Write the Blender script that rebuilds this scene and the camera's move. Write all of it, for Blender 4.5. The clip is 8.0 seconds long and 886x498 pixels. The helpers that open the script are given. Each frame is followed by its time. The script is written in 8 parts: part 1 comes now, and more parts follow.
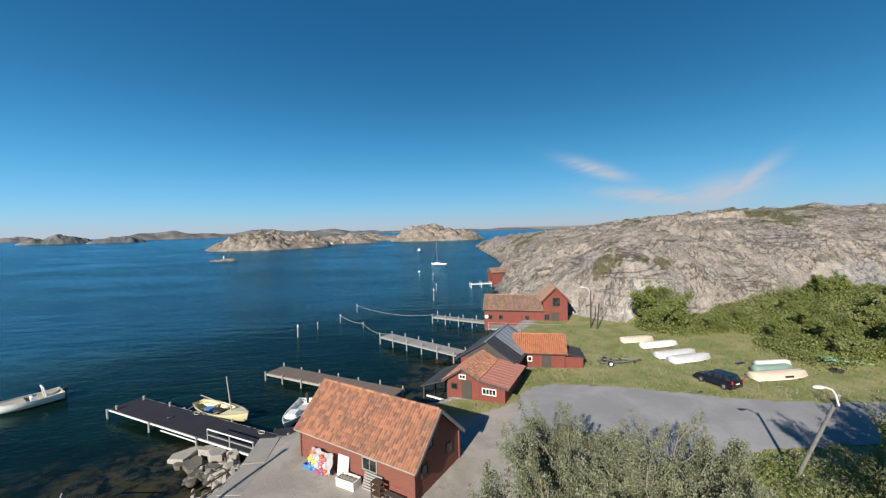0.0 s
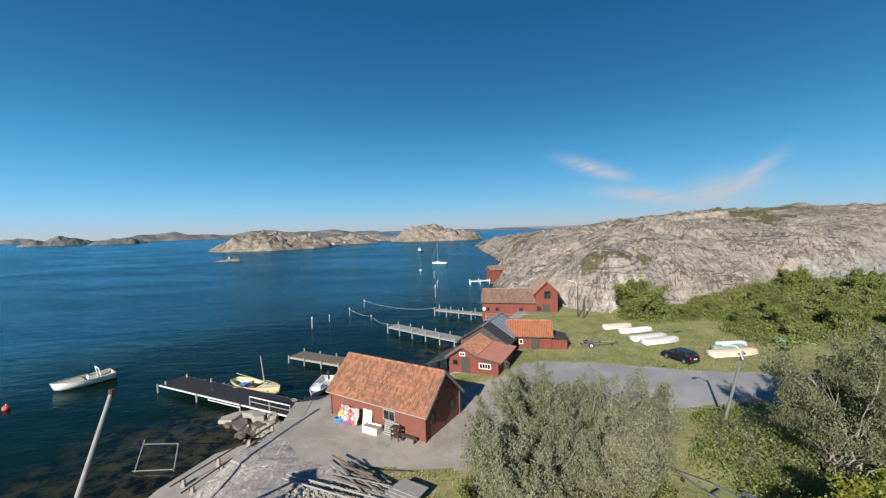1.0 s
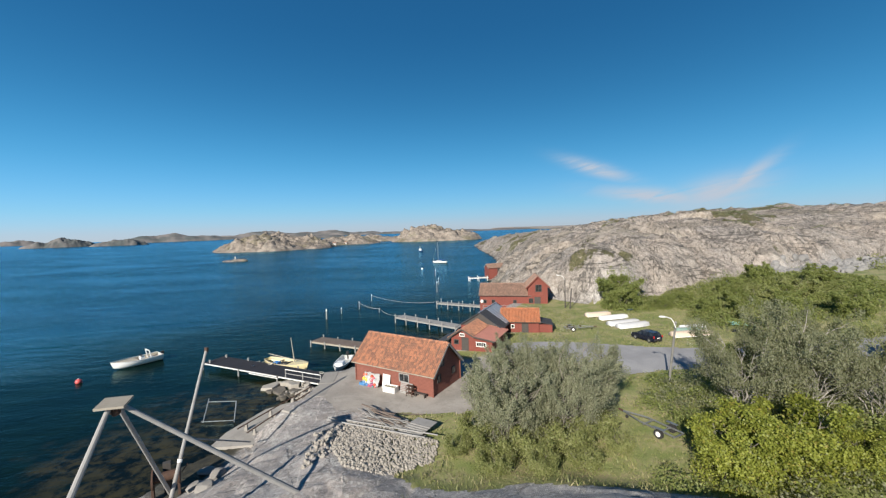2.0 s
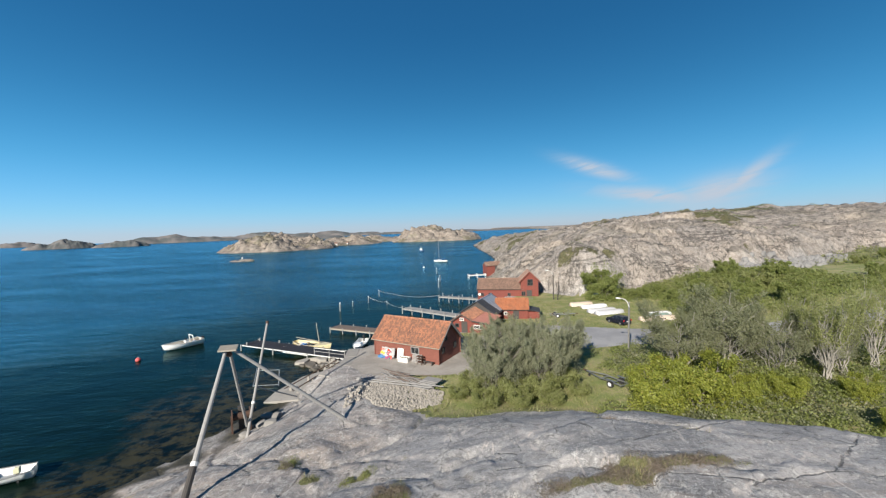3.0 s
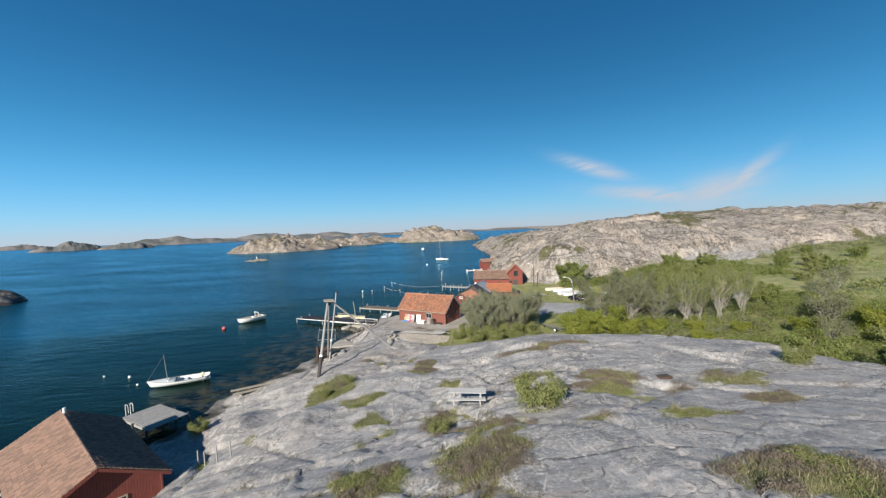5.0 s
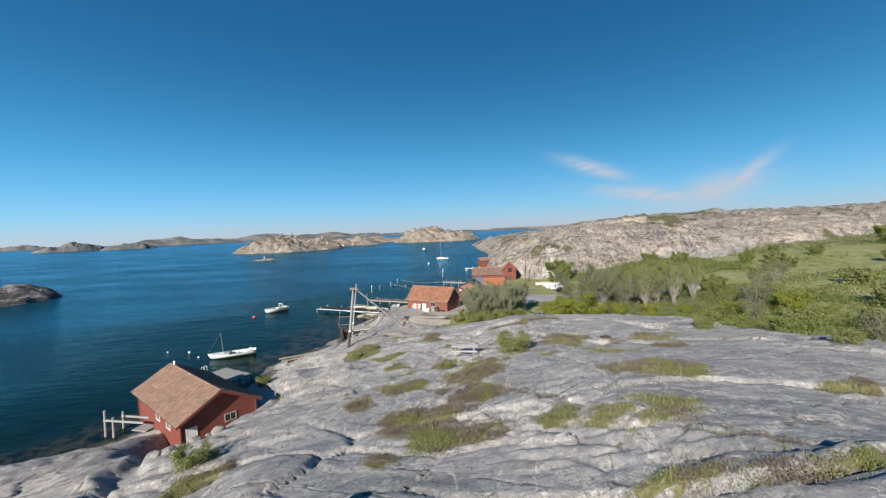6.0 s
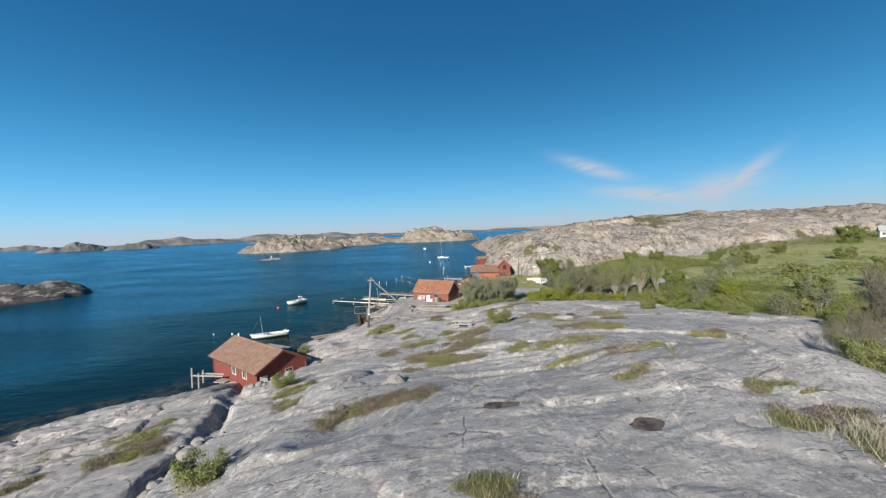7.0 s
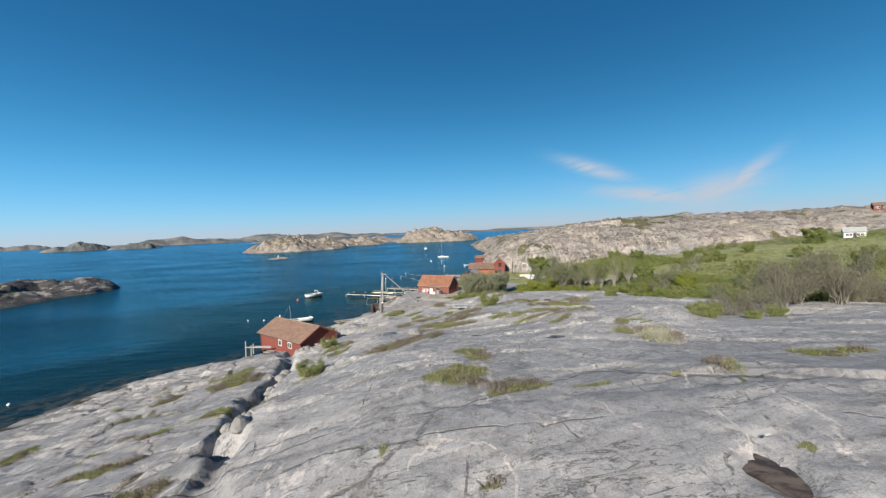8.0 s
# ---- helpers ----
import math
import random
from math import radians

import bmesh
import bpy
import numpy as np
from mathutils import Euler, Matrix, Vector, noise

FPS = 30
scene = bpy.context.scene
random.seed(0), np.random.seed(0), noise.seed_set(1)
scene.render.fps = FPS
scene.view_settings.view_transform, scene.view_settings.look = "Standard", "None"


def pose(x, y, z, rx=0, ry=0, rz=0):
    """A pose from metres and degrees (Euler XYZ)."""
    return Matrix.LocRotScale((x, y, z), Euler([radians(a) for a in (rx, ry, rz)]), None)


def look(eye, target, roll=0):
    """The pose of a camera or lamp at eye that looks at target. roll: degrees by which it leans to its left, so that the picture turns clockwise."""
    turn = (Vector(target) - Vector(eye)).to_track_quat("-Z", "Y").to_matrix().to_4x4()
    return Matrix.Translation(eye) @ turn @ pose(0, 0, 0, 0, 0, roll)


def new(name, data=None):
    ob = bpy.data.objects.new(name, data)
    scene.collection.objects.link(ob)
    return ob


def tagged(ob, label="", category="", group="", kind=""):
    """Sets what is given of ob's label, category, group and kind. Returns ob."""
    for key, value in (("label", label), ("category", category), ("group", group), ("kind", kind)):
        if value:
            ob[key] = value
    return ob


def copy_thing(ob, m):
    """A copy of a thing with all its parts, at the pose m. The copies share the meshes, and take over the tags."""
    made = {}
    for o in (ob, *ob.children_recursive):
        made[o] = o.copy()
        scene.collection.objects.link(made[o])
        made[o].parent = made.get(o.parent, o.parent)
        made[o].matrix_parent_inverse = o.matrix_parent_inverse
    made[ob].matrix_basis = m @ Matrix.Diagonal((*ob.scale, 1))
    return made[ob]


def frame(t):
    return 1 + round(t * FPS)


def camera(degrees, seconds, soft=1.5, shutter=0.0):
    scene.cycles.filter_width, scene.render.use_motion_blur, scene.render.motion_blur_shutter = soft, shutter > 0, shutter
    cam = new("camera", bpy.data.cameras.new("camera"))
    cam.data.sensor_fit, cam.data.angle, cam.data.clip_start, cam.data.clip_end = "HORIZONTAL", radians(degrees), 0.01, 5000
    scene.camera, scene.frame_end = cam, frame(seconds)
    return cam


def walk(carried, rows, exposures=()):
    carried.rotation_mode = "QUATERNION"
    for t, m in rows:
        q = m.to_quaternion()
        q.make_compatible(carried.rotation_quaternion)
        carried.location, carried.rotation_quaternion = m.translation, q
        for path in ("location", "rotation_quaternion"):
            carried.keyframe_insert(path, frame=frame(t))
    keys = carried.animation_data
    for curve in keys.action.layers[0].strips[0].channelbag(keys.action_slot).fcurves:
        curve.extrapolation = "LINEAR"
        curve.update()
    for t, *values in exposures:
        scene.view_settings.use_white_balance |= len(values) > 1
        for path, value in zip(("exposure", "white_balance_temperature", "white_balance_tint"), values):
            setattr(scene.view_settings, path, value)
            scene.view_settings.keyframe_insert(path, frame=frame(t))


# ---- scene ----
cam = camera(96.0, 8.0, 1.3)
# seconds, x, y, z, yaw, pitch, roll
ROWS = [
    (0, 0, 0, 19.084, 0, -2.922, 1.476),
    (0.5, -0.145, -3.29, 19.062, -0.028, -2.907, 1.589),
    (1, -0.312, -7.01, 19.059, -0.055, -2.891, 1.701),
    (1.5, -0.5, -11.129, 19.075, -0.083, -2.876, 1.81),
    (2, -0.707, -15.617, 19.11, -0.109, -2.861, 1.916),
    (2.5, -0.93, -20.448, 19.164, -0.135, -2.846, 2.017),
    (3, -1.168, -25.594, 19.236, -0.16, -2.832, 2.111),
    (3.5, -1.418, -31.033, 19.326, -0.184, -2.818, 2.197),
    (4, -1.676, -36.742, 19.432, -0.206, -2.804, 2.274),
    (4.5, -1.941, -42.7, 19.553, -0.227, -2.791, 2.341),
    (5, -2.209, -48.888, 19.687, -0.246, -2.778, 2.396),
    (5.5, -2.477, -55.289, 19.834, -0.264, -2.766, 2.437),
    (6, -2.741, -61.888, 19.992, -0.279, -2.755, 2.464),
    (6.5, -2.999, -68.669, 20.158, -0.292, -2.745, 2.476),
    (7, -3.245, -75.622, 20.33, -0.303, -2.735, 2.47),
    (7.5, -3.478, -82.735, 20.506, -0.311, -2.726, 2.445),
    (8, -3.691, -90, 20.683, -0.316, -2.718, 2.401),
]
walk(cam, [(t, pose(x, y, z, 90 + pitch, roll, yaw)) for t, x, y, z, yaw, pitch, roll in ROWS], ((0, 0.62), (1.5, 0.65), (3, 0.72), (8, 0.70)))

# ---- light: a clear afternoon, the sun low behind the camera's left shoulder ----
SUN = Vector((-0.388, -0.806, 0.447)).normalized()
world = bpy.data.worlds.new("sky")
scene.world = world
world.use_nodes = True
wn, wl = world.node_tree.nodes, world.node_tree.links
wn.clear()
sky = wn.new("ShaderNodeTexSky")
sky.sky_type, sky.sun_disc = "NISHITA", False
sky.sun_elevation, sky.sun_rotation = math.asin(SUN.z), math.atan2(SUN.x, SUN.y)
sky.altitude, sky.air_density, sky.dust_density, sky.ozone_density = 0, 1.0, 0.0, 2.5


def wnode(kind, **sets):
    n = wn.new(kind)
    for key, value in sets.items():
        n.inputs[key.replace("_", " ")].default_value = value
    return n


# thin wisps of cirrus low over the hill
wdir = wn.new("ShaderNodeTexCoord")
wsep = wn.new("ShaderNodeSeparateXYZ")
wl.new(wdir.outputs["Generated"], wsep.inputs[0])


def wmath(op, a, b=None, clamp=False):
    n = wn.new("ShaderNodeMath")
    n.operation, n.use_clamp = op, clamp
    for i, v in enumerate((a, b)):
        if v is None:
            continue
        if isinstance(v, (int, float)):
            n.inputs[i].default_value = v
        else:
            wl.new(v, n.inputs[i])
    return n.outputs[0]


azim = wmath("ARCTAN2", wsep.outputs["X"], wsep.outputs["Y"])
elev = wmath("ARCSINE", wsep.outputs["Z"])
wvec = wn.new("ShaderNodeCombineXYZ")
wl.new(wmath("MULTIPLY", azim, 9.0), wvec.inputs[0])
wl.new(wmath("ADD", wmath("MULTIPLY", elev, 42.0), wmath("MULTIPLY", azim, -6.0)), wvec.inputs[1])
wisp = wnode("ShaderNodeTexNoise", Scale=1.0, Detail=6.0, Roughness=0.62, Distortion=0.9)
wl.new(wvec.outputs[0], wisp.inputs["Vector"])
bank = None
for az, el, ra, re, lean in ((0.368, 0.127, 0.066, 0.015, -0.36), (0.49, 0.057, 0.11, 0.016, -0.16), (0.605, 0.058, 0.072, 0.028, 0.18), (0.648, 0.077, 0.045, 0.017, 0.75)):
    da = wmath("SUBTRACT", azim, az)
    de = wmath("SUBTRACT", wmath("SUBTRACT", elev, el), wmath("MULTIPLY", da, lean))
    q = wmath("ADD", wmath("POWER", wmath("ABSOLUTE", wmath("DIVIDE", da, ra)), 2.0), wmath("POWER", wmath("ABSOLUTE", wmath("DIVIDE", de, re)), 2.0))
    m = wmath("POWER", 2.718, wmath("MULTIPLY", q, -1.0))
    bank = m if bank is None else wmath("MAXIMUM", bank, m)
low = wmath("POWER", 2.718, wmath("MULTIPLY", wmath("POWER", wmath("DIVIDE", wmath("SUBTRACT", elev, 0.012), 0.010), 2.0), -1.0))
low = wmath("MULTIPLY", low, 0.20)
cover = wmath("MULTIPLY", wmath("SUBTRACT", wisp.outputs["Fac"], 0.20), 3.0, True)
cover = wmath("MULTIPLY", wmath("ADD", wmath("MULTIPLY", bank, 1.05), low), cover, True)
wmix = wn.new("ShaderNodeMix")
wmix.data_type = "RGBA"
wl.new(cover, wmix.inputs["Factor"])
wtint = wn.new("ShaderNodeMix")
wtint.data_type, wtint.blend_type = "RGBA", "MULTIPLY"
wtint.inputs["Factor"].default_value = 1.0
wl.new(sky.outputs["Color"], wtint.inputs["A"])
# clear sea air: deeper blue overhead, paler and cooler towards the horizon
whue = wn.new("ShaderNodeValToRGB")
whue.color_ramp.interpolation = "B_SPLINE"
while len(whue.color_ramp.elements) < 5:
    whue.color_ramp.elements.new(0.5)
for e, (at, tint) in zip(whue.color_ramp.elements, ((0.0, (0.94, 1.22, 2.30)), (0.12, (0.84, 1.44, 2.20)), (0.36, (0.50, 1.46, 1.90)), (0.66, (0.32, 1.16, 1.54)), (1.0, (0.24, 1.00, 1.40)))):
    e.position, e.color = at, (*(q / 2.4 for q in tint), 1)
wl.new(wmath("DIVIDE", elev, 0.45), whue.inputs["Fac"])
wl.new(whue.outputs["Color"], wtint.inputs["B"])
# thin dry air: an even sky, hardly brighter opposite the sun
wdot = wn.new("ShaderNodeVectorMath")
wdot.operation = "DOT_PRODUCT"
wl.new(wdir.outputs["Generated"], wdot.inputs[0])
wdot.inputs[1].default_value = tuple(SUN)
even = wmath("DIVIDE", 2.5, wmath("ADD", 1.0, wmath("MULTIPLY", wmath("POWER", wmath("ABSOLUTE", wdot.outputs["Value"]), 2.0), 1.25)))
weven = wn.new("ShaderNodeVectorMath")
weven.operation = "SCALE"
wl.new(wtint.outputs["Result"], weven.inputs[0])
wl.new(even, weven.inputs["Scale"])
wl.new(weven.outputs[0], wmix.inputs["A"])
wmix.inputs["B"].default_value = (6.8, 7.8, 9.2, 1)
wback = wnode("ShaderNodeBackground", Strength=0.046)
wl.new(wmix.outputs["Result"], wback.inputs["Color"])
wout = wn.new("ShaderNodeOutputWorld")
wl.new(wback.outputs[0], wout.inputs["Surface"])

sun = new("sun", bpy.data.lights.new("sun", "SUN"))
sun.data.energy, sun.data.angle, sun.data.color = 5.0, radians(0.53), (1.0, 0.93, 0.82)
sun.matrix_world = look((0, 0, 60), Vector((0, 0, 60)) - SUN)


# ---- materials ----
class Tree:
    """Short words for a node tree."""

    def __init__(self, name):
        self.m = bpy.data.materials.new(name)
        self.m.use_nodes = True
        self.n, self.l = self.m.node_tree.nodes, self.m.node_tree.links
        self.bsdf = next(n for n in self.n if n.type == "BSDF_PRINCIPLED")
        self.out = next(n for n in self.n if n.type == "OUTPUT_MATERIAL")

    def put(self, socket, value):
        if isinstance(value, bpy.types.NodeSocket):
            self.l.new(value, socket)
        elif isinstance(value, tuple) and len(value) == 3 and socket.type == "RGBA":
            socket.default_value = (*value, 1)
        else:
            socket.default_value = value

    def node(self, kind, **sets):
        n = self.n.new(kind)
        for key, value in sets.items():
            self.put(n.inputs[key.replace("_", " ")], value)
        return n

    def coords(self, which="world", stretch=(1, 1, 1), turn=0.0):
        if which == "world":
            v = self.n.new("ShaderNodeNewGeometry").outputs["Position"]
        else:
            v = self.n.new("ShaderNodeTexCoord").outputs["Object"]
        if stretch != (1, 1, 1) or turn:
            mp = self.node("ShaderNodeMapping", Vector=v)
            mp.inputs["Scale"].default_value = stretch
            mp.inputs["Rotation"].default_value = (0, 0, turn)
            v = mp.outputs[0]
        return v

    def noise(self, vec, scale, detail=4.0, rough=0.55, warp=0.0):
        return self.node("ShaderNodeTexNoise", Vector=vec, Scale=scale, Detail=detail, Roughness=rough, Distortion=warp).outputs["Fac"]

    def ramp(self, fac, lo, hi, a=0.0, b=1.0):
        n = self.node("ShaderNodeMapRange", Value=fac, From_Min=lo, From_Max=hi, To_Min=a, To_Max=b)
        n.interpolation_type = "SMOOTHSTEP"
        return n.outputs[0]

    def math(self, op, a, b=0.0):
        n = self.n.new("ShaderNodeMath")
        n.operation = op
        self.put(n.inputs[0], a)
        self.put(n.inputs[1], b)
        return n.outputs[0]

    def mix(self, fac, a, b, mode="MIX"):
        n = self.n.new("ShaderNodeMix")
        n.data_type, n.blend_type = "RGBA", mode
        self.put(n.inputs["Factor"], fac)
        self.put(n.inputs["A"], a)
        self.put(n.inputs["B"], b)
        return n.outputs["Result"]

    def attr(self, name):
        n = self.n.new("ShaderNodeAttribute")
        n.attribute_name = name
        return n.outputs["Fac"]

    def island(self):
        return self.n.new("ShaderNodeNewGeometry").outputs["Random Per Island"]

    def each(self):
        return self.n.new("ShaderNodeObjectInfo").outputs["Random"]

    def bump(self, height, strength=0.3, distance=0.02, under=None):
        n = self.node("ShaderNodeBump", Height=height, Strength=strength, Distance=distance)
        if under is not None:
            self.l.new(under, n.inputs["Normal"])
        return n.outputs[0]

    def done(self, colour, rough=0.7, normal=None, metal=0.0, **more):
        self.put(self.bsdf.inputs["Base Color"], colour)
        self.put(self.bsdf.inputs["Roughness"], rough)
        self.put(self.bsdf.inputs["Metallic"], metal)
        for key, value in more.items():
            self.put(self.bsdf.inputs[key.replace("_", " ")], value)
        if normal is not None:
            self.put(self.bsdf.inputs["Normal"], normal)
        return self.m


def worn(name, base, dark, rough=0.75, scale=3.0, amount=0.6, grain=40.0, relief=0.25, metal=0.0, which="object", stretch=(1, 1, 1), spread=0.0):
    """A surface with stains at a large scale and grain at a small one."""
    t = Tree(name)
    v = t.coords(which, stretch)
    c = t.mix(t.ramp(t.noise(v, scale, 5, 0.6, 0.4), 0.42, 0.72, 0.0, amount), base, dark)
    g = t.noise(v, grain, 3, 0.6)
    c = t.mix(t.ramp(g, 0.3, 0.7, 0.0, 0.35), c, tuple(0.62 * q for q in base))
    if spread:
        c = t.mix(t.math("MULTIPLY", t.island(), spread), c, dark)
    return t.done(c, t.ramp(g, 0.2, 0.8, rough - 0.1, rough + 0.1), t.bump(g, relief, 0.01), metal)


def boarded(name, base, dark, pitch=0.16, upright=True):
    """Painted boards: fine grooves, sun-bleached streaks and worn paint."""
    t = Tree(name)
    v = t.coords("object")
    sep = t.node("ShaderNodeSeparateXYZ", Vector=v)
    along = t.math("ADD", sep.outputs[0], sep.outputs[1]) if upright else sep.outputs[2]
    saw = t.math("FRACT", t.math("DIVIDE", along, pitch))
    groove = t.math("MULTIPLY", t.ramp(saw, 0.0, 0.10), t.ramp(saw, 1.0, 0.90))
    cell = t.node("ShaderNodeTexWhiteNoise")
    cell.noise_dimensions = "1D"
    t.put(cell.inputs["W"], t.math("FLOOR", t.math("DIVIDE", along, pitch)))
    st = t.coords("object", (6, 6, 0.7) if upright else (0.7, 0.7, 6))
    streak = t.noise(st, 2.0, 5, 0.6)
    c = t.mix(t.ramp(streak, 0.40, 0.75, 0, 0.7), base, dark)
    c = t.mix(t.math("MULTIPLY", cell.outputs["Value"], 0.30), c, tuple(1.25 * q for q in base))
    c = t.mix(t.ramp(t.noise(v, 1.1, 4, 0.6), 0.5, 0.8, 0, 0.35), c, tuple(min(1, q * 1.3 + 0.03) for q in base))
    c = t.mix(t.math("SUBTRACT", 1.0, groove), c, tuple(0.35 * q for q in base))
    return t.done(c, 0.82, t.bump(groove, 0.5, 0.012, t.bump(streak, 0.2, 0.004)))


def paint(name, colour, rough=0.45, dirt=0.25, metal=0.0, coat=0.0):
    t = Tree(name)
    v = t.coords("object")
    d = t.noise(v, 2.3, 6, 0.65, 0.5)
    c = t.mix(t.ramp(d, 0.45, 0.8, 0, dirt), colour, tuple(0.45 * q + 0.03 for q in colour))
    return t.done(c, t.ramp(d, 0.3, 0.8, rough, min(1, rough + 0.2)), t.bump(t.noise(v, 30, 3), 0.06, 0.004), metal, Coat_Weight=coat)


def foliage(name, dark, light, dry=(0.20, 0.16, 0.06), dryness=0.1, glow=0.35):
    t = Tree(name)
    r = t.island()
    v = t.coords("world")
    c = t.mix(r, dark, light)
    c = t.mix(t.ramp(t.noise(v, 0.55, 3), 0.35, 0.7, 0, 0.55), c, dark)
    c = t.mix(t.ramp(t.math("FRACT", t.math("MULTIPLY", r, 37.3)), 1.0 - dryness, 1.0, 0, 0.9), c, dry)
    t.done(c, 0.55)
    tr = t.node("ShaderNodeBsdfTranslucent", Color=t.mix(0.5, c, (0.30, 0.36, 0.03)))
    ms = t.node("ShaderNodeMixShader", Fac=glow)
    t.l.new(t.bsdf.outputs[0], ms.inputs[1])
    t.l.new(tr.outputs[0], ms.inputs[2])
    t.l.new(ms.outputs[0], t.out.inputs["Surface"])
    return t.m


def rock_colour(t, v, warm, seed=0.0):
    """Granite: grey slabs, pink bands, pale crusts of lichen, dark seams and fine speckle."""
    big = t.noise(v, 0.09, 5, 0.6, 0.8)
    mid = t.noise(v, 0.45, 7, 0.68, 0.5)
    band = t.noise(t.coords("world", (0.10, 0.55, 0.6), 0.35), 1.0, 6, 0.7, 1.2)
    fine = t.noise(v, 15.0, 4, 0.75)
    speck = t.noise(v, 2.6, 6, 0.75)
    blot = t.noise(v, 1.05, 8, 0.74, 0.35)
    grey = t.mix(t.ramp(mid, 0.34, 0.66), (0.305, 0.298, 0.300), (0.392, 0.381, 0.379))
    pink = t.mix(t.ramp(speck, 0.38, 0.62), (0.40, 0.325, 0.27), (0.27, 0.215, 0.18))
    pinkness = t.math("MULTIPLY", t.ramp(band, 0.55, 0.64), t.ramp(big, 0.45, 0.58))
    c = t.mix(t.math("MAXIMUM", t.math("MULTIPLY", pinkness, 0.7), warm), grey, pink)
    # dark weathering in broad soft stains, pale lichen crusts along the edges of the slabs
    c = t.mix(t.ramp(t.noise(v, 0.28, 8, 0.72, 0.4), 0.50, 0.64, 0, 0.42), c, (0.165, 0.162, 0.168))
    c = t.mix(t.ramp(speck, 0.54, 0.60, 0, 0.50), c, (0.125, 0.122, 0.12))
    c = t.mix(t.ramp(fine, 0.44, 0.62, 0.0, 0.38), c, (0.13, 0.127, 0.123))
    # straight joints that come and go, and slabs that stand a little higher or lower than their neighbours
    seam, ledge, flank = None, None, None
    for stretch, turn, scale, wide, keep, lo in (((0.45, 1.30, 0.8), 0.22, 0.15, 0.012, big, 0.46), ((1.3, 0.45, 0.8), -0.35, 0.20, 0.013, mid, 0.50), ((0.8, 1.3, 0.9), 0.55, 0.75, 0.014, speck, 0.56)):
        bend = t.node("ShaderNodeTexNoise", Vector=v, Scale=0.6, Detail=6.0, Roughness=0.65)
        push = t.n.new("ShaderNodeVectorMath")
        push.operation = "MULTIPLY_ADD"
        t.l.new(bend.outputs["Color"], push.inputs[0])
        push.inputs[1].default_value = (0.8, 0.8, 0.4)
        t.l.new(t.coords("world", stretch, turn), push.inputs[2])
        cell = t.node("ShaderNodeTexVoronoi", Vector=push.outputs[0], Scale=scale)
        cell.feature = "DISTANCE_TO_EDGE"
        one = t.math("MULTIPLY", t.ramp(cell.outputs["Distance"], wide * 0.25, wide, 1.0, 0.0), t.ramp(keep, lo, lo + 0.08))
        seam = one if seam is None else t.math("MAXIMUM", seam, one)
        side = t.math("MULTIPLY", t.ramp(cell.outputs["Distance"], wide * 0.8, wide * 5.0, 1.0, 0.0), t.ramp(t.noise(v, 0.22 + scale, 4, 0.6), 0.50, 0.60))
        flank = side if flank is None else t.math("MAXIMUM", flank, side)
        lump = t.node("ShaderNodeTexVoronoi", Vector=push.outputs[0], Scale=scale)
        tone = t.node("ShaderNodeSeparateColor", Color=lump.outputs["Color"]).outputs[0]
        up = t.math("MULTIPLY", tone, (0.55, 0.45, 0.16)[0 if ledge is None else 1])
        ledge = up if ledge is None else t.math("ADD", ledge, up)
        c = t.mix(t.ramp(tone, 0.45, 1.0, 0, 0.34), c, (0.155, 0.152, 0.154))
        c = t.mix(t.ramp(tone, 0.38, 0.0, 0, 0.16), c, (0.45, 0.415, 0.395))
    # fine bedding cracks that run with the rock, coming and going
    bed_ = t.noise(t.coords("world", (0.42, 1.5, 0.9), 0.12), 1.0, 7, 0.62, 0.7)
    line_ = t.math("MULTIPLY", t.ramp(t.math("ABSOLUTE", t.math("SUBTRACT", bed_, 0.5)), 0.003, 0.014, 1.0, 0.0), t.ramp(t.noise(v, 0.35, 4, 0.6), 0.47, 0.56))
    split = t.noise(t.coords("world", (2.2, 0.8, 0.9), -0.3), 1.0, 6, 0.6, 0.5)
    line_ = t.math("MAXIMUM", line_, t.math("MULTIPLY", t.ramp(t.math("ABSOLUTE", t.math("SUBTRACT", split, 0.5)), 0.003, 0.012, 0.8, 0.0), t.ramp(blot, 0.52, 0.60)))
    c = t.mix(t.ramp(t.noise(v, 1.9, 8, 0.8, 0.3), 0.53, 0.60, 0, 0.42), c, (0.150, 0.146, 0.146))
    c = t.mix(t.math("MULTIPLY", line_, 0.70), c, (0.075, 0.070, 0.066))
    seam = t.math("MAXIMUM", seam, t.math("MULTIPLY", line_, 0.6))
    c = t.mix(t.math("MULTIPLY", seam, 0.82), c, (0.085, 0.080, 0.076))
    zone = t.ramp(t.noise(v, 0.20, 5, 0.65, 0.4), 0.55, 0.63)
    near = t.math("MAXIMUM", t.math("MULTIPLY", zone, t.ramp(blot, 0.47, 0.53)), t.math("MULTIPLY", t.attr("edge"), t.ramp(blot, 0.52, 0.60)))
    crumb = t.noise(v, 5.5, 7, 0.85)
    crust = t.math("MULTIPLY", t.math("MAXIMUM", near, flank), t.ramp(crumb, 0.475, 0.505))
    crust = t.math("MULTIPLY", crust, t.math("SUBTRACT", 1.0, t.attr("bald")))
    c = t.mix(t.math("MULTIPLY", crust, 0.84), c, t.mix(t.ramp(speck, 0.4, 0.6), (0.60, 0.585, 0.56), (0.46, 0.435, 0.405)))
    vein = t.math("ABSOLUTE", t.math("SUBTRACT", t.noise(t.coords("world", (0.30, 0.10, 0.3), 0.62), 1.0, 4, 0.45, 0.3), 0.5))
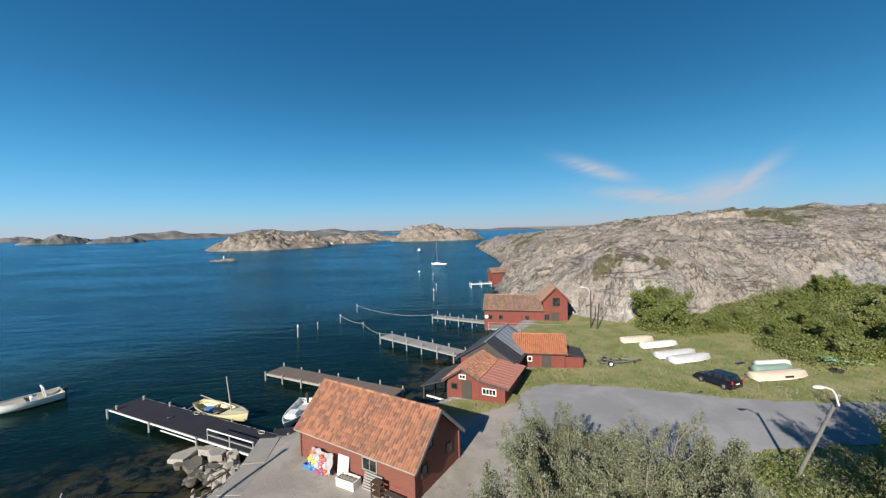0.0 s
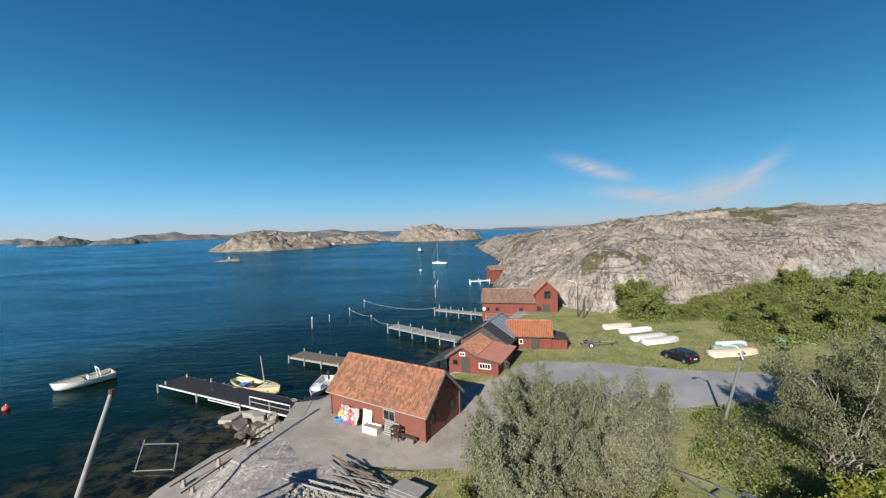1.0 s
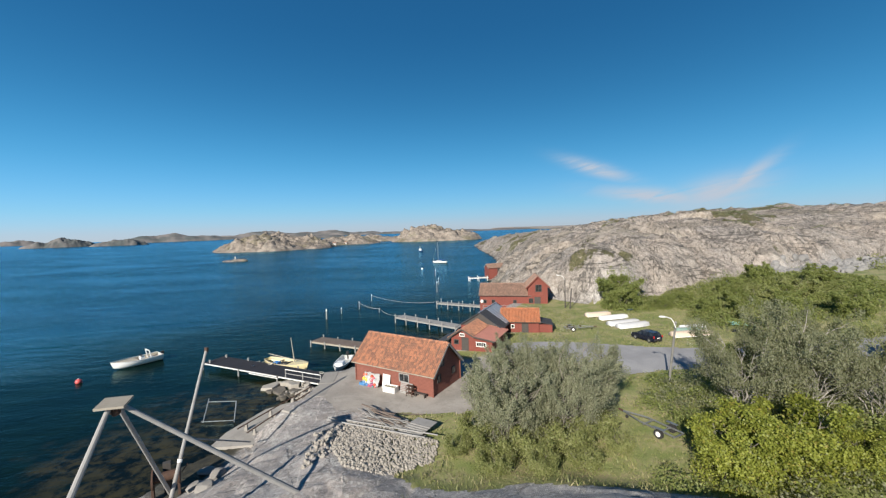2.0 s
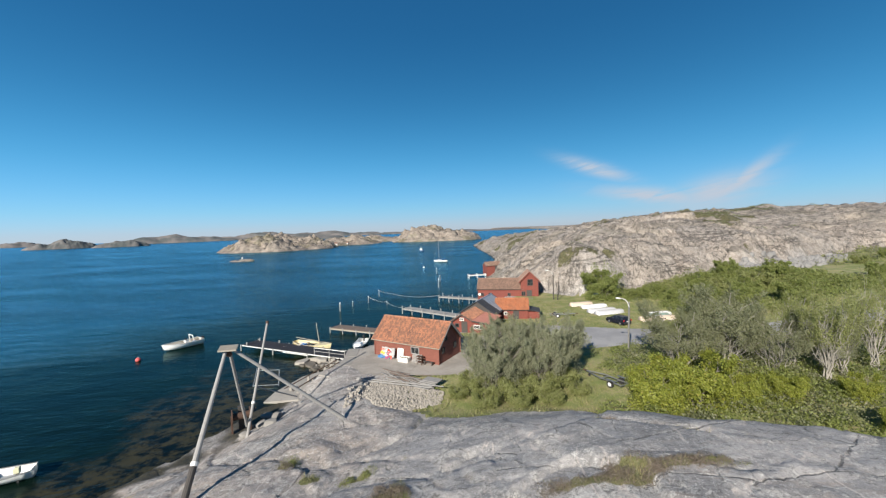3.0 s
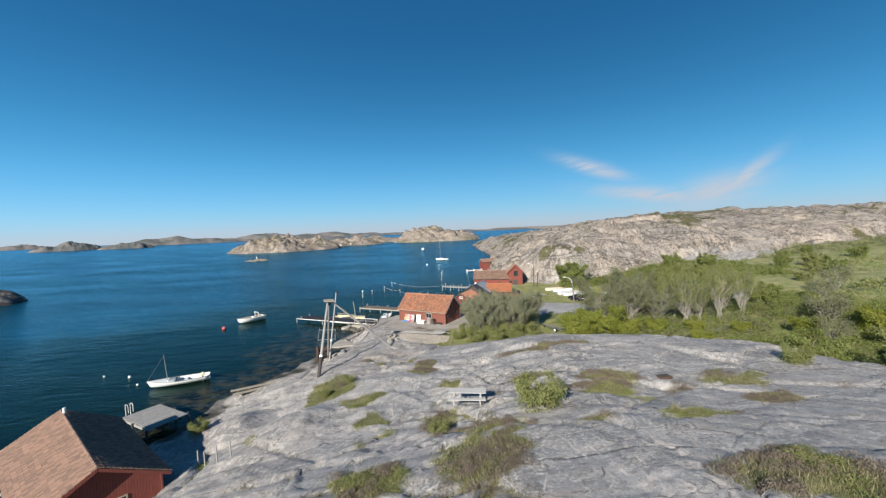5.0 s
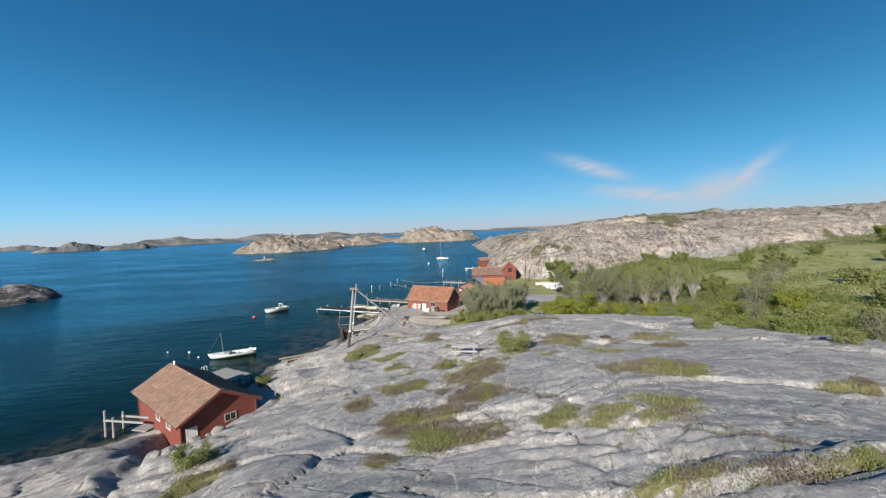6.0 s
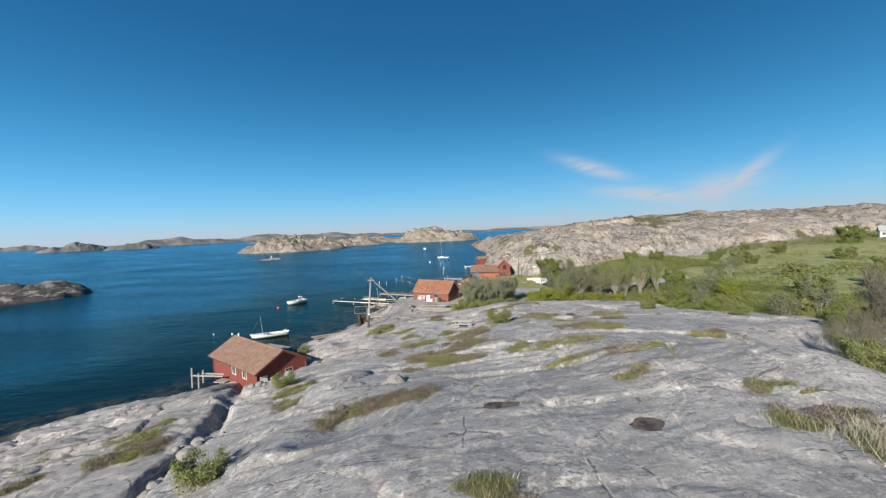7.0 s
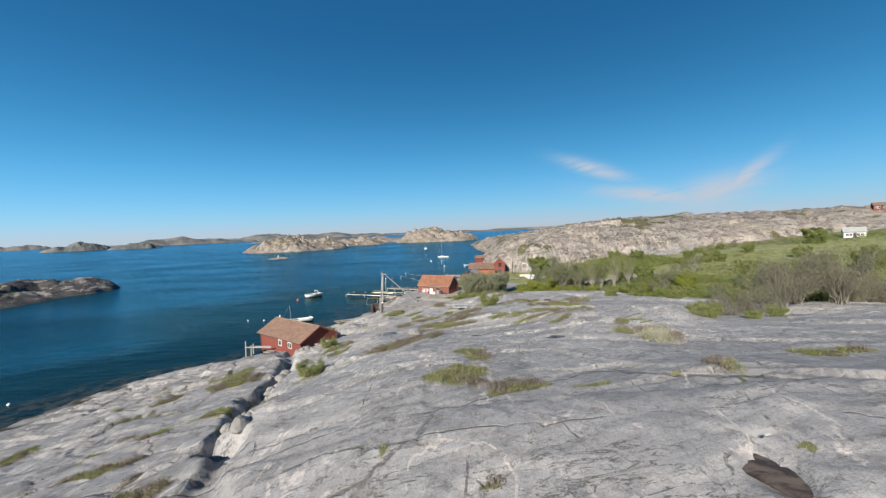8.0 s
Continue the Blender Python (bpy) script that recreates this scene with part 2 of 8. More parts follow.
    vein = t.math("MULTIPLY", t.ramp(vein, 0.004, 0.012, 1.0, 0.0), t.math("MULTIPLY", t.ramp(mid, 0.46, 0.52), t.ramp(crumb, 0.43, 0.50)))
    c = t.mix(t.math("MULTIPLY", vein, 0.8), c, (0.56, 0.50, 0.46))
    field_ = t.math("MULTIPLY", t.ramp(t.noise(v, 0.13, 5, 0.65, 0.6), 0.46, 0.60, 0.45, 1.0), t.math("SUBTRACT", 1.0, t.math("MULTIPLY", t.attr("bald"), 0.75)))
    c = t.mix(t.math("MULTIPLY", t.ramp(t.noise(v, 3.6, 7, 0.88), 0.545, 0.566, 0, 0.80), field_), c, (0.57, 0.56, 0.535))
    c = t.mix(t.ramp(t.noise(v, 0.9, 6, 0.7, 0.4), 0.54, 0.66, 0, 0.35), c, (0.335, 0.30, 0.285))
    c = t.mix(t.ramp(t.noise(v, 3.1, 7, 0.88), 0.415, 0.395, 0, 0.65), c, (0.11, 0.108, 0.108))
    height = t.math("ADD", t.math("MULTIPLY", mid, 0.16), t.math("ADD", t.math("MULTIPLY", crust, 0.10), t.math("ADD", t.math("MULTIPLY", seam, -0.25), t.math("MULTIPLY", ledge, 0.5))))
    return c, height, fine, speck


def mid_(t, v):
    return t.noise(v, 0.11, 4, 0.6, 0.3)


def ground_material():
    t = Tree("granite_and_turf")
    v = t.coords("world")
    warm = t.math("MULTIPLY", t.attr("warm"), t.ramp(t.noise(v, 0.16, 5, 0.65, 0.5), 0.30, 0.62, 0.1, 0.85))
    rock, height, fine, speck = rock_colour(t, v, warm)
    rock = t.mix(t.attr("lichen"), rock, t.mix(t.ramp(t.noise(v, 0.7, 5), 0.4, 0.6), (0.14, 0.135, 0.07), (0.085, 0.092, 0.045)))
    crag = t.noise(t.coords("world", (0.20, 0.34, 0.12), 0.2), 1.0, 9, 0.72, 0.5)
    hill = t.attr("hill")
    tan = t.mix(t.ramp(t.noise(v, 0.9, 9, 0.8), 0.40, 0.60), (0.325, 0.272, 0.226), (0.535, 0.458, 0.388))
    rock = t.mix(t.math("MULTIPLY", hill, t.ramp(t.noise(v, 0.05, 4, 0.6), 0.36, 0.60, 0.88, 0.50)), rock, tan)
    rock = t.mix(t.math("MULTIPLY", t.ramp(crag, 0.560, 0.620, 0, 0.65), hill), rock, (0.110, 0.100, 0.088))
    cleft = t.noise(t.coords("world", (0.75, 0.75, 0.10), 0.3), 1.0, 5, 0.55, 0.4)
    cleft = t.math("MULTIPLY", t.ramp(t.math("ABSOLUTE", t.math("SUBTRACT", cleft, 0.5)), 0.008, 0.030, 1.0, 0.0), t.ramp(mid_(t, v), 0.44, 0.54))
    bench = t.noise(t.coords("world", (0.06, 0.06, 0.42), 0.3), 1.0, 6, 0.6, 0.6)
    bench = t.math("MULTIPLY", t.ramp(t.math("ABSOLUTE", t.math("SUBTRACT", bench, 0.5)), 0.006, 0.020, 1.0, 0.0), t.ramp(t.noise(v, 0.07, 4, 0.6), 0.46, 0.56))
    cleft = t.math("MAXIMUM", cleft, bench)
    rock = t.mix(t.math("MULTIPLY", t.math("MULTIPLY", cleft, 0.75), hill), rock, (0.07, 0.063, 0.055))
    wet = t.attr("wet")
    rock = t.mix(wet, rock, t.mix(t.ramp(t.noise(v, 1.6, 5), 0.35, 0.65), (0.020, 0.020, 0.014), (0.055, 0.048, 0.028)))
    g1, g2 = t.noise(v, 0.35, 5, 0.6), t.noise(v, 3.0, 5, 0.7)
    turf = t.mix(t.ramp(g1, 0.35, 0.65), (0.112, 0.122, 0.046), (0.190, 0.188, 0.085))
    turf = t.mix(t.ramp(g2, 0.40, 0.75, 0, 0.7), turf, (0.23, 0.19, 0.085))
    turf = t.mix(t.ramp(t.noise(v, 22, 3, 0.7), 0.35, 0.8, 0, 0.5), turf, (0.06, 0.07, 0.022))
    turf = t.mix(t.attr("lawn"), turf, t.mix(t.ramp(g1, 0.35, 0.65), (0.17, 0.205, 0.060), t.mix(t.ramp(g2, 0.36, 0.6), (0.27, 0.285, 0.105), (0.34, 0.29, 0.16))))
    turf = t.mix(t.math("MULTIPLY", hill, 0.75), turf, t.mix(t.ramp(g2, 0.4, 0.6), (0.085, 0.082, 0.040), (0.165, 0.145, 0.075)))
    edge = t.math("ADD", t.attr("turf"), t.math("MULTIPLY", t.math("SUBTRACT", t.noise(v, 1.4, 7, 0.75), 0.5), 1.3))
    k = t.ramp(edge, 0.42, 0.60)
    c = t.mix(k, rock, turf)
    normal = t.bump(t.math("MULTIPLY", t.math("SUBTRACT", crag, t.math("MULTIPLY", cleft, 0.25)), hill), 0.9, 2.6, t.bump(height, 0.7, 0.24, t.bump(speck, 0.75, 0.06, t.bump(fine, 0.7, 0.03))))
    return t.done(c, t.ramp(fine, 0.3, 0.7, 0.72, 0.92), normal)


def island_material(name="island_granite", dark=0.0):
    t = Tree(name)
    v = t.coords("world", (0.22, 0.22, 0.5))
    rock, height, fine, speck = rock_colour(t, v, t.ramp(t.noise(v, 0.2, 5), 0.30, 0.6, 0.15, 0.65))
    tan = t.mix(t.ramp(t.noise(t.coords("world", (0.10, 0.10, 0.35)), 1.0, 8, 0.75), 0.38, 0.62), (0.150, 0.118, 0.090), (0.33, 0.270, 0.215))
    c = t.mix(0.75 - 0.5 * dark, rock, tan)
    green = t.ramp(t.noise(t.coords("world"), 0.03, 6, 0.7), 0.50, 0.60, 0, 0.6)
    c = t.mix(green, c, (0.125, 0.115, 0.06))
    c = t.mix(t.ramp(t.noise(t.coords("world", (0.16, 0.16, 0.05)), 1.0, 7, 0.7), 0.54, 0.62, 0, 0.75), c, (0.085, 0.075, 0.065))
    c = t.mix(t.math("MULTIPLY", t.ramp(t.noise(t.coords("world", (0.12, 0.12, 0.5)), 1.0, 6, 0.7), 0.57, 0.51), dark), c, (0.026, 0.025, 0.027))
    return t.done(c, 0.85, t.bump(height, 0.8, 1.2))


def far_material():
    t = Tree("distant_land")
    v = t.coords("world")
    c = t.mix(t.ramp(t.noise(v, 0.008, 6, 0.65), 0.40, 0.62), (0.17, 0.155, 0.15), (0.075, 0.085, 0.085))
    return t.done(c, 0.9)


def water_material():
    t = Tree("sea_water")
    v = t.coords("world")
    shallow = t.attr("shallow")
    weed = t.noise(v, 0.55, 7, 0.68, 0.3)
    bed = t.mix(t.ramp(weed, 0.40, 0.60), (0.0030, 0.0045, 0.003), (0.044, 0.038, 0.017))
    deep = t.mix(t.ramp(t.noise(t.coords("world", (0.006, 0.02, 1), 0.5), 1.0, 4), 0.35, 0.65), (0.0012, 0.025, 0.038), (0.0020, 0.040, 0.058))
    shelf = t.mix(t.ramp(t.noise(v, 0.16, 5, 0.7, 0.5), 0.40, 0.62), (0.0022, 0.0080, 0.0052), (0.0036, 0.0130, 0.0084))
    deep = t.mix(t.attr("shelf"), deep, shelf)
    s = t.math("ADD", shallow, t.math("MULTIPLY", t.math("SUBTRACT", t.noise(v, 0.25, 5, 0.7), 0.5), 0.7))
    c = t.mix(t.ramp(s, 0.33, 0.70, 0, 0.95), deep, bed)
    w1 = t.noise(t.coords("world", (0.16, 0.42, 1), -0.55), 1.0, 5, 0.6, 0.4)
    w2 = t.noise(t.coords("world", (1.1, 1.9, 1), -0.4), 1.0, 4, 0.6, 0.3)
    calm = t.ramp(t.noise(t.coords("world", (0.012, 0.03, 1), -0.3), 1.0, 4, 0.6), 0.35, 0.65, 0.35, 1.0)
    h = t.math("MULTIPLY", t.math("ADD", t.math("MULTIPLY", w1, 1.0), t.math("MULTIPLY", w2, 0.34)), t.math("MULTIPLY", calm, t.ramp(t.attr("shelf"), 0.45, 1.0, 1.0, 0.28)))
    normal = t.bump(h, 0.85, 0.85)
    body = t.node("ShaderNodeBsdfDiffuse", Color=c, Normal=normal)
    shine = t.node("ShaderNodeBsdfGlossy", Color=t.mix(t.attr("shelf"), (0.46, 0.80, 1.0), (0.46, 0.66, 0.66)), Roughness=0.15, Normal=normal)
    grazing = t.node("ShaderNodeFresnel", IOR=1.29, Normal=normal)
    both = t.node("ShaderNodeMixShader", Fac=t.math("MULTIPLY", grazing.outputs[0], 0.84))
    t.l.new(body.outputs[0], both.inputs[1])
    t.l.new(shine.outputs[0], both.inputs[2])
    t.l.new(both.outputs[0], t.out.inputs["Surface"])
    t.n.remove(t.bsdf)
    return t.m


def tile_material(name, a, b, moss=0.4):
    t = Tree(name)
    v = t.coords("object")
    c = t.mix(t.island(), a, b)
    c = t.mix(t.ramp(t.noise(v, 0.8, 6, 0.7, 0.6), 0.48, 0.72, 0, moss), c, (0.13, 0.10, 0.075))
    c = t.mix(t.ramp(t.noise(v, 9, 4, 0.7), 0.58, 0.75, 0, 0.5), c, (0.40, 0.32, 0.25))
    return t.done(c, 0.85, t.bump(t.noise(v, 40, 3), 0.3, 0.01))


def asphalt_material():
    t = Tree("asphalt")
    v = t.coords("world")
    f = t.noise(v, 25, 4, 0.8)
    c = t.mix(t.ramp(t.noise(v, 0.25, 6, 0.65, 0.5), 0.35, 0.68), (0.265, 0.262, 0.270), (0.350, 0.345, 0.348))
    c = t.mix(t.ramp(f, 0.35, 0.8, 0, 0.5), c, (0.17, 0.17, 0.175))
    c = t.mix(t.ramp(t.noise(v, 1.1, 7, 0.75, 1.2), 0.62, 0.70, 0, 0.5), c, (0.21, 0.207, 0.21))
    return t.done(c, 0.88, t.bump(f, 0.4, 0.01))


def gravel_material():
    t = Tree("packed_gravel")
    v = t.coords("world")
    vo = t.node("ShaderNodeTexVoronoi", Vector=v, Scale=16.0)
    c = t.mix(t.ramp(t.noise(v, 0.3, 6, 0.65, 0.6), 0.35, 0.66), (0.30, 0.272, 0.24), (0.41, 0.375, 0.335))
    c = t.mix(t.ramp(t.noise(v, 1.7, 6, 0.7, 0.8), 0.55, 0.72, 0, 0.5), c, (0.155, 0.145, 0.13))
    c = t.mix(t.math("MULTIPLY", vo.outputs["Color"], 0.30), c, (0.12, 0.11, 0.10))
    return t.done(c, 0.92, t.bump(vo.outputs["Distance"], 0.5, 0.03))


def glass_material():
    t = Tree("window_glass")
    return t.done(t.mix(t.ramp(t.noise(t.coords("object"), 1.5, 3), 0.4, 0.7), (0.012, 0.014, 0.016), (0.035, 0.04, 0.045)), 0.06, Specular_IOR_Level=0.6)


ISLAND_DARK = island_material("dark_island_rock", 0.85)
GROUND, ISLAND, FAR, WATER = ground_material(), island_material(), far_material(), water_material()
ASPHALT, GRAVEL, GLASS = asphalt_material(), gravel_material(), glass_material()
TILE_OLD = tile_material("old_clay_tiles", (0.43, 0.190, 0.108), (0.19, 0.100, 0.072), 0.55)
TILE_NEW = tile_material("orange_clay_tiles", (0.42, 0.165, 0.080), (0.33, 0.125, 0.062), 0.35)
TILE_GREY = tile_material("weathered_clay_tiles", (0.31, 0.192, 0.142), (0.18, 0.116, 0.092), 0.6)
RED = boarded("falun_red_boards", (0.185, 0.047, 0.034), (0.12, 0.032, 0.025))
RED_FLAT = boarded("red_wall_boards", (0.195, 0.068, 0.048), (0.135, 0.047, 0.036), 0.14, False)
RED_SHEET = worn("red_sheet_roof", (0.50, 0.215, 0.160), (0.41, 0.175, 0.13), 0.6, 1.2, 0.5, 25, 0.1)
FELT = worn("black_roofing_felt", (0.045, 0.045, 0.05), (0.085, 0.085, 0.09), 0.75, 1.5, 0.7, 60, 0.3)
SHEET = worn("grey_sheet_roof", (0.36, 0.38, 0.42), (0.25, 0.26, 0.29), 0.45, 1.2, 0.6, 20, 0.1, 0.3)
WOOD_GREY = worn("weathered_grey_wood", (0.345, 0.338, 0.33), (0.205, 0.197, 0.188), 0.85, 2.0, 0.7, 35, 0.4, stretch=(1, 1, 1), spread=0.5)
WOOD_SILVER = worn("silvered_wood", (0.50, 0.49, 0.48), (0.36, 0.35, 0.34), 0.85, 2.0, 0.5, 35, 0.3, spread=0.3)
WOOD_PALE = worn("pale_wood", (0.38, 0.345, 0.285), (0.26, 0.225, 0.18), 0.8, 2.0, 0.6, 35, 0.3, spread=0.4)
WOOD_BROWN = worn("brown_deck_wood", (0.20, 0.155, 0.125), (0.13, 0.10, 0.085), 0.85, 1.6, 0.6, 30, 0.4, spread=0.5)
WOOD_TAR = worn("black_tarred_planks", (0.022, 0.020, 0.024), (0.040, 0.037, 0.040), 0.75, 2.0, 0.7, 40, 0.35, spread=0.4)
WOOD_DARK = worn("tarred_wood", (0.045, 0.040, 0.038), (0.075, 0.068, 0.062), 0.8, 2.0, 0.7, 40, 0.35, spread=0.4)
WHITE = paint("white_paint", (0.76, 0.75, 0.72), 0.5, 0.35)
GELCOAT = paint("white_gelcoat", (0.78, 0.78, 0.76), 0.25, 0.22, coat=0.3)
CREAM = paint("cream_boat_paint", (0.62, 0.54, 0.32), 0.4, 0.3)
NAVY = paint("dark_blue_car_paint", (0.010, 0.012, 0.028), 0.22, 0.1, 0.3, 0.6)
RUBBER = worn("black_rubber", (0.02, 0.02, 0.021), (0.04, 0.038, 0.036), 0.8, 5, 0.5, 60, 0.2)
STEEL = worn("galvanised_steel", (0.42, 0.43, 0.44), (0.28, 0.27, 0.26), 0.45, 4, 0.5, 50, 0.15, 0.8)
RUST = worn("rusty_iron", (0.085, 0.045, 0.03), (0.035, 0.028, 0.026), 0.85, 6, 0.7, 40, 0.5)
RUBBLE = worn("pale_broken_granite", (0.37, 0.34, 0.30), (0.25, 0.23, 0.205), 0.9, 1.5, 0.6, 18, 0.5, which="world", spread=0.7)
STONE_DARK = worn("weedy_shore_stone", (0.150, 0.132, 0.112), (0.055, 0.050, 0.038), 0.85, 1.5, 0.8, 14, 0.5, which="world", spread=0.6)
STONE_GREY = worn("grey_scree_granite", (0.255, 0.250, 0.245), (0.17, 0.165, 0.16), 0.9, 1.5, 0.6, 18, 0.5, which="world", spread=0.6)
STONE = worn("loose_granite", (0.31, 0.295, 0.275), (0.20, 0.19, 0.178), 0.9, 1.5, 0.6, 18, 0.5, which="world", spread=0.75)
CONCRETE = worn("old_concrete", (0.315, 0.295, 0.268), (0.215, 0.20, 0.185), 0.9, 0.8, 0.7, 22, 0.4, which="world")
ROPE = worn("pale_rope", (0.55, 0.53, 0.48), (0.40, 0.37, 0.32), 0.9, 4, 0.5, 60, 0.3)
BARK = worn("grey_bark", (0.21, 0.19, 0.16), (0.14, 0.12, 0.10), 0.9, 3, 0.7, 30, 0.5)
BARK_PALE = worn("pale_bark", (0.32, 0.30, 0.265), (0.22, 0.20, 0.17), 0.9, 3, 0.7, 30, 0.5)
# ---- the lie of the land ----
def smooth(a, b, v):
    u = np.clip((v - a) / (b - a), 0, 1)
    return u * u * (3 - 2 * u)


def curve(v, knots):
    """A piecewise line through (place, value) knots, softly rounded by three samples."""
    ks, vs = zip(*knots)
    return (np.interp(v - 1.5, ks, vs) + np.interp(v, ks, vs) + np.interp(v + 1.5, ks, vs)) / 3


def lattice(ix, iy, seed):
    h = np.sin(ix * 127.1 + iy * 311.7 + seed * 74.7) * 43758.5453
    return h - np.floor(h)


def grain(x, y, size, seed=0):
    """Value noise from -1 to 1 with cells of that size."""
    u, v = np.asarray(x, float) / size, np.asarray(y, float) / size
    iu, iv = np.floor(u), np.floor(v)
    fu, fv = u - iu, v - iv
    fu, fv = fu * fu * fu * (fu * (fu * 6 - 15) + 10), fv * fv * fv * (fv * (fv * 6 - 15) + 10)
    a, b = lattice(iu, iv, seed), lattice(iu + 1, iv, seed)
    c, d = lattice(iu, iv + 1, seed), lattice(iu + 1, iv + 1, seed)
    return 2 * ((a * (1 - fu) + b * fu) * (1 - fv) + (c * (1 - fu) + d * fu) * fv) - 1


def fbm(x, y, size, octaves, seed=0, fall=0.5):
    out, amp = 0, 1.0
    for o in range(octaves):
        out = out + amp * grain(x * 0.8 - y * 0.6 + o * 17, x * 0.6 + y * 0.8, size / 2 ** o, seed + o)
        amp *= fall
    return out


def slabs(x, y, size, seed):
    """Jointed rock: uneven slabs parted by clefts. Gives each slab's lift, its tilt, and how near the cleft is."""
    wx = x + 0.35 * size * fbm(x, y, size * 1.3, 2, seed + 1)
    wy = y + 0.35 * size * fbm(x, y, size * 1.3, 2, seed + 5)
    u, v = wx / size, wy / (size * 0.62)
    iu, iv = np.floor(u), np.floor(v)
    f1, f2 = np.full(np.shape(u), 9.0), np.full(np.shape(u), 9.0)
    lift, tilt = np.zeros(np.shape(u)), np.zeros(np.shape(u))
    for a in (-1, 0, 1):
        for b in (-1, 0, 1):
            cu, cv = iu + a, iv + b
            du, dv = u - cu - lattice(cu, cv, seed + 2), v - cv - lattice(cu, cv, seed + 3)
            q = np.hypot(du, dv)
            first = q < f1
            f2 = np.where(first, f1, np.minimum(f2, q))
            lift = np.where(first, 2 * lattice(cu, cv, seed + 7) - 1, lift)
            tilt = np.where(first, du * (2 * lattice(cu, cv, seed + 8) - 1) + dv * (2 * lattice(cu, cv, seed + 9) - 1), tilt)
            f1 = np.where(first, q, f1)
    return lift, tilt, f2 - f1


PUDDLES = ((4.9, -79.8, 0.72, 1.15, 60), (5.0, -60.0, 1.0, 0.7, 5), (-0.5, -56.2, 1.1, 0.7, -5))


def rock_relief(x, y):
    """The height of the bare rock's surface over its general lie, and its clefts from 0 to 1."""
    la, ta, ea = slabs(x, y, 11.0, 301)
    lb, tb, eb = slabs(x + 40, y, 4.2, 331)
    some = smooth(-0.25, 0.35, fbm(x, y, 9, 2, 351))
    cleft = np.exp(-(ea / 0.034) ** 2) * (0.35 + 0.65 * some) * (1 - 0.75 * smooth(-50, -60, y) * smooth(-14, -6, x))
    small = np.exp(-(eb / 0.045) ** 2) * smooth(-0.1, 0.5, fbm(x, y, 7, 2, 357))
    rel = 0.13 * la + 0.22 * ta + 0.07 * lb + 0.09 * tb - 0.26 * cleft - 0.12 * small
    rough_ = smooth(-0.3, 0.5, fbm(x, y, 14, 2, 41))
    rel = rel + fbm(x * 0.6, y * 1.1, 17, 2, 11) * 0.28 + fbm(x * 0.8, y * 1.2, 2.4, 4, 31, 0.6) * (0.018 + 0.040 * rough_) + 0.08 * rough_ * slabs(x + 7, y, 1.9, 391)[0]
    # broken benches between the smooth back of the rock and the flat land: low scarps, split blocks
    broken = smooth(-66 + 12 * smooth(-12, -2, x), -56 + 8 * smooth(-12, -2, x), y) * (1 - smooth(-8, 4, y)) * smooth(-0.45, 0.35, fbm(x, y, 10, 2, 401)) * (1 - 0.75 * smooth(4, 12, x) * smooth(-60, -36, y))
    lc, tc, ec = slabs(x * 0.8, y * 1.25, 3.4, 411)
    ld, td, ed = slabs(x * 0.85 + 9, y * 1.2, 1.7, 421)
    rel = rel + broken * (0.15 * lc + 0.20 * tc + 0.06 * ld + 0.08 * td - 0.16 * np.exp(-(ec / 0.08) ** 2) - 0.07 * np.exp(-(ed / 0.12) ** 2))
    return rel, np.maximum(cleft, 0.8 * broken * np.exp(-(ec / 0.07) ** 2))


SHORE = ((-130, -75), (-60, -60), (-44, -55), (-36, -53), (-28, -47), (-22, -37), (-14, -31.5), (-8, -30), (0, -29.8), (5, -27.6),
         (12, -23.6), (18, -22.2), (20.5, -19.6), (23.5, -17.2), (28, -16.3), (31, -16.2), (34, -15.2), (36.5, -7), (38.5, -1), (42, 0.5), (54, 3.0), (62, 8.0), (70, 12.5), (80, 14.5), (100, 14.5),
         (138, 16.5), (170, 24), (199, 29), (258, 32), (330, 31), (420, 33), (450, 60), (480, 150), (520, 600))
SCREE = [(70, 70), (76, 67), (88, 70), (104, 78), (112, 86), (98, 87), (84, 81), (72, 76)]
FOOT = ((0, 130), (10, 100), (15, 84), (19, 77.5), (23, 74.5), (27, 68), (31, 66), (36, 65.5), (45, 67), (53, 68.5), (60, 71), (68, 74), (80, 77), (100, 87), (140, 99), (220, 112), (600, 130))


def rockiness(x, y):
    """1 on the near rock dome, 0 on the flat land behind it."""
    edge = curve(x, ((-40, 22), (-20, 19), (-10, 14), (-2, 6), (6, 5), (12, 3), (20, 0), (30, -6), (36, -16), (44, -30), (60, -44), (120, -60)))
    edge = edge + 1.2 * grain(x, y, 5, 3)
    return 1 - smooth(-1.0, 7.0, y - edge)


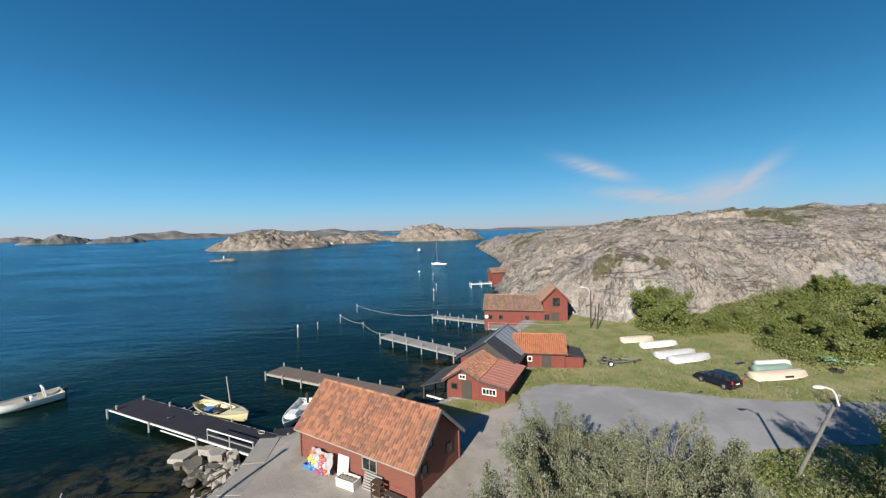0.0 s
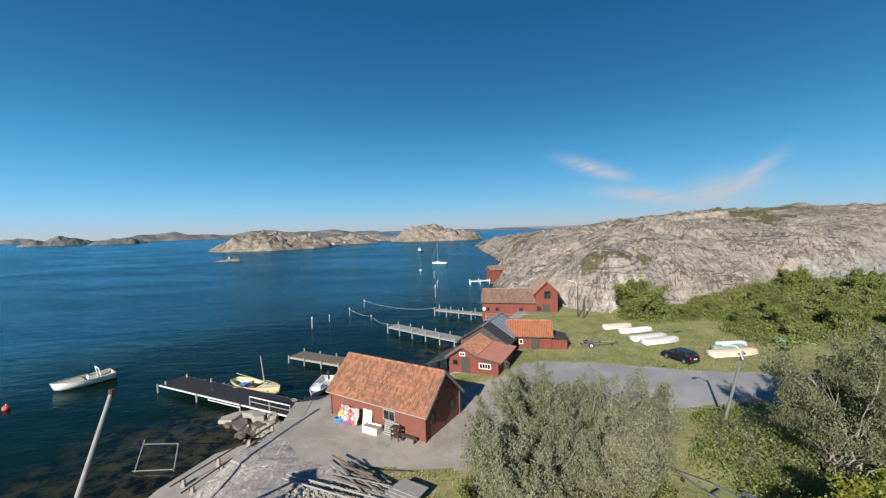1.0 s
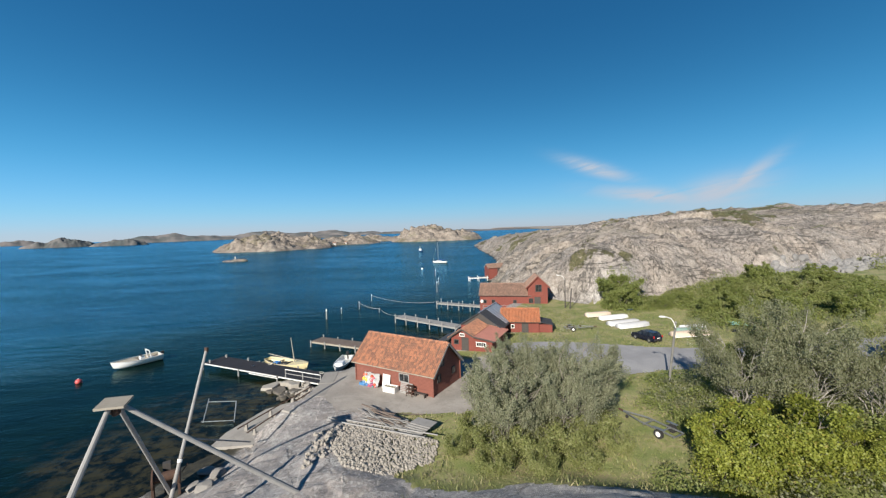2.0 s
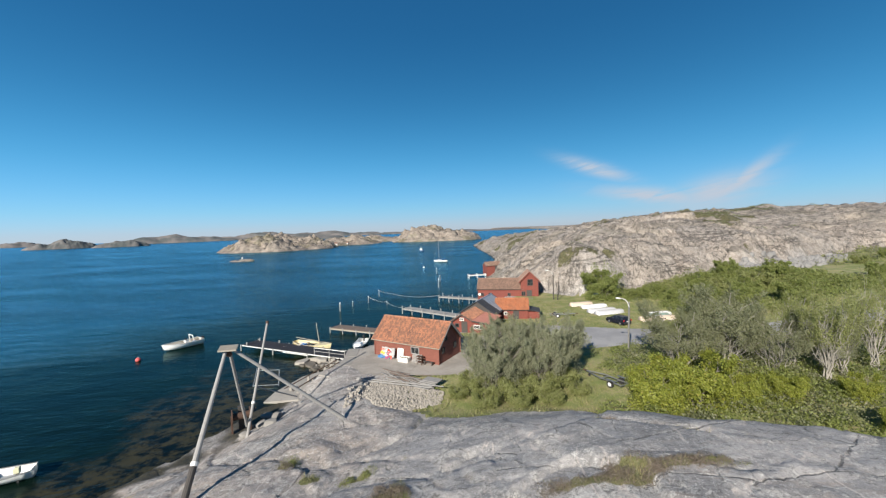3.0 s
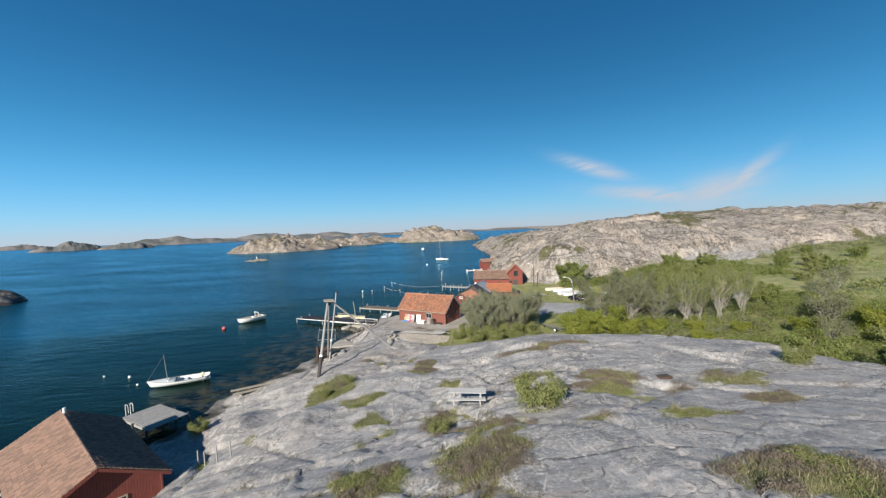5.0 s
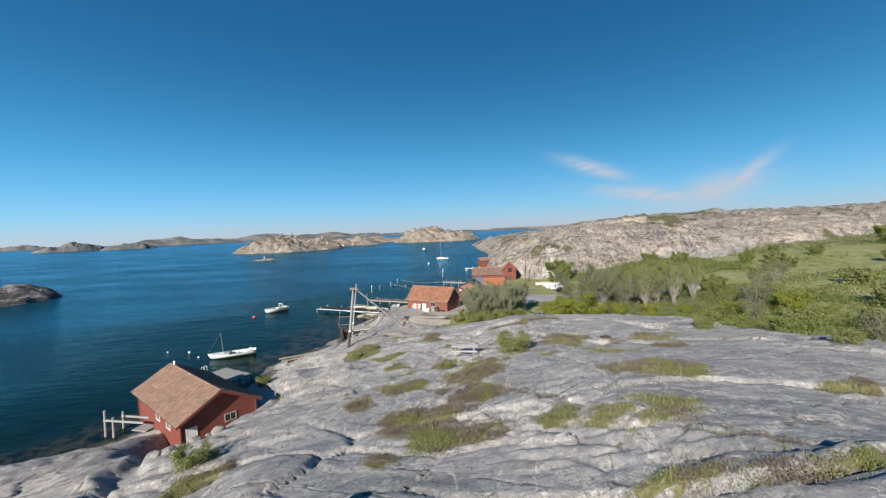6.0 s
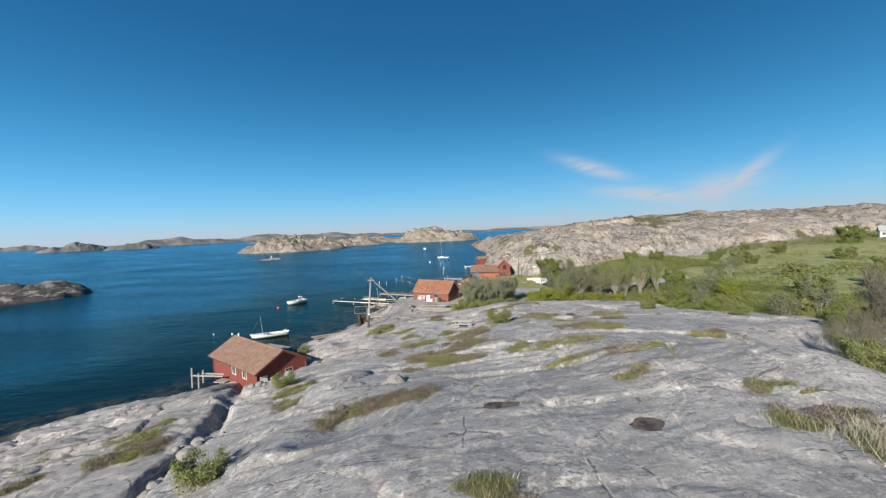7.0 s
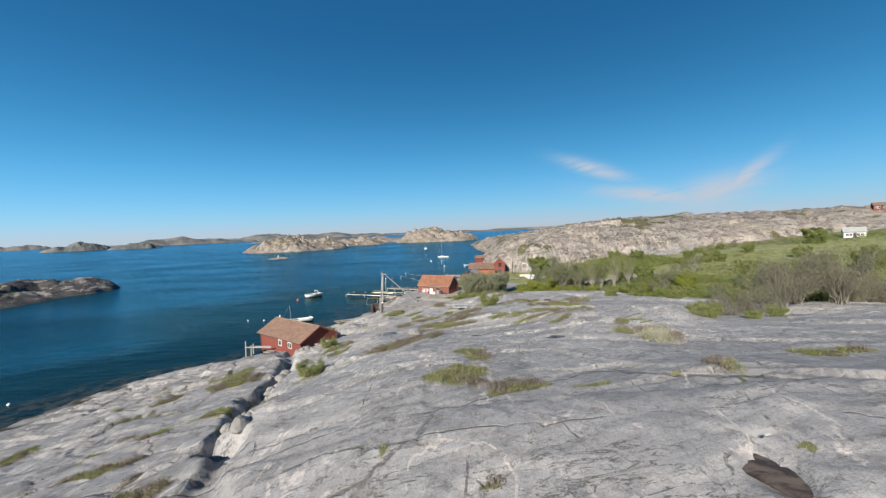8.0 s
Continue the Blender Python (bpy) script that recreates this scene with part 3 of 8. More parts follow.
def ground_height(x, y):
    x, y = np.asarray(x, float), np.asarray(y, float)
    shore = curve(y, SHORE) + 0.8 * grain(x * 0.3, y, 4.0, 5) + 0.35 * grain(x, y, 1.3, 6)
    d = x - shore
    # the near dome: a crest that rises towards the south, falling away to the shore
    crest = np.clip(5.7 - 0.115 * y, 2.0, 14.4)
    u = np.clip(d / np.maximum(8 - shore, 20), -0.3, 1.0)
    dome = crest * np.sign(u) * np.abs(u) ** 1.02
    east = smooth(22, 60, x) * smooth(-75, -10, y) * 2.6
    hollow = 2.4 * np.exp(-((x - 32) / 10.0) ** 2 - ((y + 43) / 6.5) ** 2)
    gully = (1.25 + 0.6 * grain(x, y, 5, 17)) * np.exp(-((x + 21.5 + 0.30 * (y + 50) + 1.5 * grain(x, y, 4, 15) + 0.5 * grain(x, y, 1.6, 18)) / (1.0 + 0.35 * grain(x, y, 3, 19))) ** 4) * smooth(-100, -62, y) * (1 - smooth(-36, -26, y))
    slab = 1.0 * np.exp(-((x + 11) / 6.0) ** 2 - ((y + 56) / 18.0) ** 2)
    shelf = 1.1 * smooth(2, 9, d) * (1 - smooth(14, 22, d)) * smooth(-14, -4, y)
    shoulder = 1.5 * np.exp(-((x + 5) / 8.0) ** 2 - ((y + 66) / 14.0) ** 2) + 1.0 * np.exp(-((x - 13) / 5.0) ** 2 - ((y + 52) / 6.0) ** 2)
    pit = 2.6 * np.exp(-((x + 26.5) / 3.6) ** 4 - ((y + 25.5) / 5.0) ** 4)
    hump = 1.4 * np.exp(-((x + 22.2) / 2.2) ** 2 - ((y + 12.5) / 2.6) ** 2)
    knolls = 0.9 * np.exp(-((x + 8) / 5.0) ** 2 - ((y + 10) / 8.0) ** 2) + 1.5 * np.exp(-((x + 15.5) / 3.6) ** 2 - ((y + 16.5) / 5.0) ** 2) + 0.8 * np.exp(-((x + 12) / 3.0) ** 2 - ((y + 44) / 4.0) ** 2)
    knolls = knolls + 0.8 * np.exp(-((x + 14.5) / 2.4) ** 2 - ((y + 68) / 4.0) ** 2) + 0.8 * np.exp(-((x - 15.5) / 2.5) ** 2 - ((y + 55.5) / 3.0) ** 2)
    dips = 0.95 * np.exp(-((x - 16) / 13.0) ** 2 - ((y + 18) / 8.0) ** 2) + 1.1 * np.exp(-((x + 9) / 2.6) ** 2 - ((y + 54.5) / 3.6) ** 2)
    dome = dome - east - hollow - gully + hump + slab + shelf + shoulder - pit + knolls - dips
    # the flat land
    flat = 2.2 + 0.35 * smooth(-4, 6, x) + 3.4 * smooth(36, 76, x) + 1.2 * smooth(20, 34, x) * (1 - smooth(14, 27, y)) + 0.9 * smooth(44, 68, y) * smooth(28, 60, x)
    flat = flat + 4.5 * smooth(80, 220, x)
    flat = np.where(d < 0.9, np.minimum(flat, 2.3 * d - 0.0), flat)
    k = rockiness(x, y)
    land = dome * k + flat * (1 - k)
    # the rock hill behind
    v = y - curve(x, FOOT) - 2.0 * grain(x, y, 9, 8)
    face = 12.0 * (1 - np.exp(-np.clip(v, 0, None) / 3.5)) + 11.5 * (1 - np.exp(-np.clip(v - 8, 0, None) / 50.0))
    dd = np.clip(d, 0, None)
    hill = np.minimum(face + 2.0, 0.0 + 21.5 * (1 - np.exp(-dd / 19.0)))
    hill = hill * (0.55 + 0.45 * smooth(420, 120, y)) + 3.0 * smooth(60, 160, x) * smooth(0, 50, v)
    hk = smooth(0, 2.0, v)
    land = np.where(v > 0, np.maximum(land * (1 - hk), hill), land)
    # relief of the bare rock
    bare = np.clip(np.maximum(k, smooth(-1, 3, v)), 0, 1) * smooth(-1, 2.5, d)
    relief, cleft = rock_relief(x, y)
    far = smooth(55, 75, y)
    lh, th_, eh = slabs(x * 1.25, y * 0.8, 15.0, 361)
    li, ti, ei = slabs(x * 1.3, y * 0.9, 5.5, 371)
    rough = far * (0.75 * lh + 1.9 * th_ + 0.35 * li + 0.7 * ti - 0.9 * np.exp(-(eh / 0.07) ** 2) - 0.4 * np.exp(-(ei / 0.08) ** 2) + 0.9 * fbm(x, y, 34, 3, 57) + 0.35 * fbm(x, y, 3, 3, 59))
    land = land + bare * ((1 - 0.6 * far) * relief + rough)
    for px_, py_, a, b, lean in PUDDLES:
        land = land - 0.30 * np.exp(-np.hypot((x - px_) / a, (y - py_) / b) ** 4)
    # under water
    bed = np.where(d < 0, np.maximum((0.22 - 0.115 * smooth(8, 20, y) * smooth(42, 33, y)) * d, -4.0 - 0 * d), 0)
    bed = bed + 0.25 * fbm(x, y, 3.0, 2, 61) * smooth(0.0, -2.0, d)
    return np.where(d < 0, np.minimum(bed, -0.05), np.maximum(land, 0.08 + 0 * land))


# ---- builders ----
def part(name, bm, material, parent=None, label="", shade=False):
    """Links a bmesh as one mesh object under a thing or a part."""
    me = bpy.data.meshes.new(name)
    bmesh.ops.recalc_face_normals(bm, faces=bm.faces)
    bm.to_mesh(me)
    bm.free()
    me.materials.append(material)
    if shade:
        me.shade_smooth()
    ob = new(name, me)
    ob.parent = parent
    if label:
        ob["label"] = label
    return ob


def sheet(name, verts, faces, material, parent=None, shade=False):
    """A mesh object straight from arrays."""
    me = bpy.data.meshes.new(name)
    me.from_pydata([tuple(v) for v in verts], [], [tuple(f) for f in faces])
    me.materials.append(material)
    if shade:
        me.shade_smooth()
    ob = new(name, me)
    ob.parent = parent
    return ob


def thing(name, label, category, m=None, group="", kind=""):
    ob = new(name)
    ob.empty_display_size = 0.3
    if m is not None:
        ob.matrix_world = m
    return tagged(ob, label, category, group, kind)


def box(bm, x0, y0, z0, x1, y1, z1, bevel=0.0):
    r = bmesh.ops.create_cube(bm, size=1.0, matrix=Matrix.Translation(((x0 + x1) / 2, (y0 + y1) / 2, (z0 + z1) / 2)) @ Matrix.Diagonal((abs(x1 - x0), abs(y1 - y0), abs(z1 - z0), 1)))
    if bevel:
        vs = set(r["verts"])
        bmesh.ops.bevel(bm, geom=[e for e in bm.edges if e.verts[0] in vs and e.verts[1] in vs], offset=bevel, segments=1, affect="EDGES")
    return bm


def beam(bm, a, b, w, h=None):
    """A squared timber from a to b."""
    a, b = Vector(a), Vector(b)
    d = b - a
    q = d.to_track_quat("X", "Z").to_matrix().to_4x4()
    bmesh.ops.create_cube(bm, size=1.0, matrix=Matrix.Translation((a + b) / 2) @ q @ Matrix.Diagonal((d.length, w, h or w, 1)))
    return bm


def pole(bm, a, b, r0, r1=None, sides=8):
    """A round timber or tube from a to b."""
    a, b = Vector(a), Vector(b)
    d = b - a
    q = d.to_track_quat("Z", "Y").to_matrix().to_4x4()
    bmesh.ops.create_cone(bm, cap_ends=True, segments=sides, radius1=r0, radius2=r0 if r1 is None else r1, depth=d.length, matrix=Matrix.Translation((a + b) / 2) @ q)
    return bm


def ball(bm, c, r, flat=1.0, sub=2):
    bmesh.ops.create_icosphere(bm, subdivisions=sub, radius=r, matrix=Matrix.Translation(c) @ Matrix.Diagonal((1, 1, flat, 1)))
    return bm


def fresh():
    return bmesh.new()




def grid_mesh(name, xs, ys, height, material, parent=None):
    gx, gy = np.meshgrid(xs, ys)
    z = height(gx, gy)
    nx, ny = len(xs), len(ys)
    me = bpy.data.meshes.new(name)
    co = np.stack([gx, gy, z], -1).reshape(-1, 3).astype(np.float32)
    i = (np.arange(ny - 1)[:, None] * nx + np.arange(nx - 1)[None, :]).ravel()
    quads = np.stack([i, i + 1, i + 1 + nx, i + nx], -1).astype(np.int32)
    me.vertices.add(len(co))
    me.vertices.foreach_set("co", co.ravel())
    me.loops.add(quads.size)
    me.loops.foreach_set("vertex_index", quads.ravel())
    me.polygons.add(len(quads))
    me.polygons.foreach_set("loop_start", np.arange(len(quads), dtype=np.int32) * 4)
    me.update(calc_edges=True)
    me.materials.append(material)
    me.shade_smooth()
    ob = new(name, me)
    ob.parent = parent
    return ob, co


def field(ob, name, values):
    a = ob.data.attributes.new(name, "FLOAT", "POINT")
    a.data.foreach_set("value", np.asarray(values, np.float32).ravel())


def steps(*stretches):
    """Coordinates that run through stretches of (from, to, step)."""
    out = []
    for a, b, s in stretches:
        out.append(np.linspace(a, b, max(2, int(round((b - a) / s)) + 1))[:-1])
    return np.concatenate(out + [[stretches[-1][1]]])


# ---- turf in the hollows of the rock: x, y, half length, half width, lean ----
TURF_SHORE = ((-13.3, -6.2, 2.0, 0.9, 20), (-14.8, -9.5, 1.9, 1.2, 60), (-12.6, 1.6, 1.2, 0.7, 50), (-10.3, -0.9, 0.9, 0.6, 0), (-7.6, -1.5, 1.0, 0.6, 0), (-19.5, -36.3, 1.8, 1.4, 50), (-21.4, -59.7, 2.0, 1.0, -40), (-29.5, -41.4, 1.6, 0.6, 20))
TURF_LOW = ((-13.9, -7.4, 2.9, 3.8, 0), (-11.8, 2.5, 2.1, 1.6, 0), (-4.7, -6.1, 1.8, 2.9, 0), (-10.1, -13.2, 2.3, 1.8, 0), (-8.3, -18.4, 2.3, 1.1, 0), (-1.9, -12.1, 1.8, 0.9, 0), (4.6, -14.4, 2.2, 1.3, 0), (9.9, -18.7, 3.2, 2.1, 0), (15.2, -18.3, 0.9, 0.4, 0), (20.5, -18.3, 2.8, 1.9, 0), (19.6, -22.5, 1.7, 1.2, 0), (12.4, -25.7, 2.3, 1.4, 0), (5.6, -26, 0.9, 0.7, 0), (-3, -20.8, 1.8, 2.7, 0), (0.3, -23.6, 1.6, 2, 0), (8.7, -5.6, 6.2, 0.8, 0), (-7.1, -20.8, 0.9, 0.3, 0))
TURF_MID = ((-7.2, -28.7, 2.4, 2.5, 0), (-10.2, -32.1, 1.4, 1.7, 0), (-4.3, -37.4, 2.4, 2.6, 0), (-2.5, -40.7, 3, 2.1, 0), (-6.4, -42.9, 0.8, 1.1, 0), (0.3, -34.7, 2.1, 1.5, 0), (-0.6, -28.3, 3.6, 3.5, 0), (11.1, -16.2, 2.6, 2.7, 0), (12.5, -33.6, 4.2, 2.5, 0), (8.4, -42.2, 2.3, 2.2, 0), (3.4, -41.1, 1.1, 1, 0), (4.7, -48.5, 1.5, 0.4, 0), (22.8, -38.5, 0.8, 1.1, 0))
TURF_SLOPE = ((-2.5, -63.9, 1.2, 0.8, 0), (-28.3, -43.9, 2.3, 1.4, 0), (-17.3, -39.8, 2.4, 1.6, 30), (-6.7, -52.1, 4.1, 1.5, 0), (21.1, -38.1, 2.2, 0.9, 0), (11, -57.5, 1.8, 0.6, 0), (11.5, -58.9, 1.1, 0.1, 0), (11.4, -61.5, 0.7, 0.7, 0), (-9.9, -53.2, 1, 0.8, 0), (-14.6, -56.5, 1.3, 0.9, 0), (-32.2, -48.6, 1.9, 1.4, 0))
TURF_HIGH = ((-17.2, -64.6, 2.2, 1.1, 30), (-24.7, -67.1, 2.2, 1.2, 10), (-39.5, -58.4, 2, 2.8, 0), (-18, -72.1, 2.4, 0.5, 0), (-26.8, -46.7, 2.5, 2.1, 0), (-3.3, -68.5, 1.8, 2, 0), (-0.7, -71.7, 2, 1.1, 0), (2.4, -72.9, 1.2, 0.6, 0), (-2, -77.7, 0.9, 0.1, 0), (8, -74.5, 0.3, 0.5, 0), (6.4, -72.8, 0.5, 0.1, 0), (10.9, -63.6, 1.5, 1.5, 0), (7, -79.1, 0.4, 0.4, 0), (8.8, -72.7, 0.8, 1.2, 0), (15.2, -70.2, 0.7, 0.9, 0), (6.4, -54.5, 1.2, 0.9, 0), (9.7, -61.4, 1.2, 1.1, 0), (-2.2, -64.9, 1.3, 0.5, 0), (-6.4, -76, 0.4, 0.4, 0), (17.5, -70.2, 0.9, 0.9, 0))


def patch(x, y, row):
    px_, py_, a, b, lean = row
    x, y = x + 0.9 * grain(x, y, 2.3, 61) + 0.35 * grain(x, y, 0.8, 63), y + 0.7 * grain(x, y, 2.1, 62) + 0.3 * grain(x, y, 0.8, 64)
    c, s = math.cos(radians(lean)), math.sin(radians(lean))
    u, v = (x - px_) * c + (y - py_) * s, (y - py_) * c - (x - px_) * s
    return 1 - np.sqrt((u / a) ** 2 + (v / b) ** 2)


def turf_cover(x, y):
    x, y = np.asarray(x, float), np.asarray(y, float)
    out = np.full(x.shape, -1.0)
    for row in TURF_SHORE + TURF_LOW + TURF_MID + TURF_SLOPE + TURF_HIGH:
        out = np.maximum(out, patch(x, y, row))
    hollow = -fbm(x * 0.7, y * 1.25, 8.0, 3, 77) - 1.02
    cleft = rock_relief(x, y)[1] * smooth(-0.10, 0.30, fbm(x, y, 12, 2, 87)) * 0.62
    out = np.maximum(np.maximum(np.clip(out * 1.15 + 0.24, -1, 1), hollow * 1.5), cleft)
    k = rockiness(x, y)
    v = y - curve(x, FOOT)
    d = x - curve(y, SHORE)
    flat = np.where((k < 0.45) & (v < 0), 1.0, 0.0)
    quay = smooth(-5, -8, x) * smooth(40, 36, y)
    low = np.clip(out, 0, 1) * (1 - smooth(-3, -5, x) * smooth(1.0, 3.0, y) * 0.8)
    hilly = smooth(0, 6, v) * np.clip(-fbm(x, y * 1.4, 20, 5, 83, 0.65) * 1.2 - 0.50, 0, 1)
    return np.clip(np.where(v > 0, hilly, np.maximum(low, flat * (1 - quay))), 0, 1) * smooth(2.5, 5.0, d)


# ---- the ground: one sheet from the sea bed to the hill ----
gxs = steps((-4900, -700, 600), (-700, -120, 58), (-120, -64, 4), (-64, -38, 0.34), (-38, 30, 0.21), (30, 42, 0.34), (42, 110, 0.8), (110, 330, 3.2), (330, 900, 30), (900, 4900, 500))
gys = steps((-1500, -200, 260), (-200, -112, 6), (-112, -98, 0.34), (-98, -34, 0.21), (-34, 24, 0.30), (24, 62, 0.6), (62, 135, 0.75), (135, 300, 2.2), (300, 560, 5), (560, 1000, 60), (1000, 4900, 650))
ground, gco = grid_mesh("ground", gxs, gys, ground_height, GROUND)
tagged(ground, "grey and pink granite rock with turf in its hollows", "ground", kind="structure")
gx_, gy_ = gco[:, 0].astype(float), gco[:, 1].astype(float)
gd = gx_ - curve(gy_, SHORE)
gv = gy_ - curve(gx_, FOOT)
GZ, GT = gco[:, 2].astype(float).reshape(len(gys), len(gxs)), turf_cover(gx_, gy_).reshape(len(gys), len(gxs))
field(ground, "turf", GT)


def sample(values, x, y):
    """A value of the ground sheet between its grid points."""
    x, y = np.asarray(x, float), np.asarray(y, float)
    i = np.clip(np.searchsorted(gxs, x) - 1, 0, len(gxs) - 2)
    j = np.clip(np.searchsorted(gys, y) - 1, 0, len(gys) - 2)
    u, v = (x - gxs[i]) / (gxs[i + 1] - gxs[i]), (y - gys[j]) / (gys[j + 1] - gys[j])
    return (values[j, i] * (1 - u) + values[j, i + 1] * u) * (1 - v) + (values[j + 1, i] * (1 - u) + values[j + 1, i + 1] * u) * v


def surface(x, y):
    return sample(GZ, x, y)


def turf_at(x, y):
    return sample(GT, x, y)


def gz(x, y):
    return float(surface(x, y))


field(ground, "warm", np.maximum(np.maximum(0.9 * smooth(-3, -7, gx_) * smooth(-9, 0, gy_) * smooth(45, 30, gy_), 0.45 * smooth(-9, -16, gx_) * smooth(-62, -20, gy_)), np.maximum(0.62 * smooth(-2, 4, gv), 0.55 * smooth(9, 2, gd) * smooth(-60, -20, gy_))))
field(ground, "hill", smooth(-1, 4, gv))
# less pale crust and speckle on the flank beyond the gully and southward
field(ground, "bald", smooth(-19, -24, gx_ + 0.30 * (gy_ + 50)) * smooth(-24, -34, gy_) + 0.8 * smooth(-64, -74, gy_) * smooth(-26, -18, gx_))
field(ground, "lawn", (1 - rockiness(gx_, gy_)) * smooth(1, -2, gv))
field(ground, "edge", np.clip(0.8 * np.exp(-(slabs(gx_ * 0.8, gy_ * 1.25, 3.4, 411)[2] / 0.14) ** 2) * smooth(-70, -60, gy_) + np.exp(-(slabs(gx_, gy_, 11.0, 301)[2] / 0.20) ** 2) + 0.7 * np.exp(-(slabs(gx_ + 40, gy_, 4.2, 331)[2] / 0.16) ** 2), 0, 1))
field(ground, "lichen", smooth(5, 30, gv) * np.clip(fbm(gx_, gy_ * 2.0, 18, 4, 91) - 0.05, 0, 0.7))
field(ground, "wet", smooth(0.30, 0.05, gco[:, 2] + 0.2 * grain(gx_, gy_, 2.0, 95)))

wxs = steps((-4950, -300, 900), (-300, -90, 30), (-90, 20, 0.8), (20, 60, 5), (60, 4950, 900))
wys = steps((-1500, -120, 200), (-120, 90, 0.9), (90, 480, 12), (480, 4950, 900))
water, wco = grid_mesh("water", wxs, wys, lambda x, y: 0 * x, WATER)
tagged(water, "deep blue rippled sea water, brownish over the shallows", "water", kind="structure")
bed = surface(wco[:, 0], wco[:, 1])
field(water, "shallow", np.clip(1.0 + bed / 3.2, 0, 1) * (wco[:, 1] < 90))
off = curve(wco[:, 1].astype(float), SHORE) - wco[:, 0]
reach = 46 + 46 * smooth(-8, 26, wco[:, 1]) * smooth(95, 60, wco[:, 1])
field(water, "shelf", smooth(1.0, 0.42, off / reach) * smooth(130, 70, wco[:, 1]))


def island(name, label, cx, cy, rx, ry, lean, high, seed, material, fine, power=1.0, rug=1.0):
    """A rocky islet: a rugged hump whose foot runs under the water."""
    xs, ys = np.arange(-rx * 1.25, rx * 1.25 + fine, fine), np.arange(-ry * 1.25, ry * 1.25 + fine, fine)

    def hump(x, y):
        n = fbm(x, y, rx * 0.55, 4, seed)
        r = 1 - np.sqrt((x / rx) ** 2 + (y / ry) ** 2) + 0.16 * n
        up = np.clip(r, 0, 1) ** 0.62 * high * power
        la, ta, ea = slabs(x, y, rx * 0.16, seed + 20)
        lb, tb, eb = slabs(x, y, rx * 0.06, seed + 24)
        crag = high * rug * (0.07 * la + 0.16 * ta + 0.03 * lb + 0.07 * tb - 0.08 * np.exp(-(ea / 0.08) ** 2)) + fbm(x * 1.2, y, rx * 0.25, 4, seed + 9) * high * 0.12 * rug
        return np.where(r > 0, up * (0.72 + 0.3 * n) + crag * np.clip(r * 4, 0, 1), r * high * 1.4) - 0.05
    ob, co = grid_mesh(name, xs, ys, hump, material)
    ob.matrix_world = pose(cx, cy, 0, 0, 0, lean)
    return tagged(ob, label, "island", kind="structure")


ISLE = "bare pinkish granite island standing in the sea"
island("island", ISLE, -226, 505, 74, 60, 20, 19.0, 201, ISLAND, 1.5, 1.0, 1.25)
island("island", ISLE, -172, 640, 62, 70, -30, 15, 203, ISLAND, 2.6)
island("island", ISLE, -300, 720, 80, 60, 0, 18, 205, ISLAND, 3.2)
island("island", ISLE, -20, 690, 82, 62, 5, 25, 207, ISLAND, 2.2, 1.0, 1.2)
island("island", ISLE, -110, 800, 90, 60, 0, 15, 209, ISLAND, 3.2)
island("island", "low dark rock island with bleached slabs", -191, 31, 66, 38, 71, 13.0, 211, ISLAND_DARK, 0.8, 1.0, 0.8)
island("skerry", "small bare rock skerry awash in the sea", -157, 284, 9, 5, 0, 2.2, 213, ISLAND, 0.5)
for cx, cy, rx, lean, high, seed in ((-3260, 2830, 300, 40, 66, 221), (-1325, 1365, 95, 43, 31, 223), (-1085, 1322, 85, 40, 27, 235), (-1450, 2140, 350, 34, 54, 225), (-1120, 2420, 260, 25, 46, 227), (-760, 2560, 420, 15, 46, 233),
                                     (-120, 2700, 560, 0, 36, 229), (520, 2800, 520, 0, 15, 231), (-560, 1480, 220, 0, 24, 237)):
    island("far_land", "low rocky land on the horizon", cx, cy, rx, rx * 0.28, lean, high, seed, FAR, rx / 38, 1.0, 0.4)


# ---- laid surfaces ----
def inside(x, y, ring):
    hit = np.zeros(np.shape(x), bool)
    for (x0, y0), (x1, y1) in zip(ring, ring[1:] + ring[:1]):
        cut = (y0 > y) != (y1 > y)
        with np.errstate(divide="ignore", invalid="ignore"):
            hit ^= cut & (x < (x1 - x0) * (y - y0) / (y1 - y0) + x0)
    return hit


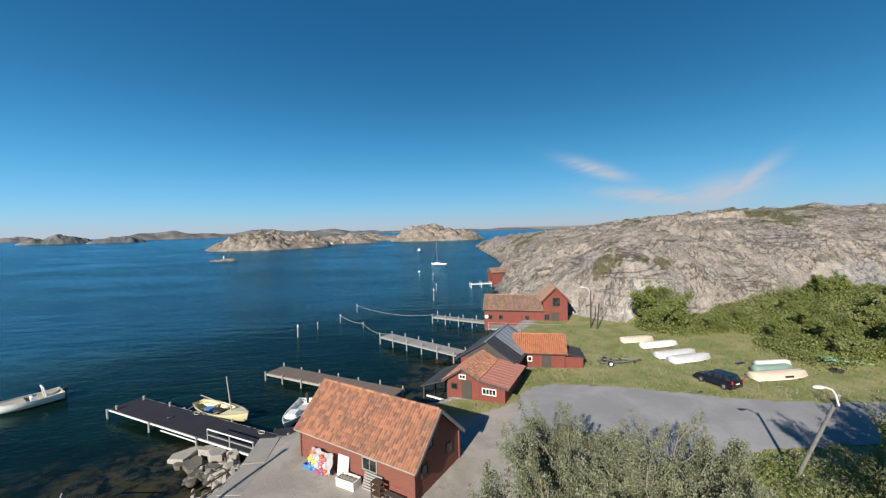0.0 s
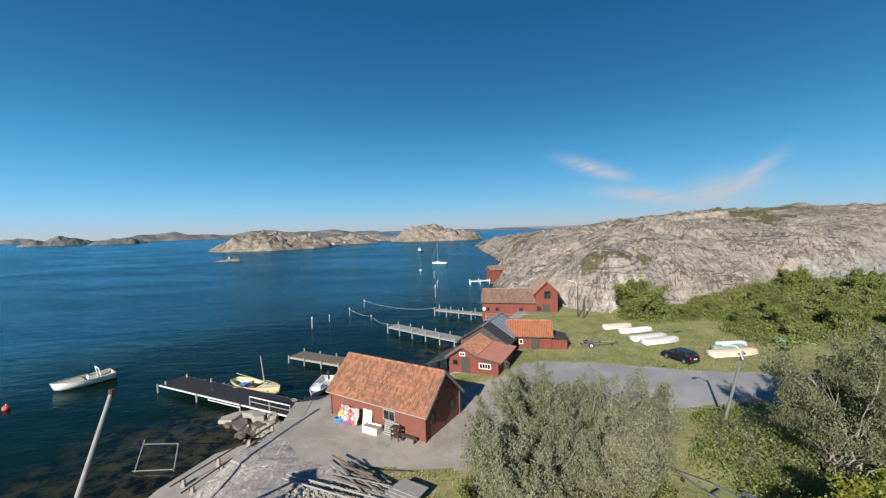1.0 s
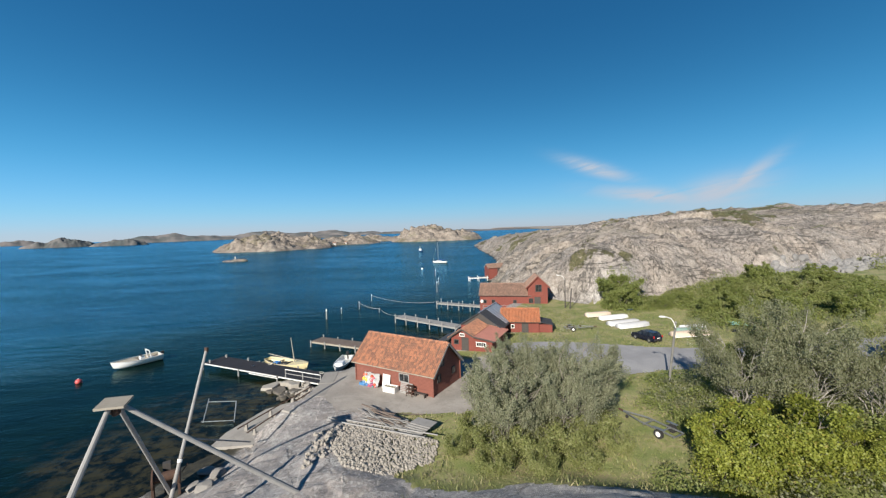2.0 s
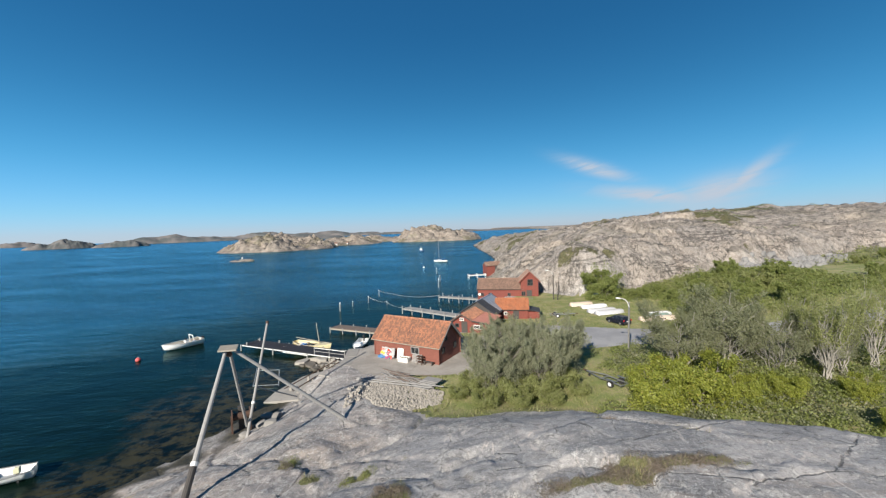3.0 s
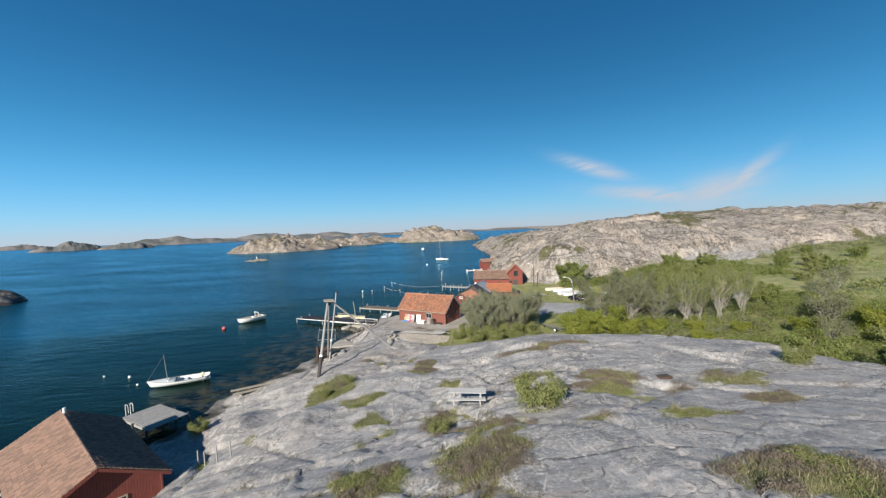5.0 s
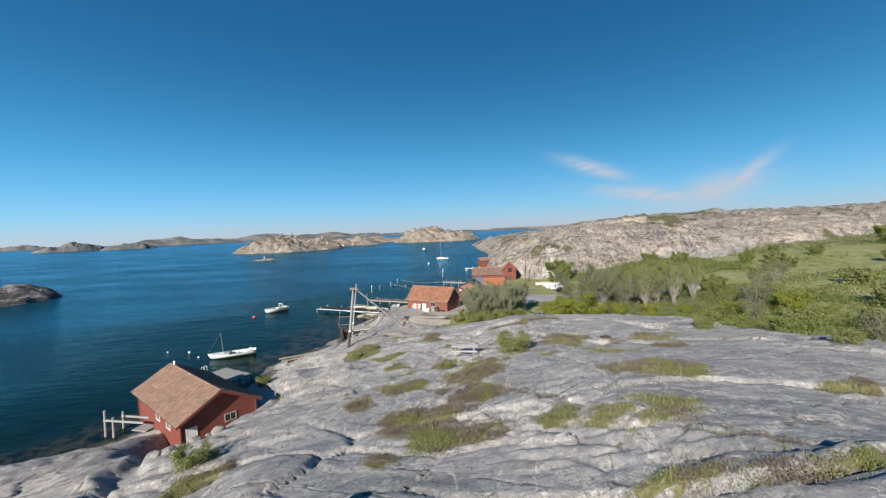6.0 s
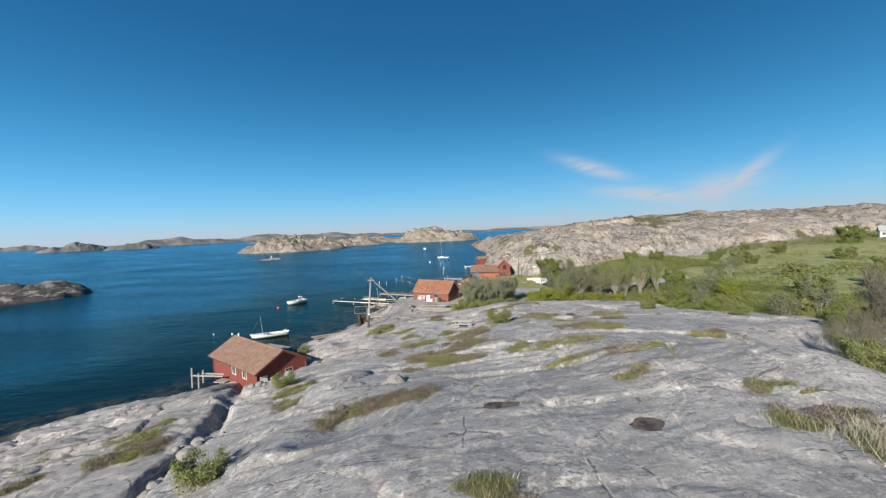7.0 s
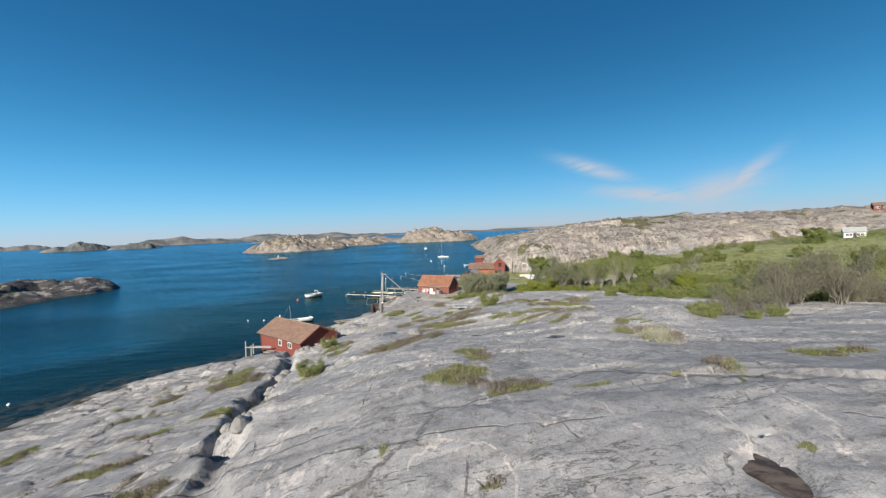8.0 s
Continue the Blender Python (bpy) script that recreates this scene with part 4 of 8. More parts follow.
def laid(name, ring, material, lift, label, category, step=0.5):
    """A thin surface draped over the ground within a ring of corners."""
    ring = list(ring)
    xs = np.arange(min(p[0] for p in ring) - step, max(p[0] for p in ring) + step, step)
    ys = np.arange(min(p[1] for p in ring) - step, max(p[1] for p in ring) + step, step)
    cx, cy = np.meshgrid(xs + step / 2, ys + step / 2)
    keep = inside(cx + 0.25 * grain(cx, cy, 1.7, 3), cy + 0.25 * grain(cx, cy, 1.5, 4), ring)
    ids, verts, faces = {}, [], []
    for j, i in zip(*np.nonzero(keep)):
        f = []
        for di, dj in ((0, 0), (1, 0), (1, 1), (0, 1)):
            key = (i + di, j + dj)
            if key not in ids:
                ids[key] = len(verts)
                x, y = xs[0] + key[0] * step, ys[0] + key[1] * step
                if not inside(np.array(x), np.array(y), ring):
                    best = None
                    for (x0, y0), (x1, y1) in zip(ring, ring[1:] + ring[:1]):
                        k = np.clip(((x - x0) * (x1 - x0) + (y - y0) * (y1 - y0)) / ((x1 - x0) ** 2 + (y1 - y0) ** 2), 0, 1)
                        q = (x0 + k * (x1 - x0), y0 + k * (y1 - y0))
                        dist = math.hypot(q[0] - x, q[1] - y)
                        if best is None or dist < best[0]:
                            best = (dist, q)
                    x, y = best[1]
                verts.append((x, y, gz(x, y) + lift))
            f.append(ids[key])
        faces.append(f)
    ob = sheet(name, verts, faces, material, None, True)
    return tagged(ob, label, category, kind="structure")


laid("pavement", [(-15.6, 33.4), (-14.0, 25.5), (-11.2, 21.4), (-7.4, 20.9), (1.0, 19.6), (6.5, 22.5), (8.0, 29.0), (7.4, 37.5), (5.0, 36.0), (2.0, 34.5), (-3.0, 34.0), (-8.0, 34.6)], GRAVEL, 0.03,
     "pale packed gravel yard beside the boathouse", "gravel yard")
laid("road", [(7.1, 38.6), (9.0, 40.4), (11.6, 40.9), (17.7, 39.8), (22.4, 38.1), (27.2, 36.3), (33.5, 35.3), (39.0, 34.8), (62.0, 33.0), (62.0, 27.5), (39.0, 28.6), (24.0, 28.0), (19.3, 27.2), (12.0, 26.0), (7.5, 22.5), (4.6, 27.0), (5.4, 33.0)],
     ASPHALT, 0.05, "worn grey asphalt turning place", "road")


# ---- buildings ----
def tiles(name, material, parent, m, length, run, cols, rows, sag=0.0):
    """Courses of curved clay tiles on a slope: x along the eave, y up the slope, z out of it."""
    rng = random.Random(cols * 31 + rows)
    w, h = length / cols, run / rows
    prof = ((0.0, 0.030), (0.20, 0.085), (0.45, 0.070), (0.70, -0.012), (1.0, 0.020))
    verts, faces = [], []
    for r in range(rows):
        for c in range(cols):
            x, y, b = c * w, r * h, len(verts)
            dz, dy, tw = rng.uniform(-0.007, 0.009), rng.uniform(-0.012, 0.012), rng.uniform(-0.006, 0.006)
            for yy, lift in ((y + dy - 0.02, 0.050), (y + h + 0.01, 0.0)):
                for q, up in prof:
                    s = -sag * math.sin(math.pi * (x + q * w) / length) if sag else 0
                    verts.append(m @ Vector((x + q * w * 1.02, yy + tw * q, up + lift + dz + s)))
            for q, up in prof:
                verts.append(m @ Vector((x + q * w * 1.02, y + dy - 0.02, up + 0.012 + dz)))
            for k in range(4):
                faces.append((b + k, b + k + 1, b + 6 + k, b + 5 + k))
                faces.append((b + 10 + k, b + 11 + k, b + 1 + k, b + k))
    ob = sheet(name, verts, faces, material, parent)
    return tagged(ob, kind="stuff")


def gable_body(bm, x0, x1, y0, y1, z0, eave, peak, ridge_y=None):
    """A closed body with gables at its x ends."""
    yr = (y0 + y1) / 2 if ridge_y is None else ridge_y
    ring = [(y0, z0), (y1, z0), (y1, eave), (yr, peak), (y0, eave)]
    a = [bm.verts.new((x0, y, z)) for y, z in ring]
    b = [bm.verts.new((x1, y, z)) for y, z in ring]
    bm.faces.new(a)
    bm.faces.new(b[::-1])
    for i in range(5):
        j = (i + 1) % 5
        bm.faces.new((a[i], b[i], b[j], a[j]))
    return bm


def slope_slab(bm, x0, x1, ya, za, yb, zb, thick):
    """A roof slab from the eave (ya, za) to the ridge (yb, zb)."""
    d = Vector((0, yb - ya, zb - za)).normalized()
    n = Vector((0, -d.z, d.y)) if d.y > 0 else Vector((0, d.z, -d.y))
    vs = []
    for x in (x0, x1):
        for y, z in ((ya, za), (yb, zb)):
            vs.append(bm.verts.new((x, y, z)))
            vs.append(bm.verts.new((x, y + n.y * thick, z + n.z * thick)))
    for f in ((0, 2, 3, 1), (4, 5, 7, 6), (0, 1, 5, 4), (2, 6, 7, 3), (1, 3, 7, 5), (0, 4, 6, 2)):
        bm.faces.new([vs[i] for i in f])
    return bm


def moved(bm, m):
    bm.transform(m)
    return bm


def ring_frame(half, low, high, side, foot, y0, y1):
    """A closed frame round an opening, in one piece; with no foot it is a door's three-sided frame."""
    bm = fresh()
    if foot:
        outer = [(-half - side, low - foot), (half + side, low - foot), (half + side, high + side), (-half - side, high + side)]
        inner = [(-half, low), (half, low), (half, high), (-half, high)]
    else:
        outer = [(-half - side, low), (-half - side, high + side), (half + side, high + side), (half + side, low)]
        inner = [(-half, low), (-half, high), (half, high), (half, low)]
    o0, o1 = ([bm.verts.new((x, y, z)) for x, z in outer] for y in (y0, y1))
    i0, i1 = ([bm.verts.new((x, y, z)) for x, z in inner] for y in (y0, y1))
    n = 4 if foot else 3
    for k in range(n):
        j = (k + 1) % 4
        for q in ((o1[k], o1[j], i1[j], i1[k]), (o0[k], i0[k], i0[j], o0[j]), (o0[k], o0[j], o1[j], o1[k]), (i0[k], i1[k], i1[j], i0[j])):
            bm.faces.new(q)
    if not foot:
        for k in (0, 3):
            bm.faces.new((o0[k], o1[k], i1[k], i0[k]))
    return bm


def window(house, face, u, z, w, h, frame_mat, cols=2, rows=1, name="window", offset=0.0):
    """A framed window on a wall. face: (origin, along, out) in the house's own axes."""
    o, a, n = (Vector(q) for q in face)
    m = Matrix((( a.x, n.x, 0, o.x + a.x * u + n.x * offset), (a.y, n.y, 0, o.y + a.y * u + n.y * offset), (0, 0, 1, z), (0, 0, 0, 1)))
    t = 0.085
    win = part(name, moved(ring_frame(w / 2, 0.0, h, t, t, -0.03, 0.055), m), frame_mat, house)
    for c in range(1, cols):
        x = -w / 2 + w * c / cols
        part("glazing_bar", moved(box(fresh(), x - 0.025, -0.03, 0.001, x + 0.025, 0.045, h - 0.001), m), frame_mat, win)
    for r in range(1, rows):
        zz = h * r / rows
        part("glazing_bar", moved(box(fresh(), -w / 2, -0.03, zz - 0.02, w / 2, 0.040, zz + 0.02), m), frame_mat, win)
    part("pane", moved(box(fresh(), -w / 2, -0.02, 0, w / 2, 0.018, h), m), GLASS, win)
    return win


def door(house, face, u, z, w, h, material, name="door", label=""):
    o, a, n = (Vector(q) for q in face)
    m = Matrix(((a.x, n.x, 0, o.x + a.x * u), (a.y, n.y, 0, o.y + a.y * u), (0, 0, 1, z), (0, 0, 0, 1)))
    d = part(name, moved(box(fresh(), -w / 2, -0.02, 0, w / 2, 0.020, h), m), material, house, label)
    k = max(3, int(w / 0.18))
    for i in range(k):
        part("plank", moved(box(fresh(), -w / 2 + w * i / k + 0.006, 0.020, 0.01, -w / 2 + w * (i + 1) / k - 0.006, 0.038, h - 0.01), m), material, d)
    bm = box(fresh(), w * 0.32, 0.035, h * 0.48, w * 0.32 + 0.12, 0.075, h * 0.48 + 0.03)
    bm.transform(m)
    part("door_handle", bm, RUST, d)
    part("door_frame", moved(ring_frame(w / 2, 0.0, h, 0.09, 0.0, -0.02, 0.05), m), material, d)
    return d


def boathouse(label, x, y, z, turn, length, depth, wall, rise, tile, boards, over=0.35, cols=0, sag=0.05, foot=0.4, name="boathouse", back=True):
    """A gabled wooden house on (x, y, z): its ridge along its own x, its front towards its own -y. Returns it with its front, its east gable and its west gable."""
    h = thing(name, label, "boathouse", pose(x, y, z, 0, 0, turn))
    L, D = length / 2, depth / 2
    part("wall", gable_body(fresh(), -L, L, -D, D, -foot, wall, wall + rise * D / (D + over)), boards, h)
    slope = math.hypot(D + over, rise)
    ang = math.atan2(rise, D + over)
    eave = wall - over * rise / (D + over) + 0.06
    top = eave + rise
    roof = part("roof", slope_slab(slope_slab(fresh(), -L - over, L + over, -D - over, eave, 0, top, 0.05), -L - over, L + over, D + over, eave, 0, top, 0.05), WOOD_DARK, h, "dark boards under the tiles")
    n = cols or int((length + 2 * over) / 0.225)
    rows = max(6, int(slope / 0.31))
    front = Matrix.Translation((-L - over, -D - over, eave + 0.115)) @ Matrix.Rotation(ang, 4, "X")
    rear = Matrix.Translation((L + over, D + over, eave + 0.115)) @ Matrix.Rotation(math.pi, 4, "Z") @ Matrix.Rotation(ang, 4, "X")
    tiles("roof_tiles", tile, roof, front, length + 2 * over, slope, n, rows, sag)
    tiles("roof_tiles", tile, roof, rear, length + 2 * over, slope, n, rows, sag)
    bm = fresh()
    step = (length + 2 * over) / n
    for i in range(int((length + 2 * over) / 0.38)):
        xx = -L - over + 0.38 * i
        pole(bm, (xx, 0, top + 0.10), (xx + 0.40, 0, top + 0.115), 0.10, 0.115, 7)
    part("ridge_tiles", bm, tile, roof)
    for s in (-1, 1):
        for sy in (-1, 1):
            bm = beam(fresh(), (s * (L + over + 0.015), sy * (D + over), eave + 0.02), (s * (L + over + 0.015), 0, top + 0.02), 0.03, 0.20)
            part("bargeboard", bm, boards if name == "cottage" else WOOD_GREY, h)
    for sx in (-1, 1):
        for sy in (-1, 1):
            part("corner_board", box(fresh(), sx * L - 0.06 + 0.03 * sx, sy * D - 0.06 + 0.03 * sy, -foot + 0.02, sx * L + 0.06 + 0.03 * sx, sy * D + 0.06 + 0.03 * sy, wall - 0.12), boards, h)
    fr = ((0, -D, 0), (1, 0, 0), (0, -1, 0))
    ea = ((L, 0, 0), (0, 1, 0), (1, 0, 0))
    we = ((-L, 0, 0), (0, -1, 0), (-1, 0, 0))
    return h, fr, ea, we


# the large boathouse on the quay
house, front, east, west = boathouse("red boathouse with an old clay tile roof on the quay", -5.16, 28.75, 2.2, -32.1, 10.5, 5.4, 2.35, 2.75, TILE_OLD, RED_FLAT, 0.35)
window(house, front, 1.6, 1.05, 1.15, 0.75, WOOD_GREY, 2)
for u, z in ((-0.9, 2.75), (1.3, 1.35), (-1.6, 1.3)):
    window(house, east, u, z, 0.55, 0.6, WOOD_DARK, 1)
bm = beam(fresh(), (-5.6, -3.06, 2.17), (5.56, -3.06, 2.17), 0.04, 0.10)
part("eave_board", bm, WOOD_PALE, house, "pale weathered board along the eave")

# the small shed with its lean-to and the felt-roofed boathouse behind it
shed = thing("boathouse", "red shed with a tiled gable and a red sheet-metal lean-to", "boathouse", pose(0.05, 39.0, 2.45, 0, 0, -25.0))
W, DP, BACK = 3.3, 6.2, 5.9
bm = fresh()
ring = [(0, -0.4), (5.9, -0.4), (5.9, 1.72), (W, 1.95), (1.65, 2.85), (0, 1.75)]
fa = [bm.verts.new((q, 0, z)) for q, z in ring]
fb = [bm.verts.new((q, DP, z)) for q, z in ring]
bm.faces.new(fa)
bm.faces.new(fb[::-1])
for i in range(len(ring)):
    j = (i + 1) % len(ring)
    bm.faces.new((fa[i], fa[j], fb[j], fb[i]))
part("wall", bm, RED, shed)


def cross_slab(bm, xa, za, xb, zb, y0, y1, thick):
    """A roof slab between two lines that run along y."""
    d = Vector((xb - xa, 0, zb - za)).normalized()
    n = Vector((-d.z, 0, d.x)) if d.x > 0 else Vector((d.z, 0, -d.x))
    vs = []
    for y in (y0, y1):
        for x, z in ((xa, za), (xb, zb)):
            vs.append(bm.verts.new((x, y, z)))
            vs.append(bm.verts.new((x + n.x * thick, y, z + n.z * thick)))
    for f in ((0, 2, 3, 1), (4, 5, 7, 6), (0, 1, 5, 4), (2, 6, 7, 3), (1, 3, 7, 5), (0, 4, 6, 2)):
        bm.faces.new([vs[i] for i in f])
    return bm


roof = part("roof", cross_slab(cross_slab(fresh(), -0.45, 1.50, 1.65, 2.90, -0.35, DP, 0.07), 3.35, 2.02, 1.65, 2.90, -0.35, DP, 0.07), WOOD_DARK, shed)
a1 = math.atan2(1.40, 2.10)
left = Matrix.Translation((-0.45, DP, 1.58)) @ Matrix.Rotation(-math.pi / 2, 4, "Z") @ Matrix.Rotation(a1, 4, "X")
right = Matrix.Translation((3.35, -0.35, 2.10)) @ Matrix.Rotation(math.pi / 2, 4, "Z") @ Matrix.Rotation(math.atan2(0.88, 1.70), 4, "X")
tiles("roof_tiles", TILE_OLD, roof, left, DP + 0.35, math.hypot(2.10, 1.40), 24, 8)
tiles("roof_tiles", TILE_OLD, roof, right, DP + 0.35, math.hypot(1.70, 0.88), 24, 6)
lean = part("lean_to_roof", cross_slab(fresh(), 6.35, 1.62, 3.30, 2.06, -0.40, DP + 0.2, 0.06), RED_SHEET, shed, "faded red sheet-metal roof")
bm = fresh()
for i in range(11):
    yy = -0.40 + (DP + 0.6) * i / 10
    beam(bm, (6.35, yy, 1.685), (3.30, yy, 2.125), 0.025, 0.02)
part("seam", bm, RED_SHEET, lean)
for a, b in (((-0.48, -0.36, 1.52), (1.65, -0.36, 2.95)), ((1.65, -0.36, 2.95), (3.35, -0.36, 2.06)), ((3.35, -0.42, 2.06), (6.38, -0.42, 1.62))):
    part("bargeboard", beam(fresh(), a, b, 0.04, 0.19), WOOD_DARK, shed)
sf = ((0, 0, 0), (1, 0, 0), (0, -1, 0))
door(shed, sf, 2.05, 0.0, 0.85, 1.72, WOOD_DARK, label="black plank door")
window(shed, sf, 0.75, 0.85, 0.55, 0.5, WOOD_DARK, 1)
window(shed, sf, 1.62, 1.98, 0.55, 0.30, WHITE, 2)
window(shed, sf, 4.35, 0.78, 1.25, 0.48, WHITE, 4)
part("foundation", box(fresh(), 0.6, -0.16, -0.35, 2.7, 0.0, -0.02), CONCRETE, shed)

felt = thing("boathouse", "boathouse with a black felt and grey sheet roof", "boathouse", pose(0.05, 39.0, 2.45, 0, 0, -25.0))
part("wall", box(fresh(), -1.2, DP + 0.25, -2.4, 5.0, DP + 8.3, 1.85), RED, felt)
bm = fresh()
for y in (DP + 0.25, DP + 8.29):
    bm = fresh()
    vs = [bm.verts.new(q) for q in ((-1.2, y, 1.85), (5.0, y, 1.85), (1.9, y, 3.75))]
    vt = [bm.verts.new((q.co.x, y + 0.05, q.co.z)) for q in vs]
    bm.faces.new(vs)
    bm.faces.new(vt[::-1])
    for i in range(3):
        bm.faces.new((vs[i], vt[i], vt[(i + 1) % 3], vs[(i + 1) % 3]))
    part("gable", bm, WOOD_DARK, felt, "black boarded gable")
part("roof", cross_slab(fresh(), -1.75, 1.55, 1.9, 3.85, DP - 0.1, DP + 8.6, 0.10), FELT, felt, "black felt slope")
part("roof", cross_slab(fresh(), 5.45, 1.60, 1.9, 3.85, DP - 0.1, DP + 8.6, 0.10), FELT, felt, "black felt slope")
for i in range(5):
    y0 = DP + 3.0 + 1.06 * i
    bm = cross_slab(fresh(), 5.25, 1.85, 2.05, 3.87, y0, y0 + 1.0, 0.03)
    part("roof_sheet", bm, SHEET, felt, "grey metal roofing sheet")
part("ridge_cap", beam(fresh(), (1.9, DP - 0.12, 3.97), (1.9, DP + 8.62, 3.97), 0.24, 0.05), SHEET, felt)

side = thing("lean_to", "low tarred shelter beside the red shed, over the water's edge", "shed", pose(0.05, 39.0, 2.45, 0, 0, -25.0))
part("roof", cross_slab(fresh(), -3.4, 0.15, -0.35, 1.25, 0.6, 6.6, 0.08), FELT, side)
part("wall", box(fresh(), -3.1, 5.9, -2.2, -0.1, 6.0, 0.35), WOOD_DARK, side)
for xx, yy in ((-3.1, 0.8), (-3.1, 3.5), (-0.35, 0.8)):
    part("post", box(fresh(), xx - 0.07, yy - 0.07, -2.6, xx + 0.07, yy + 0.07, 0.2 if xx < -1 else 1.1), WOOD_DARK, side)
part("beam", beam(fresh(), (-2.6, 0.45, -0.55), (0.0, -0.4, -0.35), 0.16, 0.14), WHITE, side, "white-painted timber")

# the long shed with the bright orange roof
house, front, east, west = boathouse("red shed with a bright orange clay tile roof beside the lawn", 11.35, 48.15, 2.45, -10.5, 5.6, 4.2, 1.80, 1.75, TILE_NEW, RED, 0.28, sag=0.0)
door(house, front, 0.75, 0.0, 0.85, 1.55, WOOD_DARK, label="black plank door")
window(house, front, -1.15, 0.85, 0.38, 0.45, WHITE, 1)
part("lean_to", box(fresh(), 2.82, -1.95, -0.4, 4.9, 1.6, 1.35), RED, house)
bm = cross_slab(fresh(), 5.05, 1.30, 2.75, 1.78, -2.15, 1.75, 0.07)
part("lean_to_roof", bm, FELT, house, "black felt roof over the side room")
part("side_wall", box(fresh(), -4.1, -1.0, -0.3, -2.82, -0.9, 1.35), RED, house)
part("step", box(fresh(), -2.9, -2.75, -0.35, -0.4, -2.25, 0.12), CONCRETE, house)

# the tall boathouse below the cliff, on its platform
house, front, east, west = boathouse("long red boathouse with weathered tiles on piles under the cliff", 12.95, 73.0, 1.85, -13.5, 10.6, 5.4, 2.45, 2.35, TILE_GREY, RED, 0.3, foot=1.2)
for u in (-4.3, -2.4, 2.2):
    window(house, front, u, 0.75, 0.6, 0.65, WOOD_DARK, 2)
bm = fresh()
pole(bm, (-4.95, -2.76, 1.15), (-4.95, -2.84, 1.15), 0.33, 0.33, 16)
part("life_ring", bm, WHITE, house, "white and orange life ring")
tall = thing("boathouse", "tall red gabled boathouse joined to the long one", "boathouse", pose(19.55, 71.6, 1.85, 0, 0, -7.5))
bm = gable_body(fresh(), -3.0, 3.0, -2.05, 2.05, -1.2, 4.35, 6.3)
bm.transform(Matrix.Rotation(math.pi / 2, 4, "Z"))
part("wall", bm, RED, tall)
roof = part("roof", cross_slab(cross_slab(fresh(), -2.5, 4.02, 0, 6.42, -3.4, 3.4, 0.09), 2.5, 4.02, 0, 6.42, -3.4, 3.4, 0.09), WOOD_DARK, tall)
for sgn in (-1, 1):
    m = Matrix.Translation((2.5 * sgn, -3.4 * sgn, 4.11)) @ Matrix.Rotation(math.pi / 2 * sgn, 4, "Z") @ Matrix.Rotation(math.atan2(2.4, 2.5), 4, "X")
    tiles("roof_tiles", TILE_GREY, roof, m, 6.8, math.hypot(2.5, 2.4), 24, 10)
    part("bargeboard", beam(fresh(), (2.52 * sgn, -3.42, 4.05), (0, -3.42, 6.52), 0.04, 0.2), RED, tall)
tf = ((0, -3.0, 0), (1, 0, 0), (0, -1, 0))
window(tall, tf, 0.15, 3.35, 1.15, 1.35, WOOD_DARK, 2, 2)
door(tall, tf, -0.1, 0.0, 1.1, 2.1, WOOD_DARK, label="black plank door")
window(tall, tf, -1.45, 0.95, 0.75, 0.85, WOOD_DARK, 2)

# the far boathouse round the point
house, front, east, west = boathouse("small red boathouse on piles at the foot of the headland", 18.6, 130.5, 2.3, 14.0, 7.2, 4.2, 2.2, 1.35, TILE_GREY, RED, 0.3, foot=1.9)
for u in (1.3, 2.4):
    window(house, front, u, 0.9, 0.6, 0.6, WHITE, 1)
door(house, front, 0.2, 0.1, 0.9, 1.8, WOOD_DARK)

# the cottage with white windows by the cove
house, front, east, west = boathouse("red cottage with white windows wedged between rock slabs by the water", -29.8, -20.0, 1.3, -39.7, 13.2, 6.7, 2.35, 2.12, TILE_GREY, RED, 0.5, foot=1.3, name="cottage")
for u in (0.1, 3.2):
    window(house, front, u, 0.95, 0.95, 0.85, WHITE, 2)
window(house, east, 0.9, 1.05, 0.95, 0.62, WOOD_PALE, 2)
door(house, east, -2.5, 0.0, 0.75, 1.55, WHITE, label="white-painted door")
for u in (-6.2, -2.1, 2.1, 6.2):
    part("post", pole(fresh(), (u, -3.15, -2.2), (u, -3.15, 0.0), 0.13), WOOD_DARK, house)
part("chimney_pot", pole(fresh(), (-6.0, 0.1, 4.2), (-6.0, 0.1, 4.85), 0.13, 0.10), WHITE, house, "small white vent pipe")


